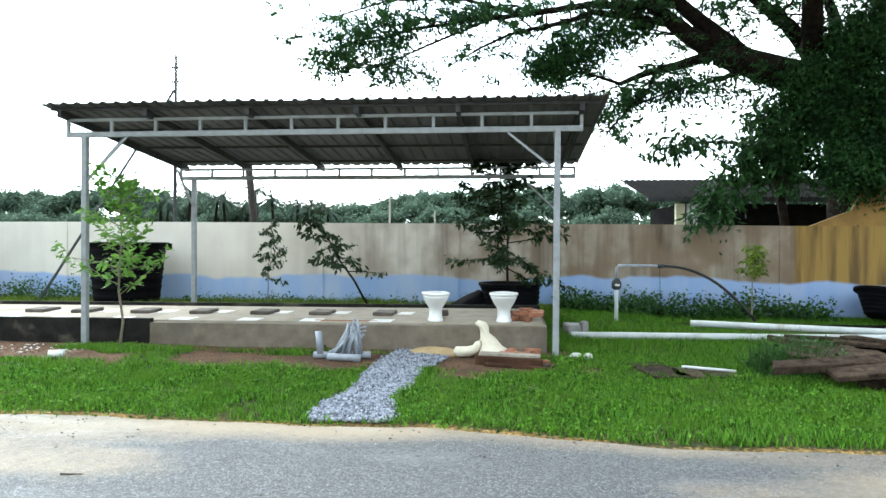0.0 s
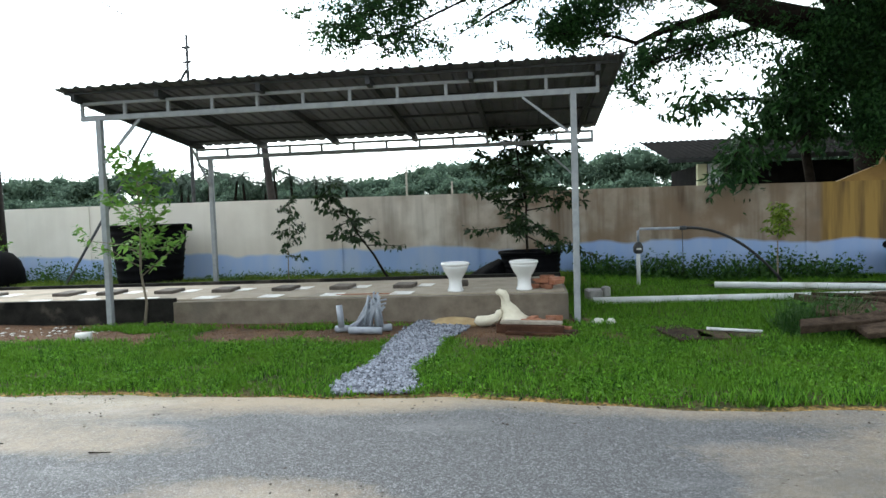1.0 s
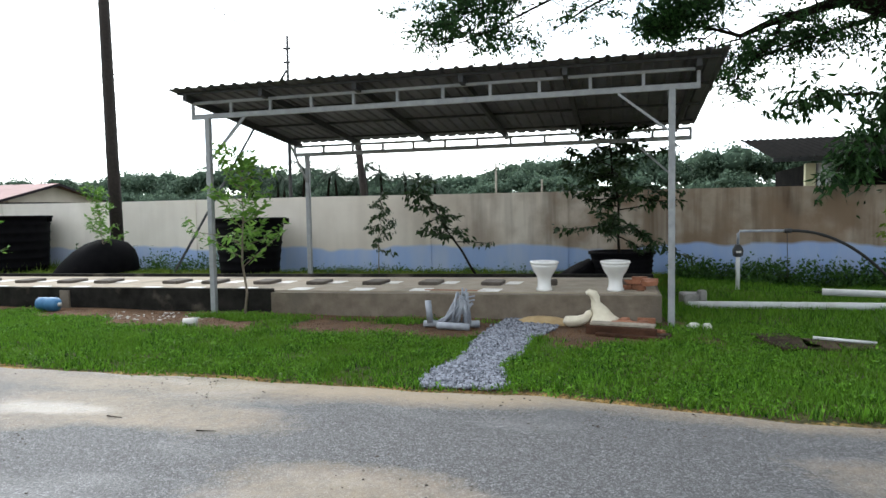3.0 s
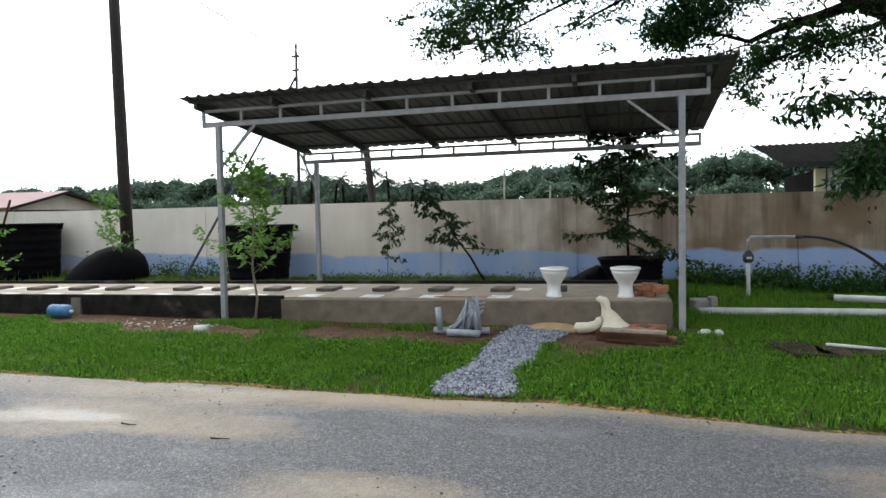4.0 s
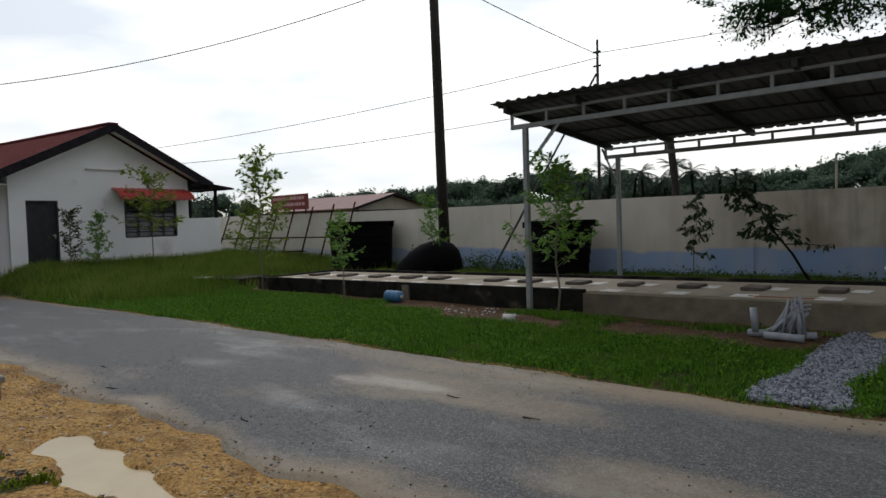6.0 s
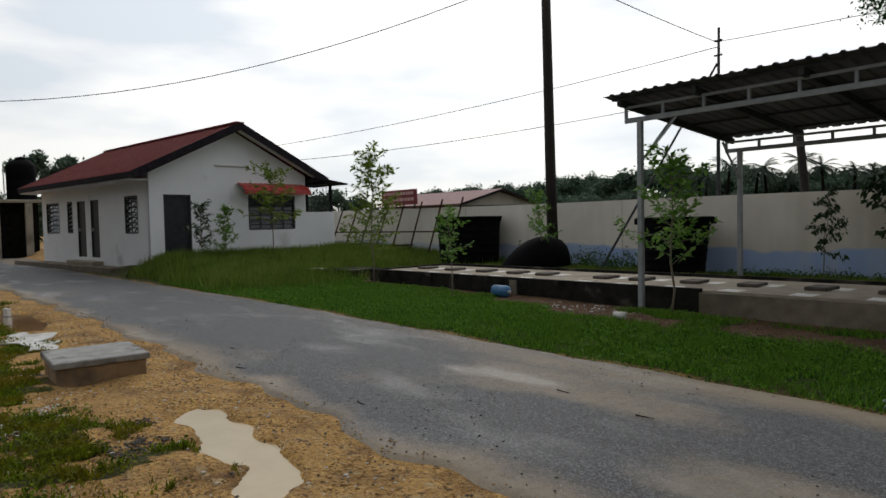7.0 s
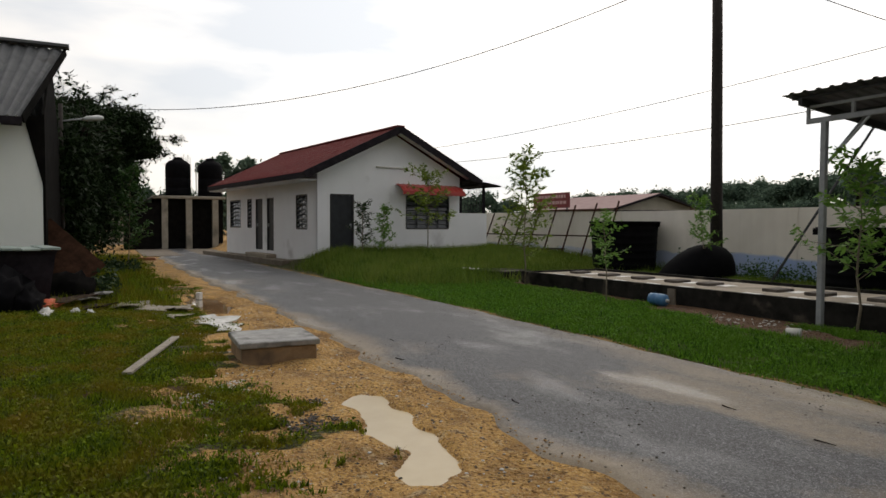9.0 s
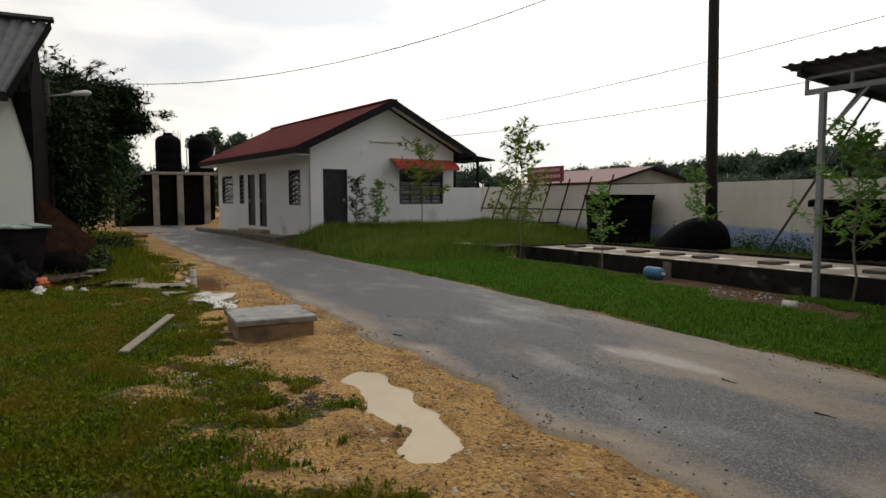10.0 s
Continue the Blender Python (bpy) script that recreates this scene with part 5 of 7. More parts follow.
# broad-leaved tree between the wall and the rain tree, hanging over the coping
crown_tree("wall_tree", "dark broad-leaved tree drooping over the boundary wall", (12.0, 6.2, 0), [
    ([(12.0, 6.2, -0.1, 0.14), (11.9, 6.2, 2.0, 0.12), (11.7, 6.2, 3.2, 0.1)], 0),
    ([(11.7, 6.2, 3.2, 0.08), (10.8, 6.1, 3.7, 0.05), (9.8, 6.0, 3.7, 0.03), (8.9, 6.0, 3.45, 0.012)], 0.5),
    ([(11.7, 6.2, 3.2, 0.08), (11.3, 6.1, 3.9, 0.05), (10.9, 6.0, 4.3, 0.015)], 0.45),
    ([(11.8, 6.2, 3.0, 0.06), (11.0, 5.7, 3.0, 0.04), (10.2, 5.25, 2.6, 0.025), (9.75, 5.0, 2.0, 0.012)], 0.42),
    ([(11.9, 6.2, 2.8, 0.06), (11.6, 5.5, 2.9, 0.04), (11.1, 5.2, 2.5, 0.012)], 0.45),
    ([(11.8, 6.2, 3.0, 0.06), (12.6, 5.6, 3.2, 0.04), (13.0, 5.2, 2.8, 0.012)], 0.5),
], 15, M_BARK, M_LEAF_HANG, 0.19, 16, sub=(0.6, 1.2), twig=(0.25, 0.5), flat=0.3, step=0.24, droop=1.1, spread=0.03, slim=0.34, girth=0.8,
    extra=((10.9, 5.6, 3.2, 0.6, 0.3, 0.5, 800), (10.2, 5.3, 2.3, 0.3, 0.25, 0.5, 500), (11.5, 5.7, 3.4, 0.6, 0.4, 0.5, 1000), (11.3, 5.8, 4.2, 0.5, 0.3, 0.4, 500), (9.6, 5.9, 3.6, 0.8, 0.3, 0.2, 260)))

# trees west of the lane, behind the corrugated-roof building
crown_tree("shade_tree", "broad dark shade tree beside the lane", (-23, -11.8, 0), [
    ([(-23, -11.8, -0.1, 0.4), (-22.9, -11.6, 2.2, 0.3), (-22.8, -11.4, 3.6, 0.25)], 0),
    ([(-22.8, -11.4, 3.4, 0.2), (-22.4, -10.4, 4.6, 0.14), (-22.0, -9.2, 5.0, 0.09), (-22, -8.2, 5.0, 0.05), (-22, -7.4, 4.7, 0.02)], 0.5),
    ([(-22.8, -11.4, 3.6, 0.2), (-22.6, -11.0, 4.9, 0.14), (-22.4, -10.2, 5.8, 0.08), (-22.4, -8.8, 5.9, 0.03)], 0.5),
    ([(-22.8, -11.5, 3.4, 0.2), (-21.6, -11.9, 4.4, 0.14), (-20.6, -12.2, 5.0, 0.06)], 0.5),
    ([(-22.9, -11.5, 3.0, 0.15), (-22.6, -9.8, 3.6, 0.1), (-22.2, -8.0, 3.9, 0.05)], 0.5),
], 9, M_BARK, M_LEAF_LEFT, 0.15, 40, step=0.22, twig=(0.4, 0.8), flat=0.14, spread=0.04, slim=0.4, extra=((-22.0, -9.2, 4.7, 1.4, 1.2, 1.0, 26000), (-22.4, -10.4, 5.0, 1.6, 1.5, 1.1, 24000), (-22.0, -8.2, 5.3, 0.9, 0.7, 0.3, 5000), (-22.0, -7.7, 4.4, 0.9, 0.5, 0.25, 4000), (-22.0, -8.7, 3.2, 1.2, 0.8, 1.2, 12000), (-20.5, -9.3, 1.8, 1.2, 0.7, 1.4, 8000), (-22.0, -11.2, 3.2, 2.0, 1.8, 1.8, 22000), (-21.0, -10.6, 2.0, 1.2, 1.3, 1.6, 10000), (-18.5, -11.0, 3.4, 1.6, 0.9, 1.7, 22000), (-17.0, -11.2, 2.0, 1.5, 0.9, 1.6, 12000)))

crown_tree("shade_tree", "dense dark shade tree behind the corrugated-roof building", (-15.6, -10.9, 0), [
    ([(-15.6, -10.9, -0.1, 0.3), (-15.4, -10.6, 1.6, 0.22), (-15.2, -10.3, 2.8, 0.18)], 0),
    ([(-15.2, -10.3, 2.6, 0.14), (-14.8, -9.8, 3.6, 0.09), (-14.6, -9.4, 4.4, 0.04)], 0.6),
    ([(-15.2, -10.3, 2.8, 0.14), (-15.6, -9.9, 3.6, 0.09), (-15.8, -9.7, 4.2, 0.04)], 0.6),
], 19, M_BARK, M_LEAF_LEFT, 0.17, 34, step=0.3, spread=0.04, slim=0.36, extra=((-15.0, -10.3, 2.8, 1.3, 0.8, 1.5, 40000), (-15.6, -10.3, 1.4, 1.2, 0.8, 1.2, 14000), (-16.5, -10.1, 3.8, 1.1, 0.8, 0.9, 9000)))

sapling(0.62, -0.17, 2.35, "slender sapling with fresh green leaves by a shed post", M_LEAF_SAP, 21, 0.15, (0.02, 0.0), 15, 0.3, 0.4, 24)
sapling(-3.75, -0.69, 1.75, "thin sapling with sparse pale leaves in the verge", M_LEAF_SAP, 22, 0.11, (-0.05, 0), 11, 0.35, 0.3, 18, stem=0.014)
sapling(-7.24, -0.16, 3.05, "tall bushy sapling with light green leaves beside the platform", M_LEAF_YEL, 23, 0.15, (-0.1, 0.05), 25, 0.24, 0.3, 28)
sapling(-5.35, 3.6, 2.0, "slim sapling growing beside the utility pole", M_LEAF_SAP, 24, 0.12, (0.0, 0), 12, 0.35, 0.28, 22, stem=0.014)
sapling(-13.9, 0.45, 2.75, "yellowing sapling in front of the house window", M_LEAF_YEL, 25, 0.17, (0.0, 0.0), 15, 0.35, 0.55, 26, rise=(0.3, 0.8))
sapling(-14.0, -1.15, 1.6, "bushy green sapling by the house wall", M_LEAF_SAP, 26, 0.12, (0.05, 0.1), 14, 0.15, 0.36, 26)
sapling(-13.6, -2.0, 1.7, "thin leafy sapling in front of the house door", M_LEAF_DRY, 36, 0.13, (0.0, 0.1), 12, 0.25, 0.34, 22)
sapling(10.43, 3.85, 1.45, "pale sapling with drooping lime leaves in the yard", M_LEAF_YEL, 27, 0.13, (0.02, 0), 9, 0.6, 0.26, 20, stem=0.016, droop=0.9)
sapling(-16.3, -8.5, 3.1, "roadside sapling with dense green leaves", M_WEED, 28, 0.17, (-0.1, 0.1), 22, 0.2, 0.26, 28)
sapling(1.45, 3.3, 1.75, "drooping dark sapling behind the platform", M_LEAF_DRY, 29, 0.13, (0.05, 0), 10, 0.35, 0.3, 14, stem=0.012, droop=1.0, rise=(-0.6, 0.4))
sapling(3.55, 3.2, 2.0, "leaning half-fallen sapling with dull leaves", M_LEAF_DRY, 30, 0.15, (-1.35, 0.2), 16, 0.4, 0.4, 18, stem=0.026, stem_mat=M_BARK, droop=1.0, rise=(-0.7, 0.35))
sapling(6.05, 3.5, 3.05, "young tree with dark leaves behind the toilet bowls", M_LEAF_DRY, 33, 0.17, (-0.25, 0), 28, 0.3, 0.52, 46, stem=0.03, stem_mat=M_BARK, droop=0.6, rise=(-0.35, 0.45))
weed_bed(6.9, 12.3, 4.5, 5.35, 560, 0.075, 0.55, 41, "low broad-leaved weeds along the wall foot")
weed_bed(-1.0, 6.5, 4.6, 5.35, 200, 0.05, 0.2, 42, "low broad-leaved weeds along the wall foot")
weed_bed(-7.0, -2.6, 4.5, 5.35, 260, 0.06, 0.6, 43, "rank weeds along the wall foot")
blades("tall_weeds", np.random.RandomState(44), (8.75, 9.75, -1.35, -0.3), 1500, 0.16, 0.5, 0.012, M_WEED, "feathery tall green weeds beside the timber pile", lambda x, y: smooth01(1.1, 0.4, np.hypot((x - 9.2) / 0.55, (y + 0.85) / 0.5)))
weed_bed(8.9, 9.7, -1.1, -0.35, 110, 0.06, 0.5, 44, "leafy weeds beside the timber pile")
weed_bed(-10.5, -8.2, -10.8, -8.9, 260, 0.1, 0.45, 45, "dark weeds beside the rubbish heap", M_LEAF_DRY)
weed_bed(-17.5, -14.5, -9.6, -8.2, 200, 0.1, 0.4, 46, "dark weeds round a roadside sapling", M_LEAF_DRY)

def verge_weeds():
    """Low broad-leaved clumps scattered through the verge and the lawn."""
    rnd = np.random.RandomState(50)
    for name, area, n, size, mat, label in (("verge_weeds", (-12, 13, -3.6, 0.1), 20000, 0.034, M_GRASS, "small broad-leaved weeds through the verge grass"), ("lawn_weeds", (-8, 4.5, -11.5, -7.0), 30000, 0.03, M_GRASS_LAWN, "small broad-leaved weeds through the lawn")):
        x, y = rnd.uniform(area[0], area[1], n), rnd.uniform(area[2], area[3], n)
        ok = (rnd.rand(n) < np.clip(1 - 1.2 * sandy(x, y) - earthy(x, y), 0, 1) * smooth01(0.36, 0.56, 0.6 * patchy(x, y, 0.7, 33) + 0.4 * patchy(x, y, 0.2, 34))) & (y < 0.2) & (puddled(x, y) < 0.05) & ~((x > -2.2) & (x < -0.4) & (y > -8.1) & (y < -6.7))
        x, y = x[ok], y[ok]
        k = 9
        P = np.repeat(np.stack([x, y, land(x, y) + 0.03], -1), k, 0) + rnd.normal(size=(len(x) * k, 3)) * np.array((0.035, 0.035, 0.015))
        V, F = leaves_at(rnd, P, size, 0.012, -0.2, 0.55)
        tagged(arrays(name, V, F, mat), label, "weeds", kind="stuff")


verge_weeds()


# ---------------------------------------------------------------- things
M_PORCELAIN = material("white_glazed_porcelain", (0.74, 0.74, 0.73), (0.82, 0.82, 0.81), 5, 0.18, 0, 0.0)
M_PVC = material("white_grey_pipe", (0.5, 0.52, 0.52), (0.62, 0.64, 0.64), 6, 0.4, 0, 0.03, stain=(0.4, 0.39, 0.36), stain_scale=2.0)
M_GREY_PIPE = material("grey_plastic_pipe", (0.2, 0.22, 0.26), (0.34, 0.365, 0.41), 8, 0.45, 0, 0.03)
M_SACK = material("cream_woven_sack", (0.62, 0.56, 0.43), (0.75, 0.7, 0.57), 7, 0.85, 0, 0.3, 60)
M_SAND = material("yellow_building_sand", (0.34, 0.24, 0.12), (0.46, 0.34, 0.18), 9, 0.95, 0, 0.3)
M_BRICK = material("broken_red_brick", (0.22, 0.085, 0.045), (0.36, 0.16, 0.09), 12, 0.9, 0, 0.4, 50, spread=0.25)
M_TIMBER = material("weathered_dark_timber", (0.014, 0.009, 0.007), (0.085, 0.06, 0.042), 10, 0.95, 0, 0.5, 40, spread=0.4, spec=0.1)
M_PLANK = material("grey_weathered_plank", (0.22, 0.19, 0.15), (0.36, 0.32, 0.26), 12, 0.9, 0, 0.3, 40, spread=0.15)
M_RUST = material("rusty_brown_sheet", (0.03, 0.016, 0.011), (0.085, 0.042, 0.026), 6, 0.9, 0, 0.3, 30, spec=0.08)
M_LID = material("grey_cement_lid", (0.16, 0.155, 0.145), (0.32, 0.31, 0.29), 6, 0.5, 0, 0.3, 40, stain=(0.06, 0.057, 0.052), stain_scale=4.0)
M_BLUE = material("blue_plastic_can", (0.03, 0.12, 0.26), (0.06, 0.2, 0.38), 8, 0.4, 0, 0.05)
M_WHITE = material("dirty_white_plastic", (0.5, 0.49, 0.46), (0.68, 0.67, 0.64), 9, 0.6, 0, 0.1)
M_MUD = material("muddy_puddle_water", (0.5, 0.395, 0.24), (0.58, 0.47, 0.3), 1.5, 0.2, 0, 0.0, spec=0.25)
M_MUD_RED = material("brown_puddle_water", (0.2, 0.11, 0.05), (0.26, 0.15, 0.07), 1.5, 0.05, 0, 0.0)
M_GREEN_LID = material("grey_green_bin_lid", (0.2, 0.26, 0.24), (0.32, 0.38, 0.35), 6, 0.5, 0, 0.05)
M_RED_CLOTH = material("red_orange_plastic_bag", (0.5, 0.06, 0.03), (0.65, 0.16, 0.05), 9, 0.6, 0, 0.2)
M_SIGN = material("dark_red_sign_paint", (0.14, 0.009, 0.014), (0.2, 0.018, 0.022), 3, 0.5, 0, 0.0)
M_SIGN_TEXT = material("faded_pink_lettering", (0.5, 0.3, 0.3), (0.6, 0.4, 0.4), 6, 0.6, 0, 0.0)
M_FAR_ROOF = material("faded_red_roof", (0.24, 0.14, 0.135), (0.31, 0.19, 0.18), 2, 0.7, 0, 0.05)
M_FAR_WALL = material("beige_far_wall", (0.4, 0.36, 0.3), (0.48, 0.44, 0.37), 1, 0.85, 0, 0.05)
M_ASBESTOS = material("grey_corrugated_roof", (0.08, 0.085, 0.09), (0.14, 0.145, 0.15), 2.5, 0.85, 0, 0.1, stain=(0.06, 0.06, 0.06), stain_scale=1.2, spread=0.1)
M_BUILDING = material("pale_green_white_wall", (0.78, 0.82, 0.78), (0.84, 0.87, 0.84), 1.0, 0.8, 0, 0.05)
M_TOWER = material("stained_tower_concrete", (0.22, 0.2, 0.16), (0.34, 0.31, 0.26), 3, 0.9, 0, 0.2, stain=(0.12, 0.11, 0.09))
# near-black for painted shade on gable and bays, also for dark boards and bundles
M_DARK_ROOM = material("near_black_shade_and_finish", (0.004, 0.004, 0.004), (0.013, 0.012, 0.011), 3, 0.95, 0, 0.1, spec=0.02)
M_OCHRE = material("ochre_wall_paint", (0.2, 0.11, 0.03), (0.36, 0.21, 0.055), 1.6, 0.85, 0, 0.2, stain=(0.17, 0.09, 0.03), stain_scale=1.3)
M_YELLOW = material("pale_yellow_panel", (0.6, 0.58, 0.36), (0.7, 0.68, 0.46), 3, 0.8, 0, 0.05)


def loft(bm, rings, seg=20):
    """A closed skin over ellipses (cx, cy, z, rx, ry)."""
    loops = [[bm.verts.new((cx + rx * math.cos(2 * math.pi * k / seg), cy + ry * math.sin(2 * math.pi * k / seg), z)) for k in range(seg)] for cx, cy, z, rx, ry in rings]
    for a, b in zip(loops, loops[1:]):
        for k in range(seg):
            bm.faces.new((a[k], a[(k + 1) % seg], b[(k + 1) % seg], b[k]))
    bm.faces.new(loops[0][::-1])
    bm.faces.new(loops[-1])
    return bm


def build_toilet(x, y, rz):
    t = thing("toilet_bowl", "white glazed pedestal toilet bowl standing on the platform", "toilet", x, y, plat_z(x), rz, "toilet bowls")
    bm = bmesh.new()
    loft(bm, [(0, 0.02, 0, 0.115, 0.17), (0, 0.02, 0.02, 0.118, 0.175), (0, 0.02, 0.05, 0.1, 0.15), (0, 0.01, 0.14, 0.092, 0.125), (0, 0, 0.2, 0.105, 0.135), (0, -0.01, 0.27, 0.15, 0.19), (0, -0.02, 0.34, 0.182, 0.235), (0, -0.02, 0.375, 0.19, 0.245)], 24)
    part("pedestal", bm, M_PORCELAIN, t, smooth=True)
    bm = bmesh.new()
    loft(bm, [(0, -0.02, 0.376, 0.195, 0.25), (0, -0.02, 0.395, 0.208, 0.263), (0, -0.02, 0.415, 0.2, 0.255), (0, -0.02, 0.42, 0.15, 0.2), (0, -0.02, 0.33, 0.1, 0.14)], 24)
    part("rim", bm, M_PORCELAIN, t, smooth=True)
    bm = bmesh.new()
    tube(bm, [(0.08, 0.2, 0.09), (0.2, 0.22, 0.09)], 0.05, 12)
    part("outlet", bm, M_COVER, t, "dark waste outlet")


build_toilet(4.93, 0.66, 12)
build_toilet(5.91, 0.66, -5)


def build_gravel():
    rnd = np.random.RandomState(17)
    n = 17000
    y = rnd.uniform(-3.42, 0.28, n)
    c, w = gravel_line(y)
    x = c + w * np.sign(rnd.uniform(-1, 1, n)) * rnd.rand(n) ** 0.75 * (1 + 0.16 * (patchy(y, y * 0.4, 0.3, 5) - 0.3) + 0.1 * rnd.normal(size=n))
    s = rnd.uniform(0.01, 0.03, n)
    z = land(x, y) + s * 0.3 + 0.012 * np.maximum(0, 1 - ((x - c) / w) ** 2) * rnd.rand(n)
    base = np.array([(1, 0, 0), (-1, 0, 0), (0, 1, 0), (0, -1, 0), (0, 0, 0.8), (0, 0, -0.8)])
    q = rnd.normal(size=(n, 3, 3))
    q = np.linalg.qr(q)[0]
    V = (base[None] * rnd.uniform(0.6, 1.3, (n, 6, 1))) @ q * s[:, None, None] + np.stack([x, y, z], -1)[:, None]
    f = np.array([(0, 2, 4), (2, 1, 4), (1, 3, 4), (3, 0, 4), (2, 0, 5), (1, 2, 5), (3, 1, 5), (0, 3, 5)])
    F = (f[None] + 6 * np.arange(n)[:, None, None]).reshape(-1, 3)
    m = bpy.data.materials.new("loose_grey_gravel")
    m.use_nodes = True
    N, L = m.node_tree.nodes, m.node_tree.links
    g = N.new("ShaderNodeNewGeometry")
    r = N.new("ShaderNodeValToRGB")
    r.color_ramp.elements[0].color, r.color_ramp.elements[1].color = (0.035, 0.04, 0.055, 1), (0.36, 0.385, 0.45, 1)
    L.new(g.outputs["Random Per Island"], r.inputs["Fac"])
    L.new(r.outputs["Color"], N["Principled BSDF"].inputs["Base Color"])
    N["Principled BSDF"].inputs["Roughness"].default_value = 0.85
    tagged(arrays("gravel_path", V.reshape(-1, 3), F, m), "winding path of loose grey crushed stone across the verge", "gravel", kind="stuff")
    bm = bmesh.new()
    loft(bm, [(5.02, 0.05, -0.02, 0.42, 0.2), (5.0, 0.06, 0.03, 0.36, 0.16), (4.97, 0.08, 0.07, 0.22, 0.1), (4.96, 0.08, 0.085, 0.08, 0.04)], 18)
    single("sand_mound", bm, M_SAND, "small heap of yellow sand at the gravel's end", "sand", smooth=True)


build_gravel()


def build_scrap():
    """A bundle of grey pipe fittings left in front of the platform."""
    t = thing("pipe_scrap", "pile of grey plastic pipes and fittings on bare soil", "pipes", 3.93, -0.62, 0)
    rng = random.Random(8)
    bm = bmesh.new()
    tube(bm, [(-0.2, -0.12, 0.062), (0.02, -0.13, 0.06), (0.22, -0.12, 0.052)], 0.046, 12)
    part("pipe", bm, M_GREY_PIPE, t, smooth=True)
    for a, b, r in (((-0.42, 0.05, 0.05), (-0.2, 0.02, 0.06), 0.045), ((-0.33, 0.0, 0.08), (-0.36, 0.02, 0.36), 0.042), ((0.05, 0.08, 0.05), (0.3, 0.1, 0.06), 0.045), ((-0.2, -0.02, 0.1), (0.2, 0.04, 0.3), 0.02), ((0.0, 0.0, 0.05), (0.12, 0.02, 0.46), 0.03)):
        bm = bmesh.new()
        tube(bm, [a, b], r, 12)
        part("pipe", bm, M_GREY_PIPE if r < 0.06 else M_PVC, t, smooth=True)
    for i in range(24):
        bm = bmesh.new()
        a = (rng.uniform(-0.18, 0.22), rng.uniform(-0.1, 0.12), 0.08)
        b = (rng.gauss(0.11, 0.05), rng.uniform(-0.05, 0.08), rng.uniform(0.3, 0.54))
        tube(bm, [a, b], rng.uniform(0.012, 0.022), 8)
        part("rod", bm, M_GREY_PIPE, t, smooth=True)
    for i in range(6):
        bm = bmesh.new()
        z = rng.uniform(0.34, 0.44)
        a = rng.uniform(0, 6.3)
        tube(bm, [(0.13, 0.02, z), (0.13 + 0.13 * math.cos(a), 0.02 + 0.13 * math.sin(a), z + rng.uniform(-0.02, 0.05))], 0.012, 6)
        part("fitting", bm, M_GREY_PIPE, t)


build_scrap()


def build_sack():
    t = thing("cement_sack", "crumpled cream sack propped upright on bare soil", "sack", 5.65, -0.12, 0)
    def skin(spine, seg=18):
        bm = bmesh.new()
        tube(bm, [p for p, r in spine], [r for p, r in spine], seg)
        bmesh.ops.subdivide_edges(bm, edges=bm.edges, cuts=1, use_grid_fill=True)
        for v in bm.verts:
            v.co += Vector((1, 0.6, 0.3)) * 0.035 * noise.noise(v.co * 7.0) + Vector((0.5, 1, 0)) * 0.012 * noise.noise(v.co * 22.0)
            v.co.z = max(v.co.z, -0.01)
        return bm
    body = [((0.13, 0, 0.0), 0.19), ((0.12, 0, 0.05), 0.19), ((0.09, 0, 0.13), 0.14), ((0.05, 0, 0.21), 0.095), ((0.015, 0, 0.3), 0.066), ((0.0, 0, 0.37), 0.06), ((-0.02, 0, 0.42), 0.056), ((-0.06, 0, 0.44), 0.045), ((-0.1, 0, 0.42), 0.026)]
    part("body", skin(body), M_SACK, t, smooth=True)
    flap = [((-0.36, -0.05, 0.1), 0.045), ((-0.3, -0.05, 0.07), 0.075), ((-0.2, -0.05, 0.07), 0.07), ((-0.1, -0.04, 0.11), 0.06), ((-0.06, -0.03, 0.18), 0.05), ((-0.04, -0.02, 0.23), 0.02)]
    part("flap", skin(flap), M_SACK, t, smooth=True)


build_sack()


def brick(x, y, z, rz, rx=0.0):
    bm = bmesh.new()
    box(bm, -0.11, 0.11, -0.05, 0.05, 0, 0.065, 0.008)
    ob = single("brick", bm, M_BRICK, "broken red clay brick in a loose heap", "brick", group="loose bricks")
    ob.matrix_basis = pose(x, y, z, rx, 0, rz)


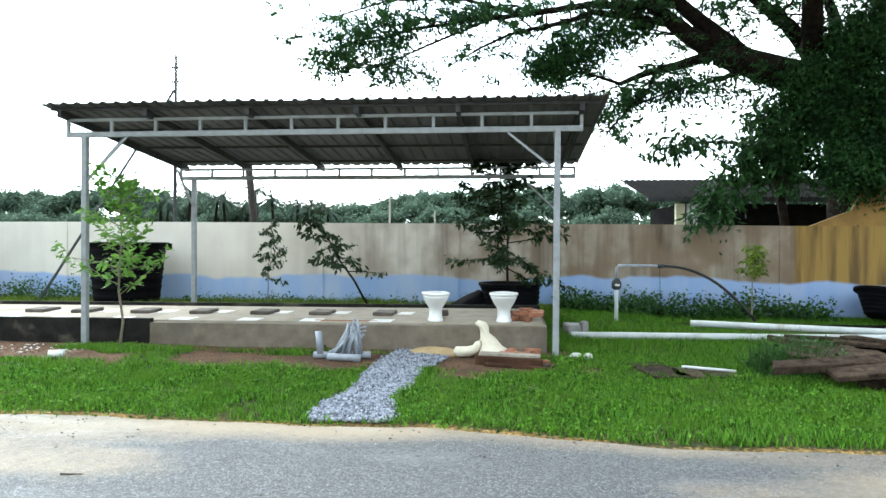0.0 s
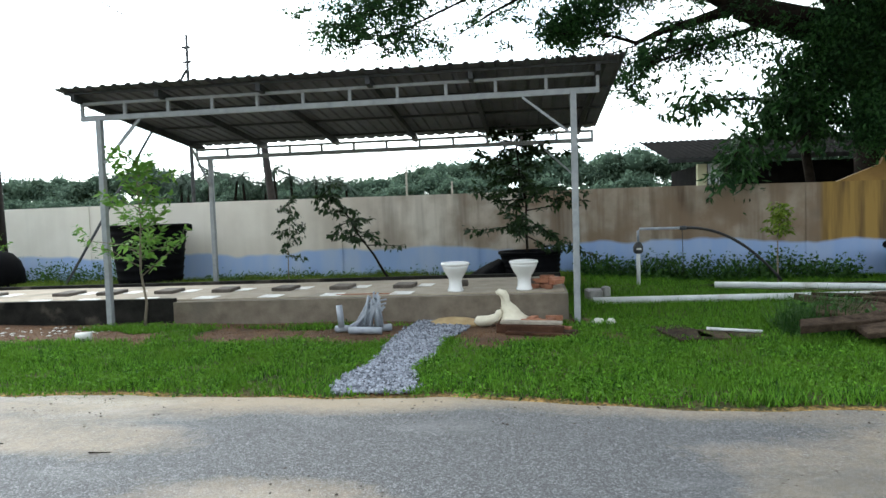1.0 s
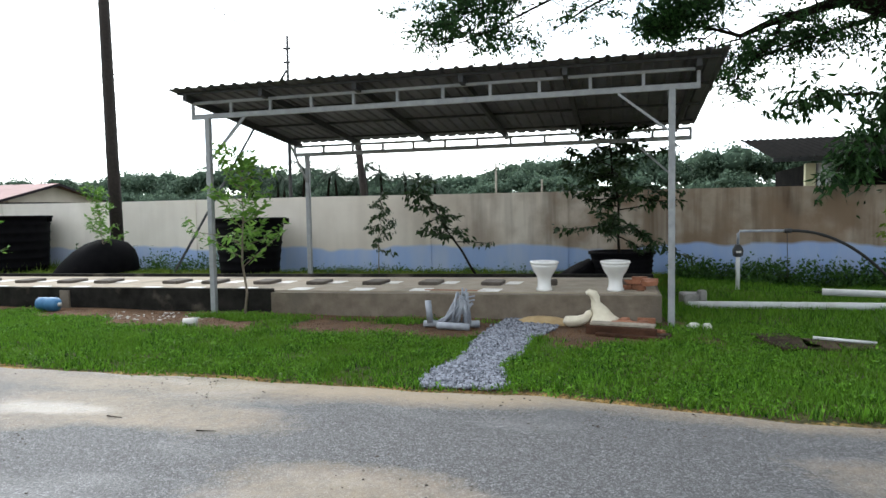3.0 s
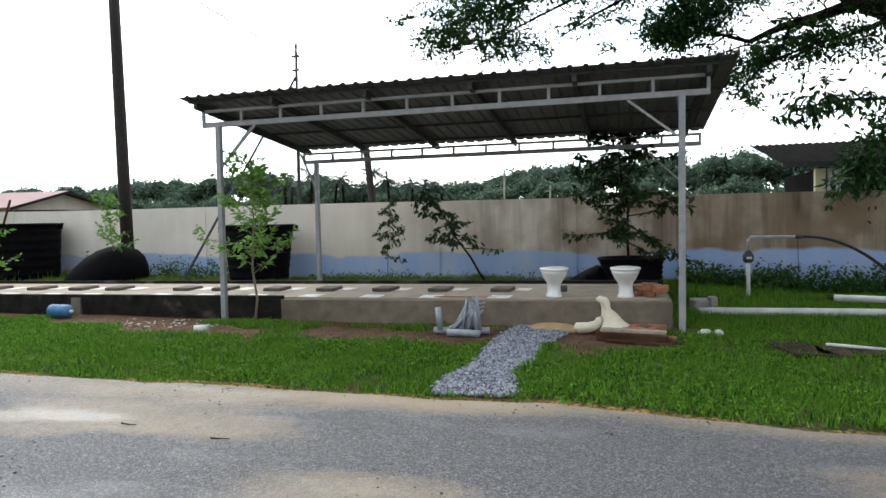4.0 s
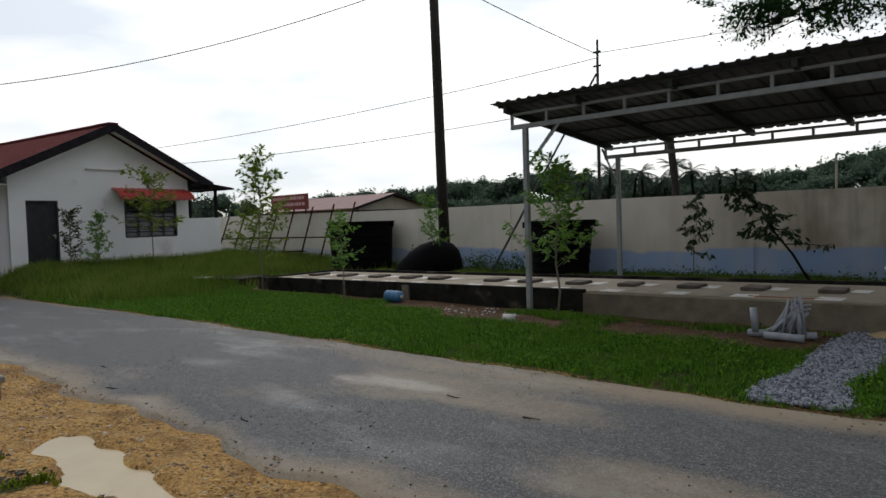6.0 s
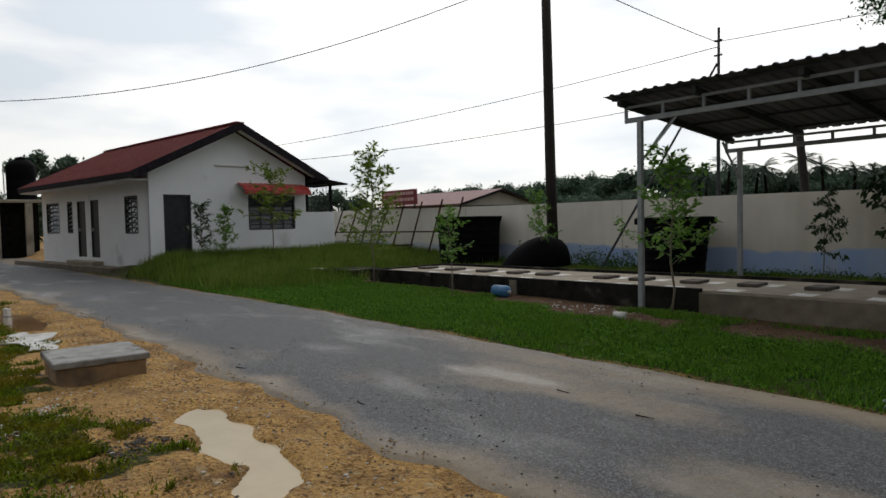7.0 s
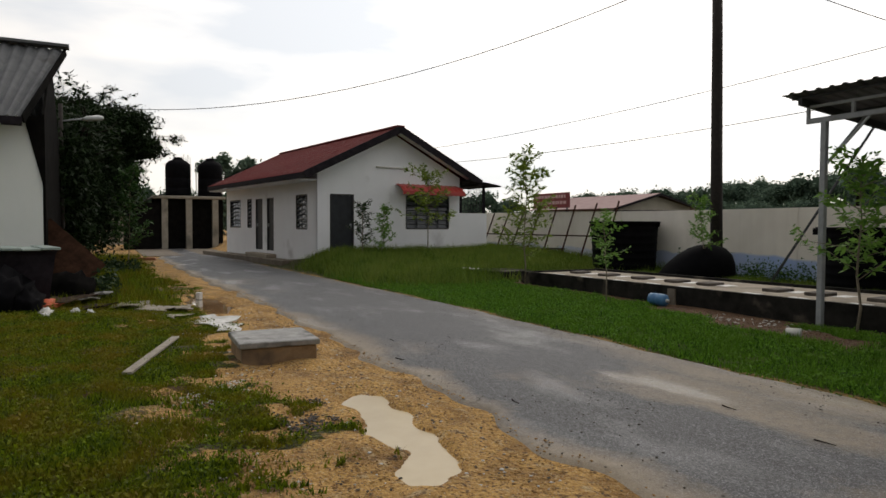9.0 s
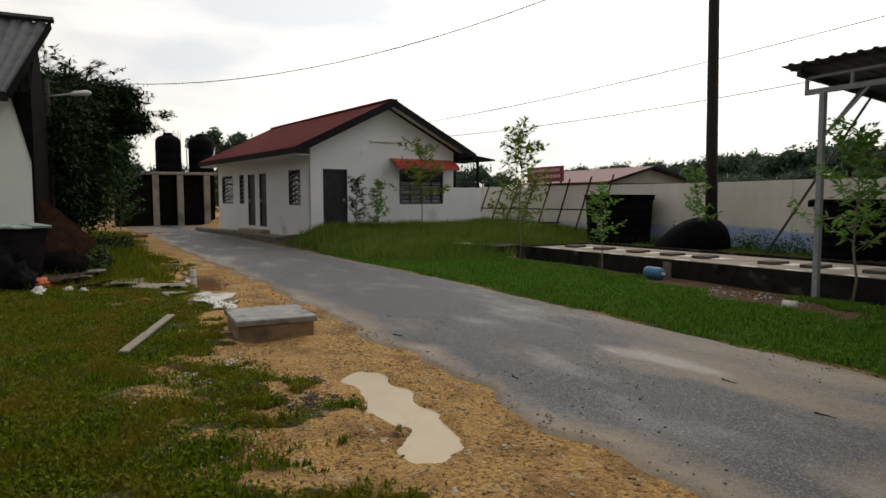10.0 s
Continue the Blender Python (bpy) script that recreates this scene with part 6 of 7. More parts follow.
def build_bricks_and_boards():
    rng = random.Random(12)
    for i in range(16):
        brick(6.15 + rng.uniform(-0.22, 0.28), -0.4 + rng.uniform(-0.22, 0.25), 0.0 if i < 10 else 0.066, rng.uniform(0, 180), rng.uniform(-6, 6) if i >= 10 else 0)
    for i in range(14):
        x = 6.2 + rng.uniform(-0.2, 0.2)
        brick(x, 1.0 + rng.uniform(-0.3, 0.35), plat_z(x) + (0.0 if i < 9 else 0.066), rng.uniform(0, 180), rng.uniform(-8, 8) if i >= 9 else 0)
    for i, (x, y, z, L, rz, w, mat) in enumerate(((5.98, -0.72, 0.0, 0.82, -14, 0.1, M_RUST), (6.0, -0.62, 0.1, 0.75, -10, 0.14, M_PLANK), (6.08, -0.86, 0.0, 0.8, -16, 0.09, M_RUST), (6.3, -0.7, 0.0, 0.5, -6, 0.12, M_TIMBER))):
        bm = bmesh.new()
        box(bm, -L / 2, L / 2, -w / 2, w / 2, 0, 0.1 if i == 0 else 0.035, 0.005)
        ob = single("board", bm, mat, "short weathered board lying by the bricks", "board", group="short boards")
        ob.matrix_basis = pose(x, y, z + 0.002, 0, 0, rz)
    for x, y, z, a, b, c in ((7.0, 2.1, 0, 0.35, 0.22, 0.2), (7.1, 2.45, 0, 0.3, 0.25, 0.16), (7.2, 2.15, 0.0, 0.13, 0.12, 0.24)):
        bm = bmesh.new()
        box(bm, -a / 2, a / 2, -b / 2, b / 2, 0, c, 0.02)
        ob = single("rubble_block", bm, M_LID, "lump of grey concrete rubble beside the platform", "rubble", group="rubble blocks")
        ob.matrix_basis = pose(x, y, z - 0.01, 0, 0, x * 40)
    for x, y, r in ((6.85, -0.12, 0.09), (7.0, -0.14, 0.07)):
        bm = bmesh.new()
        loft(bm, [(0, 0, 0, r, r * 0.7), (0, 0, 0.04, r * 1.05, r * 0.7), (0.01, 0, 0.08, r * 0.5, r * 0.3)], 10)
        ob = single("plastic_bag", bm, M_WHITE, "crumpled white plastic bag in the grass", "litter", smooth=True)
        ob.matrix_basis = pose(x, y, 0)


build_bricks_and_boards()


def build_black_heap():
    t = thing("cut_tub", "cut-down black plastic tub behind the platform", "tub", 6.0, 3.75, 0.12)
    bm = bmesh.new()
    lathe(bm, tank_profile(0.52, 0.56, 0.62, 0.04), 32)
    part("shell", bm, M_BLACK, t, smooth=True)
    bm = bmesh.new()
    loft(bm, [(5.15, 3.55, 0.1, 0.52, 0.36), (5.16, 3.55, 0.24, 0.42, 0.3), (5.26, 3.58, 0.4, 0.28, 0.22), (5.38, 3.6, 0.52, 0.16, 0.12), (5.46, 3.6, 0.58, 0.05, 0.05)], 15)
    bmesh.ops.subdivide_edges(bm, edges=bm.edges, cuts=2, use_grid_fill=True)
    for v in bm.verts:
        v.co += Vector((0.6, 1, 0.7)) * 0.1 * noise.noise(v.co * 8.0)
    single("tarpaulin", bm, M_BLACK, "heaped black plastic sheet behind the platform", "tarpaulin")
    # toppled tub by the pole
    bm = bmesh.new()
    lathe(bm, [(0, 1.02), (0.25, 1.0), (0.5, 0.9), (0.72, 0.7), (0.86, 0.45), (0.94, 0.2), (0.98, -0.1), (0.94, -0.1), (0.8, 0.4), (0.4, 0.85), (0, 0.95)], 36)
    for v in bm.verts:
        v.co.x += 0.36 * v.co.z - (0.45 * (1 - v.co.z) if v.co.x < 0 else 0) * abs(min(v.co.x, 0))
        v.co.x *= 0.76
        v.co.z *= 0.86
    ob = single("toppled_tub", bm, M_BLACK, "toppled black plastic tub half sunk in grass", "tub", smooth=True)
    ob.matrix_basis = pose(-5.75, 4.0, 0.14)
    # tub at the east end
    bm = bmesh.new()
    lathe(bm, tank_profile(0.7, 0.95, 0.5, 0.05), 32)
    ob = single("tilted_tub", bm, M_BLACK, "tilted black plastic tub at the wall's east end", "tub", smooth=True)
    ob.matrix_basis = pose(13.4, 4.3, 0.02, -6, 14, 0)


build_black_heap()


def build_meter():
    t = thing("water_meter", "grey standpipe with round water meter and black hose", "water meter", 7.92, 3.45, 0)
    bm = bmesh.new()
    tube(bm, [(0, 0, -0.05), (0, 0, 0.72)], 0.035, 10)
    part("standpipe", bm, M_PVC, t, smooth=True)
    bm = bmesh.new()
    tube(bm, [(0, 0, 0.84), (0, 0, 1.06), (0.03, 0, 1.1), (0.78, 0, 1.1)], 0.024, 10)
    part("upper_pipe", bm, M_GREY_PIPE, t, smooth=True)
    bm = bmesh.new()
    loft(bm, [(0, 0, 0.66, 0.05, 0.05), (0, 0, 0.69, 0.085, 0.08), (0, 0, 0.78, 0.09, 0.085), (0, 0, 0.84, 0.06, 0.06), (0, 0, 0.87, 0.04, 0.04)], 16)
    m = part("meter_body", bm, M_STEEL_DARK, t, "dark round meter body", smooth=True)
    bm = bmesh.new()
    box(bm, -0.04, 0.04, -0.095, -0.085, 0.73, 0.765)
    part("dial", bm, M_WHITE, m, "white dial")
    bm = bmesh.new()
    tube(bm, [(0.72, 0, 1.1), (0.83, 0, 1.1)], 0.04, 10)
    part("joint", bm, M_STEEL_DARK, t, smooth=True)
    bm = bmesh.new()
    pts = [(0.8 + 1.75 * f, 0.35 * f, 1.1 + 0.02 * f - 1.02 * f ** 2.1) for f in [i / 14 for i in range(15)]]
    tube(bm, pts, 0.026, 8)
    part("hose", bm, M_WIRE, t, "drooping black hose", smooth=True)
    bm = bmesh.new()
    tube(bm, [(0.76, 0, 1.08), (0.78, 0.01, 0.3)], 0.006, 5)
    part("cord", bm, M_WIRE, t)


build_meter()


def build_pipes_and_timber():
    for a, b, r in (((6.95, 1.6, 0.07), (13.6, 2.0, 0.1), 0.055), ((9.08, 2.9, 0.14), (14.2, 1.75, 0.14), 0.055)):
        bm = bmesh.new()
        tube(bm, [a, Vector(a).lerp(Vector(b), 0.5) + Vector((0, 0, -0.01)), b], r, 14)
        single("water_pipe", bm, M_PVC, "long pale grey plastic water pipe lying in the yard", "pipe", group="long pipes", smooth=True)
    rng = random.Random(6)
    for i in range(5):
        bm = bmesh.new()
        box(bm, -1.0, 1.0, -0.18, 0.18, 0, 0.03, 0.005)
        ob = single("black_board", bm, M_DARK_ROOM, "black scorched board under the pipes", "board", group="black boards")
        ob.matrix_basis = pose(9.6 + 0.75 * i, 3.7 - 0.05 * i, 0.01 + 0.02 * (i % 2), 0, rng.uniform(-1, 1), rng.uniform(-12, 12))
    for layer, n in ((0, 12), (1, 11), (2, 8)):
        for i in range(n):
            L, w, h = rng.uniform(0.8, 1.9), rng.uniform(0.14, 0.34), rng.uniform(0.04, 0.09)
            bm = bmesh.new()
            box(bm, -L / 2, L / 2, -w / 2, w / 2, 0, h, 0.008)
            for v in bm.verts:
                v.co.x += 0.08 * math.sin(v.co.y * 23 + i)
                v.co.y += 0.04 * math.sin(v.co.x * 5 + i * 2)
            ob = single("old_plank", bm, M_TIMBER, "old dark plank in a tumbled timber pile", "plank", group="timber pile")
            y = -1.9 + (i + 0.5) / n * 2.4
            ob.matrix_basis = pose(10.35 + 0.3 * y + rng.uniform(-0.3, 1.1), y, 0.01 + layer * 0.11, rng.uniform(-18, 18), rng.uniform(-9, 9), rng.uniform(-48, 5))
    for i, (x, y, w, d, rz) in enumerate(((7.72, -0.92, 0.42, 0.85, 12), (8.02, -1.03, 0.32, 0.5, -6), (8.38, -1.0, 0.34, 0.5, 5))):
        bm = bmesh.new()
        box(bm, -w / 2, w / 2, -d / 2, d / 2, 0, 0.035, 0.006)
        ob = single("sunken_board", bm, M_TIMBER, "weathered wooden board sunk in the grass", "board", group="sunken boards")
        ob.matrix_basis = pose(x, y, 0.012, 0, 0, rz)
    bm = bmesh.new()
    tube(bm, [(8.0, -0.85, 0.07), (8.55, -1.05, 0.065)], 0.018, 8)
    single("short_pipe", bm, M_PVC, "short white pipe on a wooden board", "pipe", smooth=True)


build_pipes_and_timber()


def build_small_litter():
    t = thing("paint_tin", "dented white paint tin lying on its side", "tin", 0.3, -1.02, 0.056)
    bm = bmesh.new()
    tube(bm, [(-0.075, -0.03, 0), (0.075, 0.03, 0)], 0.056, 18)
    part("can", bm, M_WHITE, t, smooth=True)
    bm = bmesh.new()
    tube(bm, [(0.075, 0.03, 0), (0.086, 0.034, 0)], 0.06, 18)
    part("rim", bm, M_PVC, t, smooth=True)
    t = thing("jerrycan", "blue plastic jerrycan lying against the platform", "jerrycan", -2.98, -0.12, 0.11)
    bm = bmesh.new()
    tube(bm, [(-0.2, 0, -0.005), (-0.18, 0, 0), (-0.07, 0, 0), (-0.06, 0, 0), (0.02, 0, 0), (0.15, 0, 0.0), (0.19, 0, 0)], [0.08, 0.11, 0.115, 0.105, 0.115, 0.11, 0.06], 18)
    part("body", bm, M_BLUE, t, smooth=True)
    bm = bmesh.new()
    tube(bm, [(0.19, 0, 0), (0.23, 0, 0.0)], 0.03, 12)
    part("cap", bm, M_WHITE, t, smooth=True)
    # manhole slab in the long grass
    t = thing("manhole_slab", "low mossy concrete slab with a white lid piece in grass", "slab", -9.7, 0.35, float(land(-9.7, 0.35)) + 0.08, 28)
    bm = bmesh.new()
    box(bm, -0.95, 0.95, -0.62, 0.62, -0.2, 0.1, 0.02)
    part("slab", bm, M_CONC_DARK, t)
    bm = bmesh.new()
    box(bm, -0.8, -0.2, -0.5, -0.2, 0.1, 0.13, 0.01)
    part("lid_piece", bm, M_WHITE_PATCH, t, "broken white lid piece")
    # scraps round the platform's foot
    rnd = np.random.RandomState(23)
    def scatter(name, n, area, s0, s1, mat, label, cond=None):
        x, y = rnd.uniform(area[0], area[1], n), rnd.uniform(area[2], area[3], n)
        if cond is not None:
            k = cond(x, y)
            x, y = x[k], y[k]
        n = len(x)
        s = rnd.uniform(s0, s1, n)
        base = np.array([(1, 0, 0), (-1, 0, 0), (0, 1, 0), (0, -1, 0), (0, 0, 0.45), (0, 0, -0.45)])
        a = rnd.uniform(0, 6.28, n)
        B = base[None] * rnd.uniform(0.5, 1.4, (n, 6, 1))
        X = B[..., 0] * np.cos(a)[:, None] - B[..., 1] * np.sin(a)[:, None]
        Y = B[..., 0] * np.sin(a)[:, None] + B[..., 1] * np.cos(a)[:, None]
        on_road = (y > road_edges(x)[0]) * (y < road_edges(x)[1])
        z = land(x, y) + 0.022 * on_road + s * 0.2
        V = np.stack([X * s[:, None] + x[:, None], Y * s[:, None] + y[:, None], B[..., 2] * s[:, None] + z[:, None]], -1)
        f = np.array([(0, 2, 4), (2, 1, 4), (1, 3, 4), (3, 0, 4), (2, 0, 5), (1, 2, 5), (3, 1, 5), (0, 3, 5)])
        tagged(arrays(name, V.reshape(-1, 3), (f[None] + 6 * np.arange(n)[:, None, None]).reshape(-1, 3), mat), label, "litter", kind="stuff")
    scatter("pale_scraps", 70, (-1.6, 0.2, -0.7, 0.1), 0.012, 0.035, M_WHITE, "scattered pale scraps of plaster by the shed post")
    scatter("soil_clods", 1500, (-2.6, 6.8, -1.6, 0.2), 0.006, 0.022, material("dark_soil_clods", (0.07, 0.035, 0.018), (0.17, 0.09, 0.045), 10, 0.95), "loose dark clods on the bare soil", lambda x, y: earthy(x, y) > 0.4)
    scatter("white_scraps", 46, (-12, -1, -3.2, -0.6), 0.012, 0.035, M_WHITE, "few white scraps of litter in the verge")
    scatter("road_grit", 2600, (-8, 9, -6.6, -3.5), 0.004, 0.013, M_COVER, "small dark stones strewn over the lane")
    scatter("shoulder_clods", 12000, (-9, 6, -9.4, -6.5), 0.004, 0.015, material("sandy_clods", (0.2, 0.1, 0.035), (0.5, 0.31, 0.12), 10, 0.95), "loose sandy clods along the lane's shoulder", lambda x, y: (sandy(x, y) > 0.4) & (puddled(x, y) < 0.05))
    scatter("dark_pebbles", 1500, (-5, 5, -9.6, -6.6), 0.006, 0.017, M_COVER, "dark pebbles in worn ground", lambda x, y: puddled(x, y) < 0.05)
    scatter("pale_pebbles", 1500, (-6, 5, -10, -6.8), 0.006, 0.018, M_WHITE, "pale pebbles in worn ground", lambda x, y: puddled(x, y) < 0.05)
    scatter("pale_pebbles", 1100, (-0.7, 0.8, -8.6, -8.0), 0.006, 0.016, M_WHITE, "patch of pale pebbles in worn lawn", lambda x, y: (patchy(x, y, 0.3, 81) > 0.45))
    scatter("dark_gravel", 700, (0.6, 1.5, -8.0, -7.55), 0.006, 0.02, M_COVER, "patch of dark gravel near the puddle", lambda x, y: (patchy(x, y, 0.3, 82) > 0.42) & (puddled(x, y) < 0.05))
    rng = random.Random(31)
    for x, y in ((1.45, -6.2), (2.34, -4.8), (3.2, -4.95), (-0.5, -6.4), (-1.6, -6.0)):
        bm = bmesh.new()
        a = rng.uniform(-0.5, 0.3)
        tube(bm, [(0, 0, 0.04), (0.06 * math.cos(a), 0.06 * math.sin(a), 0.045), (0.14 * math.cos(a + 0.3), 0.14 * math.sin(a + 0.3), 0.04)], [0.006, 0.005, 0.003], 5)
        ob = single("twig", bm, M_BARK, "thin dark fallen twig on the lane", "twig", group="twigs")
        ob.matrix_basis = pose(x, y, 0)
    bm = bmesh.new()
    beam(bm, (0, 0, 0), (0.9, 0.02, 0), 0.02, 0.012)
    ob = single("red_stick", bm, M_BRICK, "thin red painted stick on the platform", "stick")
    ob.matrix_basis = pose(3.2, 0.5, plat_z(3.5) + 0.01)


build_small_litter()


def build_frame():
    t = thing("steel_frame", "rusty steel lattice frame leaning on the boundary wall", "frame")
    rng = random.Random(14)
    for i in range(8):
        x, z = -17.4 + i * 1.055, 0.36 + 0.012 * i
        bm = bmesh.new()
        beam(bm, (x, 4.6, z), (x - 0.12 + rng.uniform(-0.06, 0.06), 5.33, 1.95 + 0.04 * i), 0.04)
        part("upright", bm, M_RUST, t)
    for a, b in (((-17.5, 4.86, 1.1), (-10.1, 4.9, 1.12)), ((-17.3, 4.58, 0.46), (-11.9, 4.6, 0.68)), ((-14.4, 5.2, 2.0), (-10.6, 5.22, 1.96))):
        bm = bmesh.new()
        beam(bm, a, b, 0.045)
        part("rail", bm, M_RUST, t)


build_frame()


def build_sign_and_far_house():
    t = thing("sign_board", "dark red painted sign board with two faded lines", "sign", -23.0, 12.2, -0.12)
    bm = bmesh.new()
    box(bm, -1.6, 1.6, -0.03, 0.03, 2.5, 3.3, 0.01)
    part("panel", bm, M_SIGN, t)
    for x in (-1.3, 1.3):
        bm = bmesh.new()
        beam(bm, (x, 0.06, -0.1), (x, 0.06, 3.2), 0.07)
        part("leg", bm, M_STEEL_DARK, t)
    rng = random.Random(4)
    for z, h in ((3.02, 0.16), (2.7, 0.16)):
        x = -1.4
        while x < 1.3:
            w = rng.uniform(0.08, 0.3)
            bm = bmesh.new()
            box(bm, x, min(x + w, 1.45), -0.036, -0.031, z, z + h)
            part("lettering_bar", bm, M_SIGN_TEXT, t)
            x += w + 0.06
    t = thing("far_house", "low distant house with faded red roof beyond the wall", "house", -26.8, 20.2, 0)
    bm = bmesh.new()
    box(bm, -9.0, 0.0, 0.3, 6.5, 0, 2.75)
    part("wall", bm, M_FAR_WALL, t)
    bm = bmesh.new()
    for q in ([(-0.02, 0.3, 2.75), (-0.02, 6.5, 2.75), (-0.02, 3.4, 3.42)],):
        a = [bm.verts.new(v) for v in q] + [bm.verts.new((v[0] - 0.15, v[1], v[2])) for v in q]
        for f in ((0, 1, 2), (5, 4, 3), (0, 2, 5, 3), (1, 4, 5, 2), (0, 3, 4, 1)):
            bm.faces.new([a[i] for i in f])
    part("gable", bm, M_FAR_WALL, t)
    for s in (0, 1):
        bm = bmesh.new()
        y0 = -0.6 if s == 0 else 7.4
        beam(bm, (-4.4, y0, 2.55), (-4.4, 3.4, 3.6), 9.6, 0.06)
        part("roof_slope", bm, M_FAR_ROOF, t)
    bm = bmesh.new()
    beam(bm, (0.43, -0.6, 2.5), (0.43, 3.4, 3.55), 0.05, 0.14)
    beam(bm, (0.43, 7.4, 2.5), (0.43, 3.4, 3.55), 0.05, 0.14)
    part("barge_board", bm, M_FASCIA, t)
    bm = bmesh.new()
    beam(bm, (1.2, -0.3, 2.35), (4.6, -0.3, 2.3), 2.2, 0.12)
    part("side_roof", bm, M_FASCIA, t, "dark low side roof")


build_sign_and_far_house()


def cable(name, a, b, sag, r, label):
    bm = bmesh.new()
    a, b = Vector(a), Vector(b)
    pts = [a.lerp(b, i / 24) - Vector((0, 0, sag * 4 * (i / 24) * (1 - i / 24))) for i in range(25)]
    tube(bm, pts, r, 5)
    single(name, bm, M_WIRE, label, "cable", smooth=True)


def build_posts_and_wires():
    t = thing("antenna_post", "thin steel service post with a stay behind the wall", "post", -2.05, 6.4, 0)
    bm = bmesh.new()
    tube(bm, [(0, 0, -0.1), (0, 0, 3.6), (0.02, 0, 5.95)], [0.05, 0.045, 0.03], 8)
    part("shaft", bm, M_STEEL_DARK, t, smooth=True)
    bm = bmesh.new()
    tube(bm, [(-0.01, -0.03, 5.1), (-2.05, -2.0, 0.1)], 0.03, 6)
    part("stay", bm, M_STEEL_DARK, t)
    for z in (5.3, 5.65):
        bm = bmesh.new()
        tube(bm, [(-0.1, 0, z), (0.1, 0, z)], 0.025, 6)
        part("insulator", bm, M_STEEL_DARK, t)
    bm = bmesh.new()
    tube(bm, [(0.14, 6.1, -0.1), (0.06, 6.05, 2.0), (-0.1, 6.0, 3.7)], [0.1, 0.09, 0.08], 9)
    single("timber_post", bm, M_POLE, "leaning dark timber post behind the wall", "post", smooth=True)
    for x, h in ((3.27, 2.6), (4.3, 2.2)):
        bm = bmesh.new()
        tube(bm, [(x, 6.0, -0.1), (x, 6.0, h)], 0.022, 8)
        single("fence_post", bm, M_TOWER, "thin grey post rising behind the wall", "post", group="thin posts", smooth=True)
    cable("service_cable", (-2.05, 6.4, 5.5), (-19.97, 2.21, 4.5), 0.22, 0.009, "thin black service cable to the house")
    cable("service_cable", (-2.05, 6.4, 4.38), (-17.6, 2.5, 3.86), 0.2, 0.009, "thin black service cable to the house")
    cable("overhead_cable", (-2.05, 6.4, 5.6), (-2.6, -14.0, 8.6), 0.5, 0.009, "overhead cable crossing the lane")
    cable("overhead_cable", (-2.05, 6.4, 5.62), (13.0, 8.0, 5.7), 0.1, 0.008, "overhead cable crossing behind the shed")
    cable("overhead_cable", (-25.0, -12.0, 6.5), (-5.78, 4.4, 8.0), 1.8, 0.012, "sagging overhead cable from the utility pole")


build_posts_and_wires()


M_CONC_SANDY = material("sand_stained_concrete", (0.2, 0.12, 0.06), (0.34, 0.23, 0.13), 6, 0.9, 0, 0.3, 45, stain=(0.13, 0.09, 0.06), stain_scale=3.0)


def build_chamber():
    t = thing("concrete_chamber", "square concrete inspection chamber with grey lid on the shoulder", "chamber", -1.36, -7.5, 0, -2)
    bm = bmesh.new()
    box(bm, -0.4, 0.4, -0.39, 0.39, -0.08, 0.17, 0.012)
    part("body", bm, M_CONC_SANDY, t)
    bm = bmesh.new()
    box(bm, -0.43, 0.43, -0.42, 0.42, 0.172, 0.235, 0.01)
    part("lid", bm, M_LID, t, "weathered grey lid")
    return t


build_chamber()


def puddle(cx, cy, rx, ry, rz, mat, label):
    """Still water in a hollow of the ground; the bank draws its outline."""
    bm = bmesh.new()
    vs = [bm.verts.new((rx * math.cos(2 * math.pi * k / 32), ry * math.sin(2 * math.pi * k / 32), 0)) for k in range(32)]
    f = bm.faces.new(vs)
    r = bmesh.ops.extrude_face_region(bm, geom=[f])
    for v in r["geom"]:
        if isinstance(v, bmesh.types.BMVert):
            v.co.z -= 0.03
    ob = single("puddle", bm, mat, label, "puddle", "structure")
    ob.matrix_basis = pose(cx, cy, -0.03, 0, 0, rz)


puddle(1.75, -7.33, 1.25, 0.42, -10, M_MUD, "shallow milky brown rain puddle beside the lane")
puddle(-6.8, -7.5, 1.9, 0.45, 4, M_MUD_RED, "brown rain puddle in the sandy shoulder")


def flat_sheet(name, x, y, w, d, rz, mat, label, category, z=0.03, tilt=(0, 0), thick=0.012, group="", ragged=0.35):
    bm = bmesh.new()
    box(bm, -w / 2, w / 2, -d / 2, d / 2, 0, thick)
    bmesh.ops.subdivide_edges(bm, edges=bm.edges, cuts=3, use_grid_fill=True)
    for v in bm.verts:
        v.co.z += 0.045 * noise.noise(Vector((v.co.x * 4 + x, v.co.y * 4 + y, 0)))
        v.co.x += ragged * w * noise.noise(Vector((v.co.y * 5, x, 1)))
        v.co.y += ragged * d * noise.noise(Vector((v.co.x * 5, y, 2)))
    ob = single(name, bm, mat, label, category, group=group)
    ob.matrix_basis = pose(x, y, float(land(x, y)) + z, tilt[0], tilt[1], rz)
    return ob


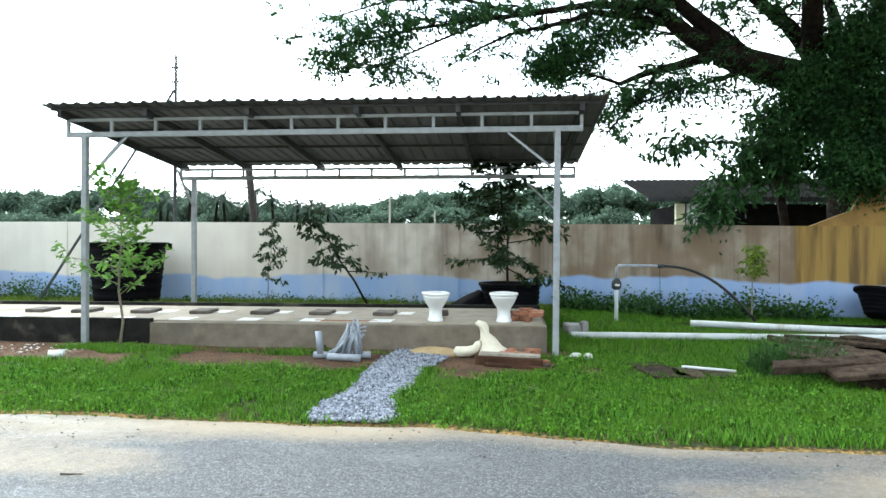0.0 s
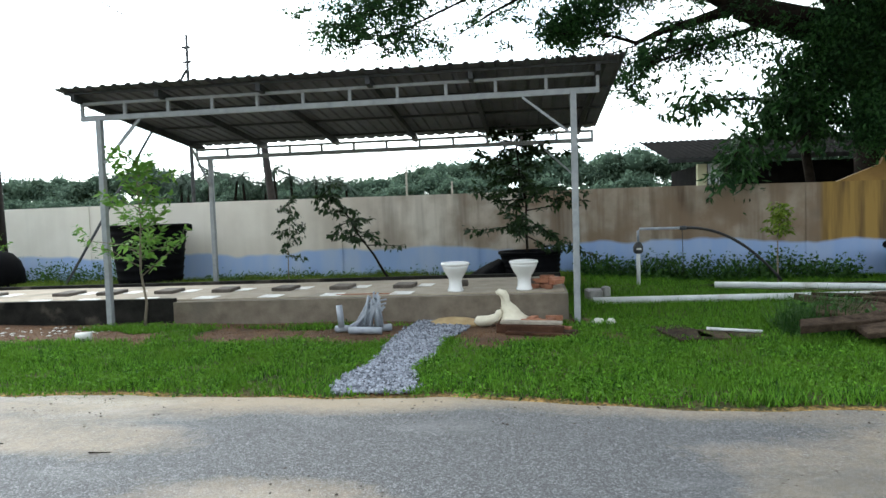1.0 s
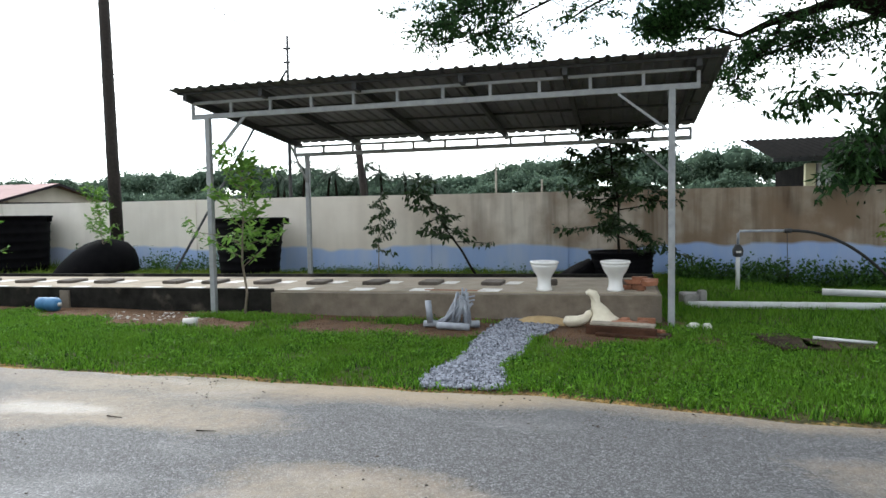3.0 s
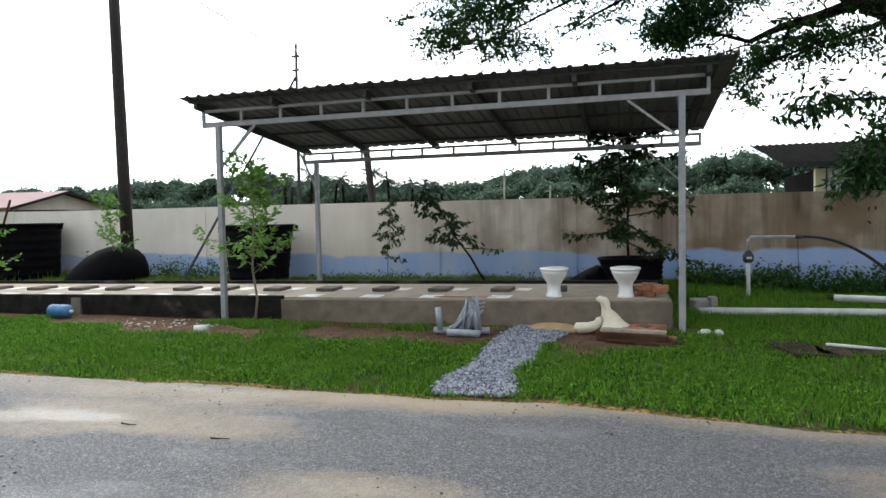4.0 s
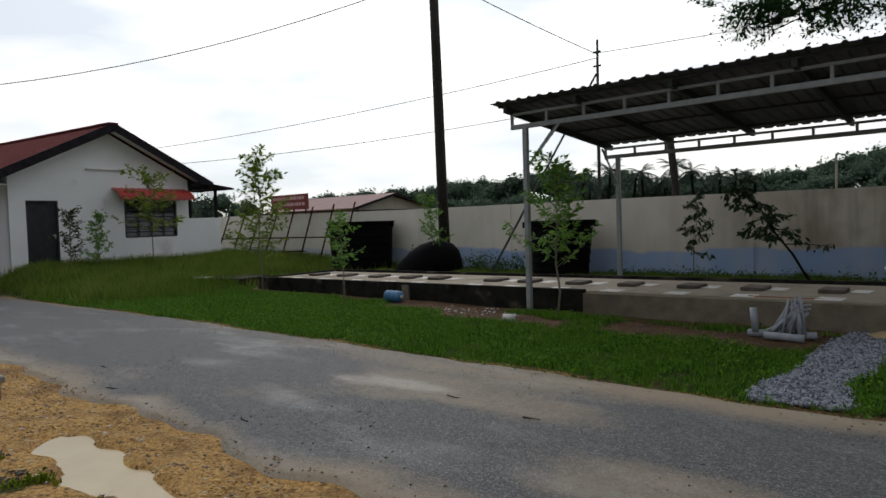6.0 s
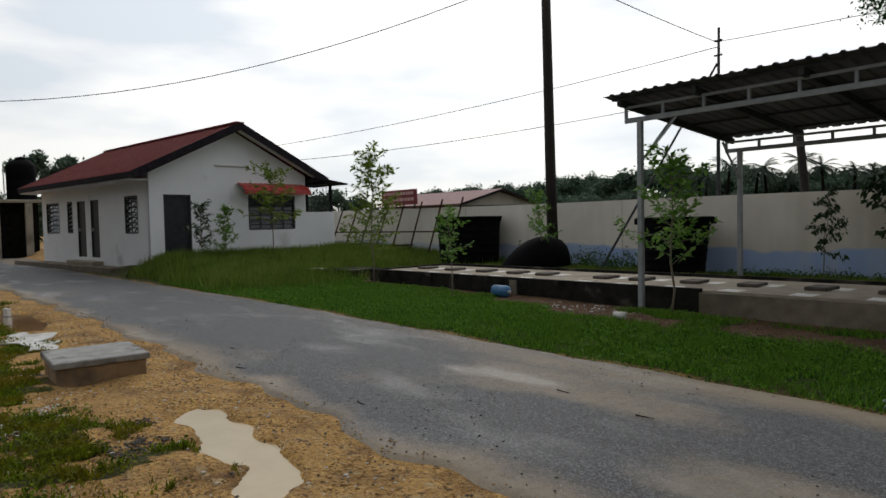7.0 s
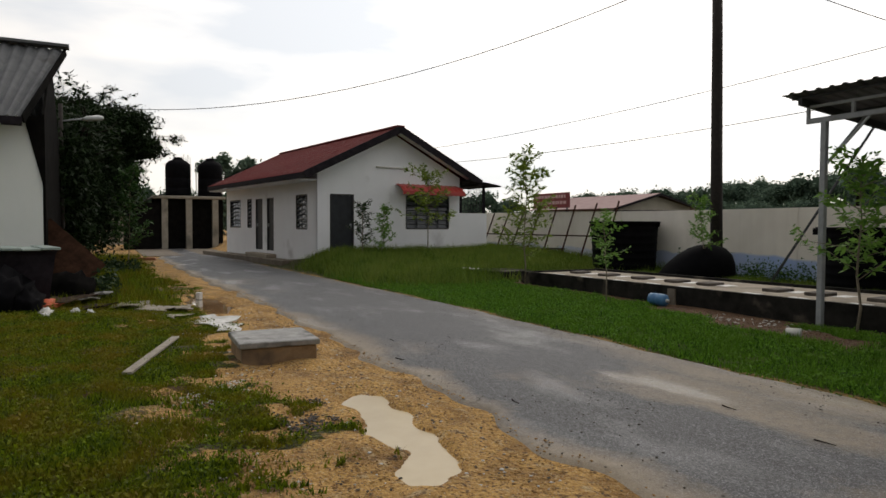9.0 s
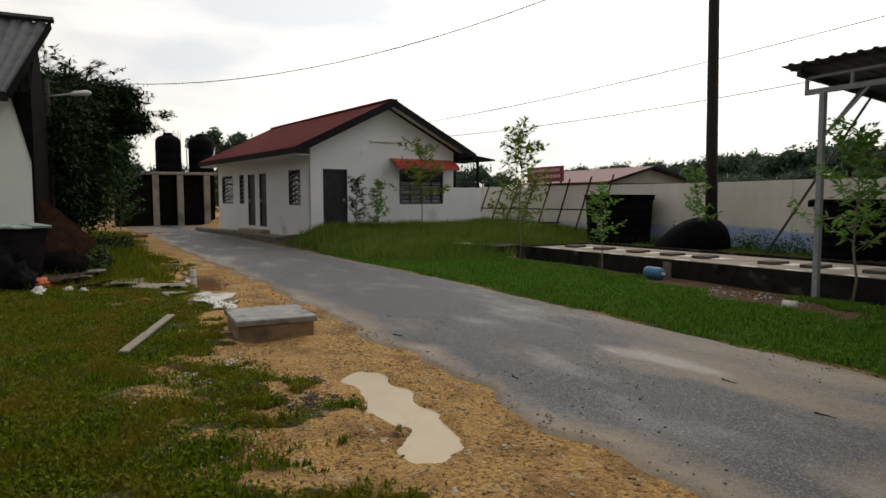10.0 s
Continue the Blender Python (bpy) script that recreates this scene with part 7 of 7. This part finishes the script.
def build_rubbish():
    bm = bmesh.new()
    beam(bm, (-0.84, -8.97, 0.06), (-2.69, -8.38, 0.07), 0.09, 0.025, 0.004)
    single("loose_plank", bm, M_PLANK, "pale weathered plank lying on the lawn", "plank")
    flat_sheet("plaster_sheet", -4.1, -7.8, 0.85, 0.5, 30, M_WHITE, "torn white plastic sheet on the sandy shoulder", "sheet", 0.04, (8, -4))
    flat_sheet("plaster_sheet", -3.5, -7.62, 0.5, 0.3, -10, M_WHITE, "torn white plastic sheet on the sandy shoulder", "sheet", 0.04, (-4, 6))
    for i, (x, y, w, d, rz) in enumerate(((-5.2, -8.2, 1.2, 0.4, 15), (-6.0, -8.5, 1.3, 0.45, 40), (-6.6, -8.75, 1.0, 0.5, -12), (-5.6, -8.0, 0.9, 0.25, -5))):
        flat_sheet("scrap_sheet", x, y, w, d, rz, M_PLANK, "flattened grey scrap sheet on wet ground", "sheet", 0.03 + 0.015 * i, (3, -3), group="scrap sheets")
    for i, (x, y, w, d, rz) in enumerate(((-6.6, -9.4, 0.9, 0.5, 20), (-7.4, -9.5, 1.2, 0.5, -15), (-7.0, -9.9, 0.8, 0.6, 50), (-7.9, -9.2, 1.1, 0.3, 5))):
        flat_sheet("rubbish_board", x, y, w, d, rz, M_LID if i % 2 else M_TIMBER, "dirty discarded board by the bin", "board", 0.05 + 0.03 * i, (6, -5), 0.02, "rubbish boards")
    # big refuse bin
    t = thing("refuse_bin", "large dark green refuse bin with pale grey-green lid", "bin", -7.3, -10.45, 0.03, 12)
    bm = bmesh.new()
    loft(bm, [(0, 0, 0.08, 0.5, 0.4), (0, 0, 0.12, 0.54, 0.43), (0, 0, 0.9, 0.66, 0.52), (0, 0, 0.96, 0.7, 0.56)], 4)
    for v in bm.verts:
        v.co.x, v.co.y = (v.co.x - v.co.y) * 0.9, (v.co.x + v.co.y) * 0.72
    part("body", bm, M_FASCIA, t, "dark green-black body")
    for i in range(4):
        bm = bmesh.new()
        box(bm, -0.68, 0.68, -0.56 + 0.28 * i, -0.3 + 0.28 * i, 0.965 + 0.01 * (i % 2), 1.0 + 0.02 * (i % 2), 0.008)
        part("lid_panel", bm, M_GREEN_LID, t, "pale grey-green lid panel")
    for x in (-0.45, 0.45):
        bm = bmesh.new()
        tube(bm, [(x, -0.34, 0.08), (x, -0.28, 0.08)], 0.08, 12)
        part("wheel", bm, M_BLACK, t)
    # heap of bags and foam
    for name, x, y, z, s, mat, label in (("rubbish_bag", -6.6, -10.0, 0.05, (0.3, 0.2, 0.07), M_RED_CLOTH, "torn red and orange plastic bag"), ("rubbish_bag", -6.5, -10.55, 0.0, (0.55, 0.4, 0.35), M_BLACK, "full black rubbish bag"),
                                         ("rubbish_bag", -6.3, -10.2, 0.0, (0.3, 0.22, 0.2), M_BLACK, "full black rubbish bag"), ("foam_block", -5.9, -9.95, 0.0, (0.36, 0.1, 0.06), M_WHITE, "dirty white foam block"), ("plastic_jug", -5.9, -9.55, 0.0, (0.07, 0.07, 0.06), M_WHITE, "small white plastic jug"),
                                         ("plastic_jug", -5.8, -9.35, 0.0, (0.06, 0.06, 0.05), M_PVC, "small clear plastic jug"), ("rubbish_bag", -7.9, -9.75, 0.0, (0.45, 0.35, 0.3), M_DARK_ROOM, "dark sodden bundle")):
        bm = bmesh.new()
        bmesh.ops.create_icosphere(bm, subdivisions=3, radius=1.0)
        for v in bm.verts:
            n = 1 + 0.55 * noise.noise(v.co * 2.6 + Vector((x * 3, y * 3, 0))) + 0.2 * noise.noise(v.co * 6.0)
            v.co = Vector((v.co.x * s[0] * n, v.co.y * s[1] * n, max(0.0, (v.co.z + 0.6)) * s[2] * n))
        ob = single(name, bm, mat, label + " beside the refuse bin", "rubbish", smooth=True)
        ob.matrix_basis = pose(x, y, float(land(x, y)) + z, 0, 0, 30 * x)
    # rusty sheet leaning on the heap
    bm = bmesh.new()
    box(bm, -0.7, 0.7, -0.01, 0.01, -0.5, 0.5)
    ob = single("rusty_sheet", bm, M_RUST, "dark rusty metal sheet leaning askew by the building", "sheet")
    ob.matrix_basis = pose(-9.3, -9.95, 0.72, -18, 42, 70)
    # upright white block in place of a bright reflection in the brown puddle
    t = thing("reflection_block", "short white block standing in for a bright reflection at the puddle's edge", "marker", -6.5, -7.64, -0.05, 30)
    bm = bmesh.new()
    box(bm, -0.05, 0.05, -0.035, 0.035, 0, 0.28, 0.006)
    part("stub", bm, M_WHITE_PATCH, t)
    bm = bmesh.new()
    box(bm, -0.053, 0.053, -0.038, 0.038, 0.14, 0.16)
    part("band", bm, M_LID, t, "grey band")
    bm = bmesh.new()
    box(bm, -0.6, 0.6, -0.1, 0.1, 0, 0.12, 0.02)
    ob = single("brick_kerb", bm, M_BRICK, "low brown brick kerb beside the lane", "kerb")
    ob.matrix_basis = pose(-22.5, -7.9, 0, 0, 0, 75)


build_rubbish()


def build_west_building():
    t = thing("west_building", "white-walled building with grey corrugated roof and dark gable", "building", -9.0, -10.18, 0)
    bm = bmesh.new()
    box(bm, -6.0, 0, -9.0, 0.0, -0.1, 3.5)
    part("wall", bm, M_BUILDING, t)
    # roof slope facing east, ridge along y
    slope = math.degrees(math.atan2(1.92, 2.7))
    run = math.hypot(1.92, 2.7)
    bm = bmesh.new()
    wave_sheet(bm, 1.02, run, 0.17, 0.028, 0.006, 6)
    me = mesh_of("roof_sheet", bm, M_ASBESTOS)
    # the end sheets run out further at the ridge than at the eave
    bm = bmesh.new()
    wave_sheet(bm, 1.02, run, 0.17, 0.028, 0.006, 6)
    for v in bm.verts:
        v.co.x *= (0.835 + 0.585 * v.co.y / run) / 1.02
    end = mesh_of("roof_sheet", bm, M_ASBESTOS)
    for i in range(9):
        for side in (0, 1):
            ob = new("roof_sheet", end if i == 0 and side == 0 else me)
            ob.parent = t
            y = 0.35 - i * 1.0
            if side == 0:
                ob.matrix_basis = pose(0.5, y - 1.0 - 0.45, 3.4 + 0.006 * (i % 2), 0, 0, 90) @ pose(0, 0, 0, slope, 0, 0)
            else:
                ob.matrix_basis = pose(-4.9, y - 0.45, 3.4 + 0.006 * (i % 2), 0, 0, -90) @ pose(0, 0, 0, slope, 0, 0)
    bm = bmesh.new()
    beam(bm, (0.52, -0.26, 3.36), (-2.2, 0.33, 5.27), 0.03, 0.16)
    part("verge_board", bm, M_DARK_ROOM, t, "dark verge board of the roof")
    bm = bmesh.new()
    beam(bm, (-2.2, 0.4, 5.38), (-2.2, -8.6, 5.38), 0.35, 0.06)
    part("ridge_cap", bm, M_ASBESTOS, t)
    # near-black panel as the gable's shade towards the lane, with the roof's overhang above it
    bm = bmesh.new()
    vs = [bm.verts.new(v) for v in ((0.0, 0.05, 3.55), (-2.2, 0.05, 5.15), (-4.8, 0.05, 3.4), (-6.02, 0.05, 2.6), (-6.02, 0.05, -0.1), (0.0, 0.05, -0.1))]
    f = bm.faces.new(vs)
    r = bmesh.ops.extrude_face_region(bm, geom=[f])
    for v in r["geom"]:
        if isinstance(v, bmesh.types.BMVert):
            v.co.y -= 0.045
    part("gable_shade_panel", bm, M_DARK_ROOM, t, "near-black panel standing in for the shaded gable")
    # dark triangle laid on the white wall as the shade below the eave
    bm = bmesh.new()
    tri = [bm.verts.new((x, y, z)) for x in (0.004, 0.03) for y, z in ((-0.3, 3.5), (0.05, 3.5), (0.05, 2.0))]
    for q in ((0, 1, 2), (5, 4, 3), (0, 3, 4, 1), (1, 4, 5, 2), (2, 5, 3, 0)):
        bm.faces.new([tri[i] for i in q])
    part("eave_shade_panel", bm, M_DARK_ROOM, t, "near-black panel standing in for the shade under the eave")
    for i in range(5):
        f = i / 4
        x = 0.5 - 2.65 * f
        bm = bmesh.new()
        beam(bm, (x, -0.28 + 0.56 * f, 3.28 + 1.9 * f), (x, -0.6, 3.28 + 1.9 * f), 0.06, 0.08)
        part("purlin", bm, M_FASCIA, t)
    bm = bmesh.new()
    beam(bm, (0.53, -0.27, 3.33), (0.53, -8.6, 3.33), 0.03, 0.14)
    part("fascia", bm, M_FASCIA, t)


build_west_building()


def build_lane_lamp():
    t = thing("lane_lamp", "lane lamp on a short pale arm, unlit", "lamp", -14.0, -10.1, 0.35)
    bm = bmesh.new()
    tube(bm, [(0, 0, -0.1), (0, 0, 4.2)], [0.07, 0.05], 8)
    part("pole", bm, M_POLE, t, smooth=True)
    bm = bmesh.new()
    tube(bm, [(0, 0, 3.75), (0.0, 0.55, 3.85)], 0.025, 8)
    part("arm", bm, M_GALV, t, smooth=True)
    bm = bmesh.new()
    tube(bm, [(0, 0.5, 3.84), (0, 0.6, 3.86), (0, 0.9, 3.9), (0, 1.0, 3.91)], [0.03, 0.07, 0.08, 0.03], 10)
    part("head", bm, M_PVC, t, "pale lamp head", smooth=True)


build_lane_lamp()


def build_water_tower():
    t = thing("tank_stand", "stained concrete tank stand with dark bays", "tank stand", -34.0, -4.42, 0.45)
    for y in (-1.67, -0.4, 1.02):
        bm = bmesh.new()
        box(bm, -0.15, 0.15, y - 0.16, y + 0.16, -0.5, 2.4)
        part("column", bm, M_TOWER, t)
    bm = bmesh.new()
    box(bm, -2.2, 0.2, -2.3, 1.6, 2.4, 2.56, 0.02)
    part("slab", bm, M_TOWER, t)
    # solid near-black block: the inner shade of the bays as colour
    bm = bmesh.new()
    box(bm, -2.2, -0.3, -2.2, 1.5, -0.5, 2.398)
    part("bay_shade_block", bm, M_DARK_ROOM, t, "near-black block for the rooms behind the columns, shade painted in")
    for y in (-0.86, 0.9):
        k = thing("roof_tank", "tall black plastic water tank on the tank stand", "water tank", -35.0, -4.42 + y, 3.01, group="roof tanks")
        bm = bmesh.new()
        lathe(bm, [(0, 0), (0.65, 0), (0.69, 0.05), (0.69, 0.45), (0.66, 0.48), (0.69, 0.52), (0.69, 1.0), (0.66, 1.04), (0.69, 1.08), (0.69, 1.75), (0.66, 1.85), (0.5, 2.03), (0.3, 2.09), (0.3, 2.15), (0, 2.17)], 28)
        part("shell", bm, M_BLACK, k, smooth=True)
        bm = bmesh.new()
        lathe(bm, [(0, 2.17), (0.24, 2.17), (0.26, 2.23), (0, 2.27)], 20)
        part("cap", bm, M_BLACK, k)
    bm = bmesh.new()
    tube(bm, [(0.0, 0.02, 2.5), (-0.18, 0.02, 3.4), (-0.18, 0.02, 4.4)], 0.03, 6)
    part("pipe", bm, M_PVC, t)
    for i in range(5):
        bm = bmesh.new()
        tube(bm, [(-2.6, -0.5 + 0.12 * i, 2.4), (-2.6, -0.5 + 0.12 * i, 5.0 + 0.15 * (i % 2))], 0.015, 4)
        part("starter_bar", bm, M_RUST, t)
    s = thing("lean_to_store", "low dark store with sloping grey roof", "shed", -35, -7.2, 0.4)
    bm = bmesh.new()
    box(bm, -2, 1, -0.9, 1.0, -0.5, 2.2)
    part("wall", bm, M_DARK_ROOM, s)
    bm = bmesh.new()
    beam(bm, (-0.5, -1.2, 1.9), (-0.5, 1.05, 2.7), 3.4, 0.06)
    part("roof", bm, M_ASBESTOS, s)
    bm = bmesh.new()
    box(bm, -44, -43.8, -12, -6, 0, 2.0)
    single("wall_west", bm, M_FAR_WALL, "pale yellow wall closing the end of the lane", "wall", "structure")
    bm = bmesh.new()
    box(bm, -33.6, -25.5, -7.6, -3.6, -0.1, 0.03)
    single("yard_slab", bm, M_CONC_TAN, "dusty yard in front of the tank stand", "pavement", "structure")


build_water_tower()


def build_shack():
    t = thing("shack", "dark shack with low metal roof behind the boundary wall", "shack", 11.45, 9.0, 0)
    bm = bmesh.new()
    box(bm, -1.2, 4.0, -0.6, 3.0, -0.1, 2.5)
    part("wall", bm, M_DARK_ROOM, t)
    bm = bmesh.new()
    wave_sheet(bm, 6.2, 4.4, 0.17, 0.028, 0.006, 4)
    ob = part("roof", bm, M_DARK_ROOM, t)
    ob.matrix_basis = pose(-2.1, -1.1, 2.62, 11, 0, 0)
    for x, w, m in ((-1.35, 0.22, M_YELLOW), (-1.08, 0.26, M_PVC)):
        bm = bmesh.new()
        box(bm, x, x + w, -0.8, -0.65, 1.0, 2.5, 0.01)
        part("panel", bm, m, t)
    bm = bmesh.new()
    beam(bm, (-2.1, -1.12, 2.58), (4.1, -1.12, 2.58), 0.05, 0.1)
    part("eave_beam", bm, M_STEEL_DARK, t)
    # ochre wall stub under the rain tree
    bm = bmesh.new()
    vs = [bm.verts.new(v) for v in ((12.1, 5.41, 1.88), (18.0, 5.41, 1.88), (18.0, 5.41, 3.6), (14.2, 5.41, 3.1), (13.2, 5.41, 2.75), (12.9, 5.41, 2.2))]
    f = bm.faces.new(vs)
    r = bmesh.ops.extrude_face_region(bm, geom=[f])
    for v in r["geom"]:
        if isinstance(v, bmesh.types.BMVert):
            v.co.y += 0.12
    single("wall_east", bm, M_OCHRE, "stained ochre masonry at the wall's east end", "wall", "structure")


build_shack()
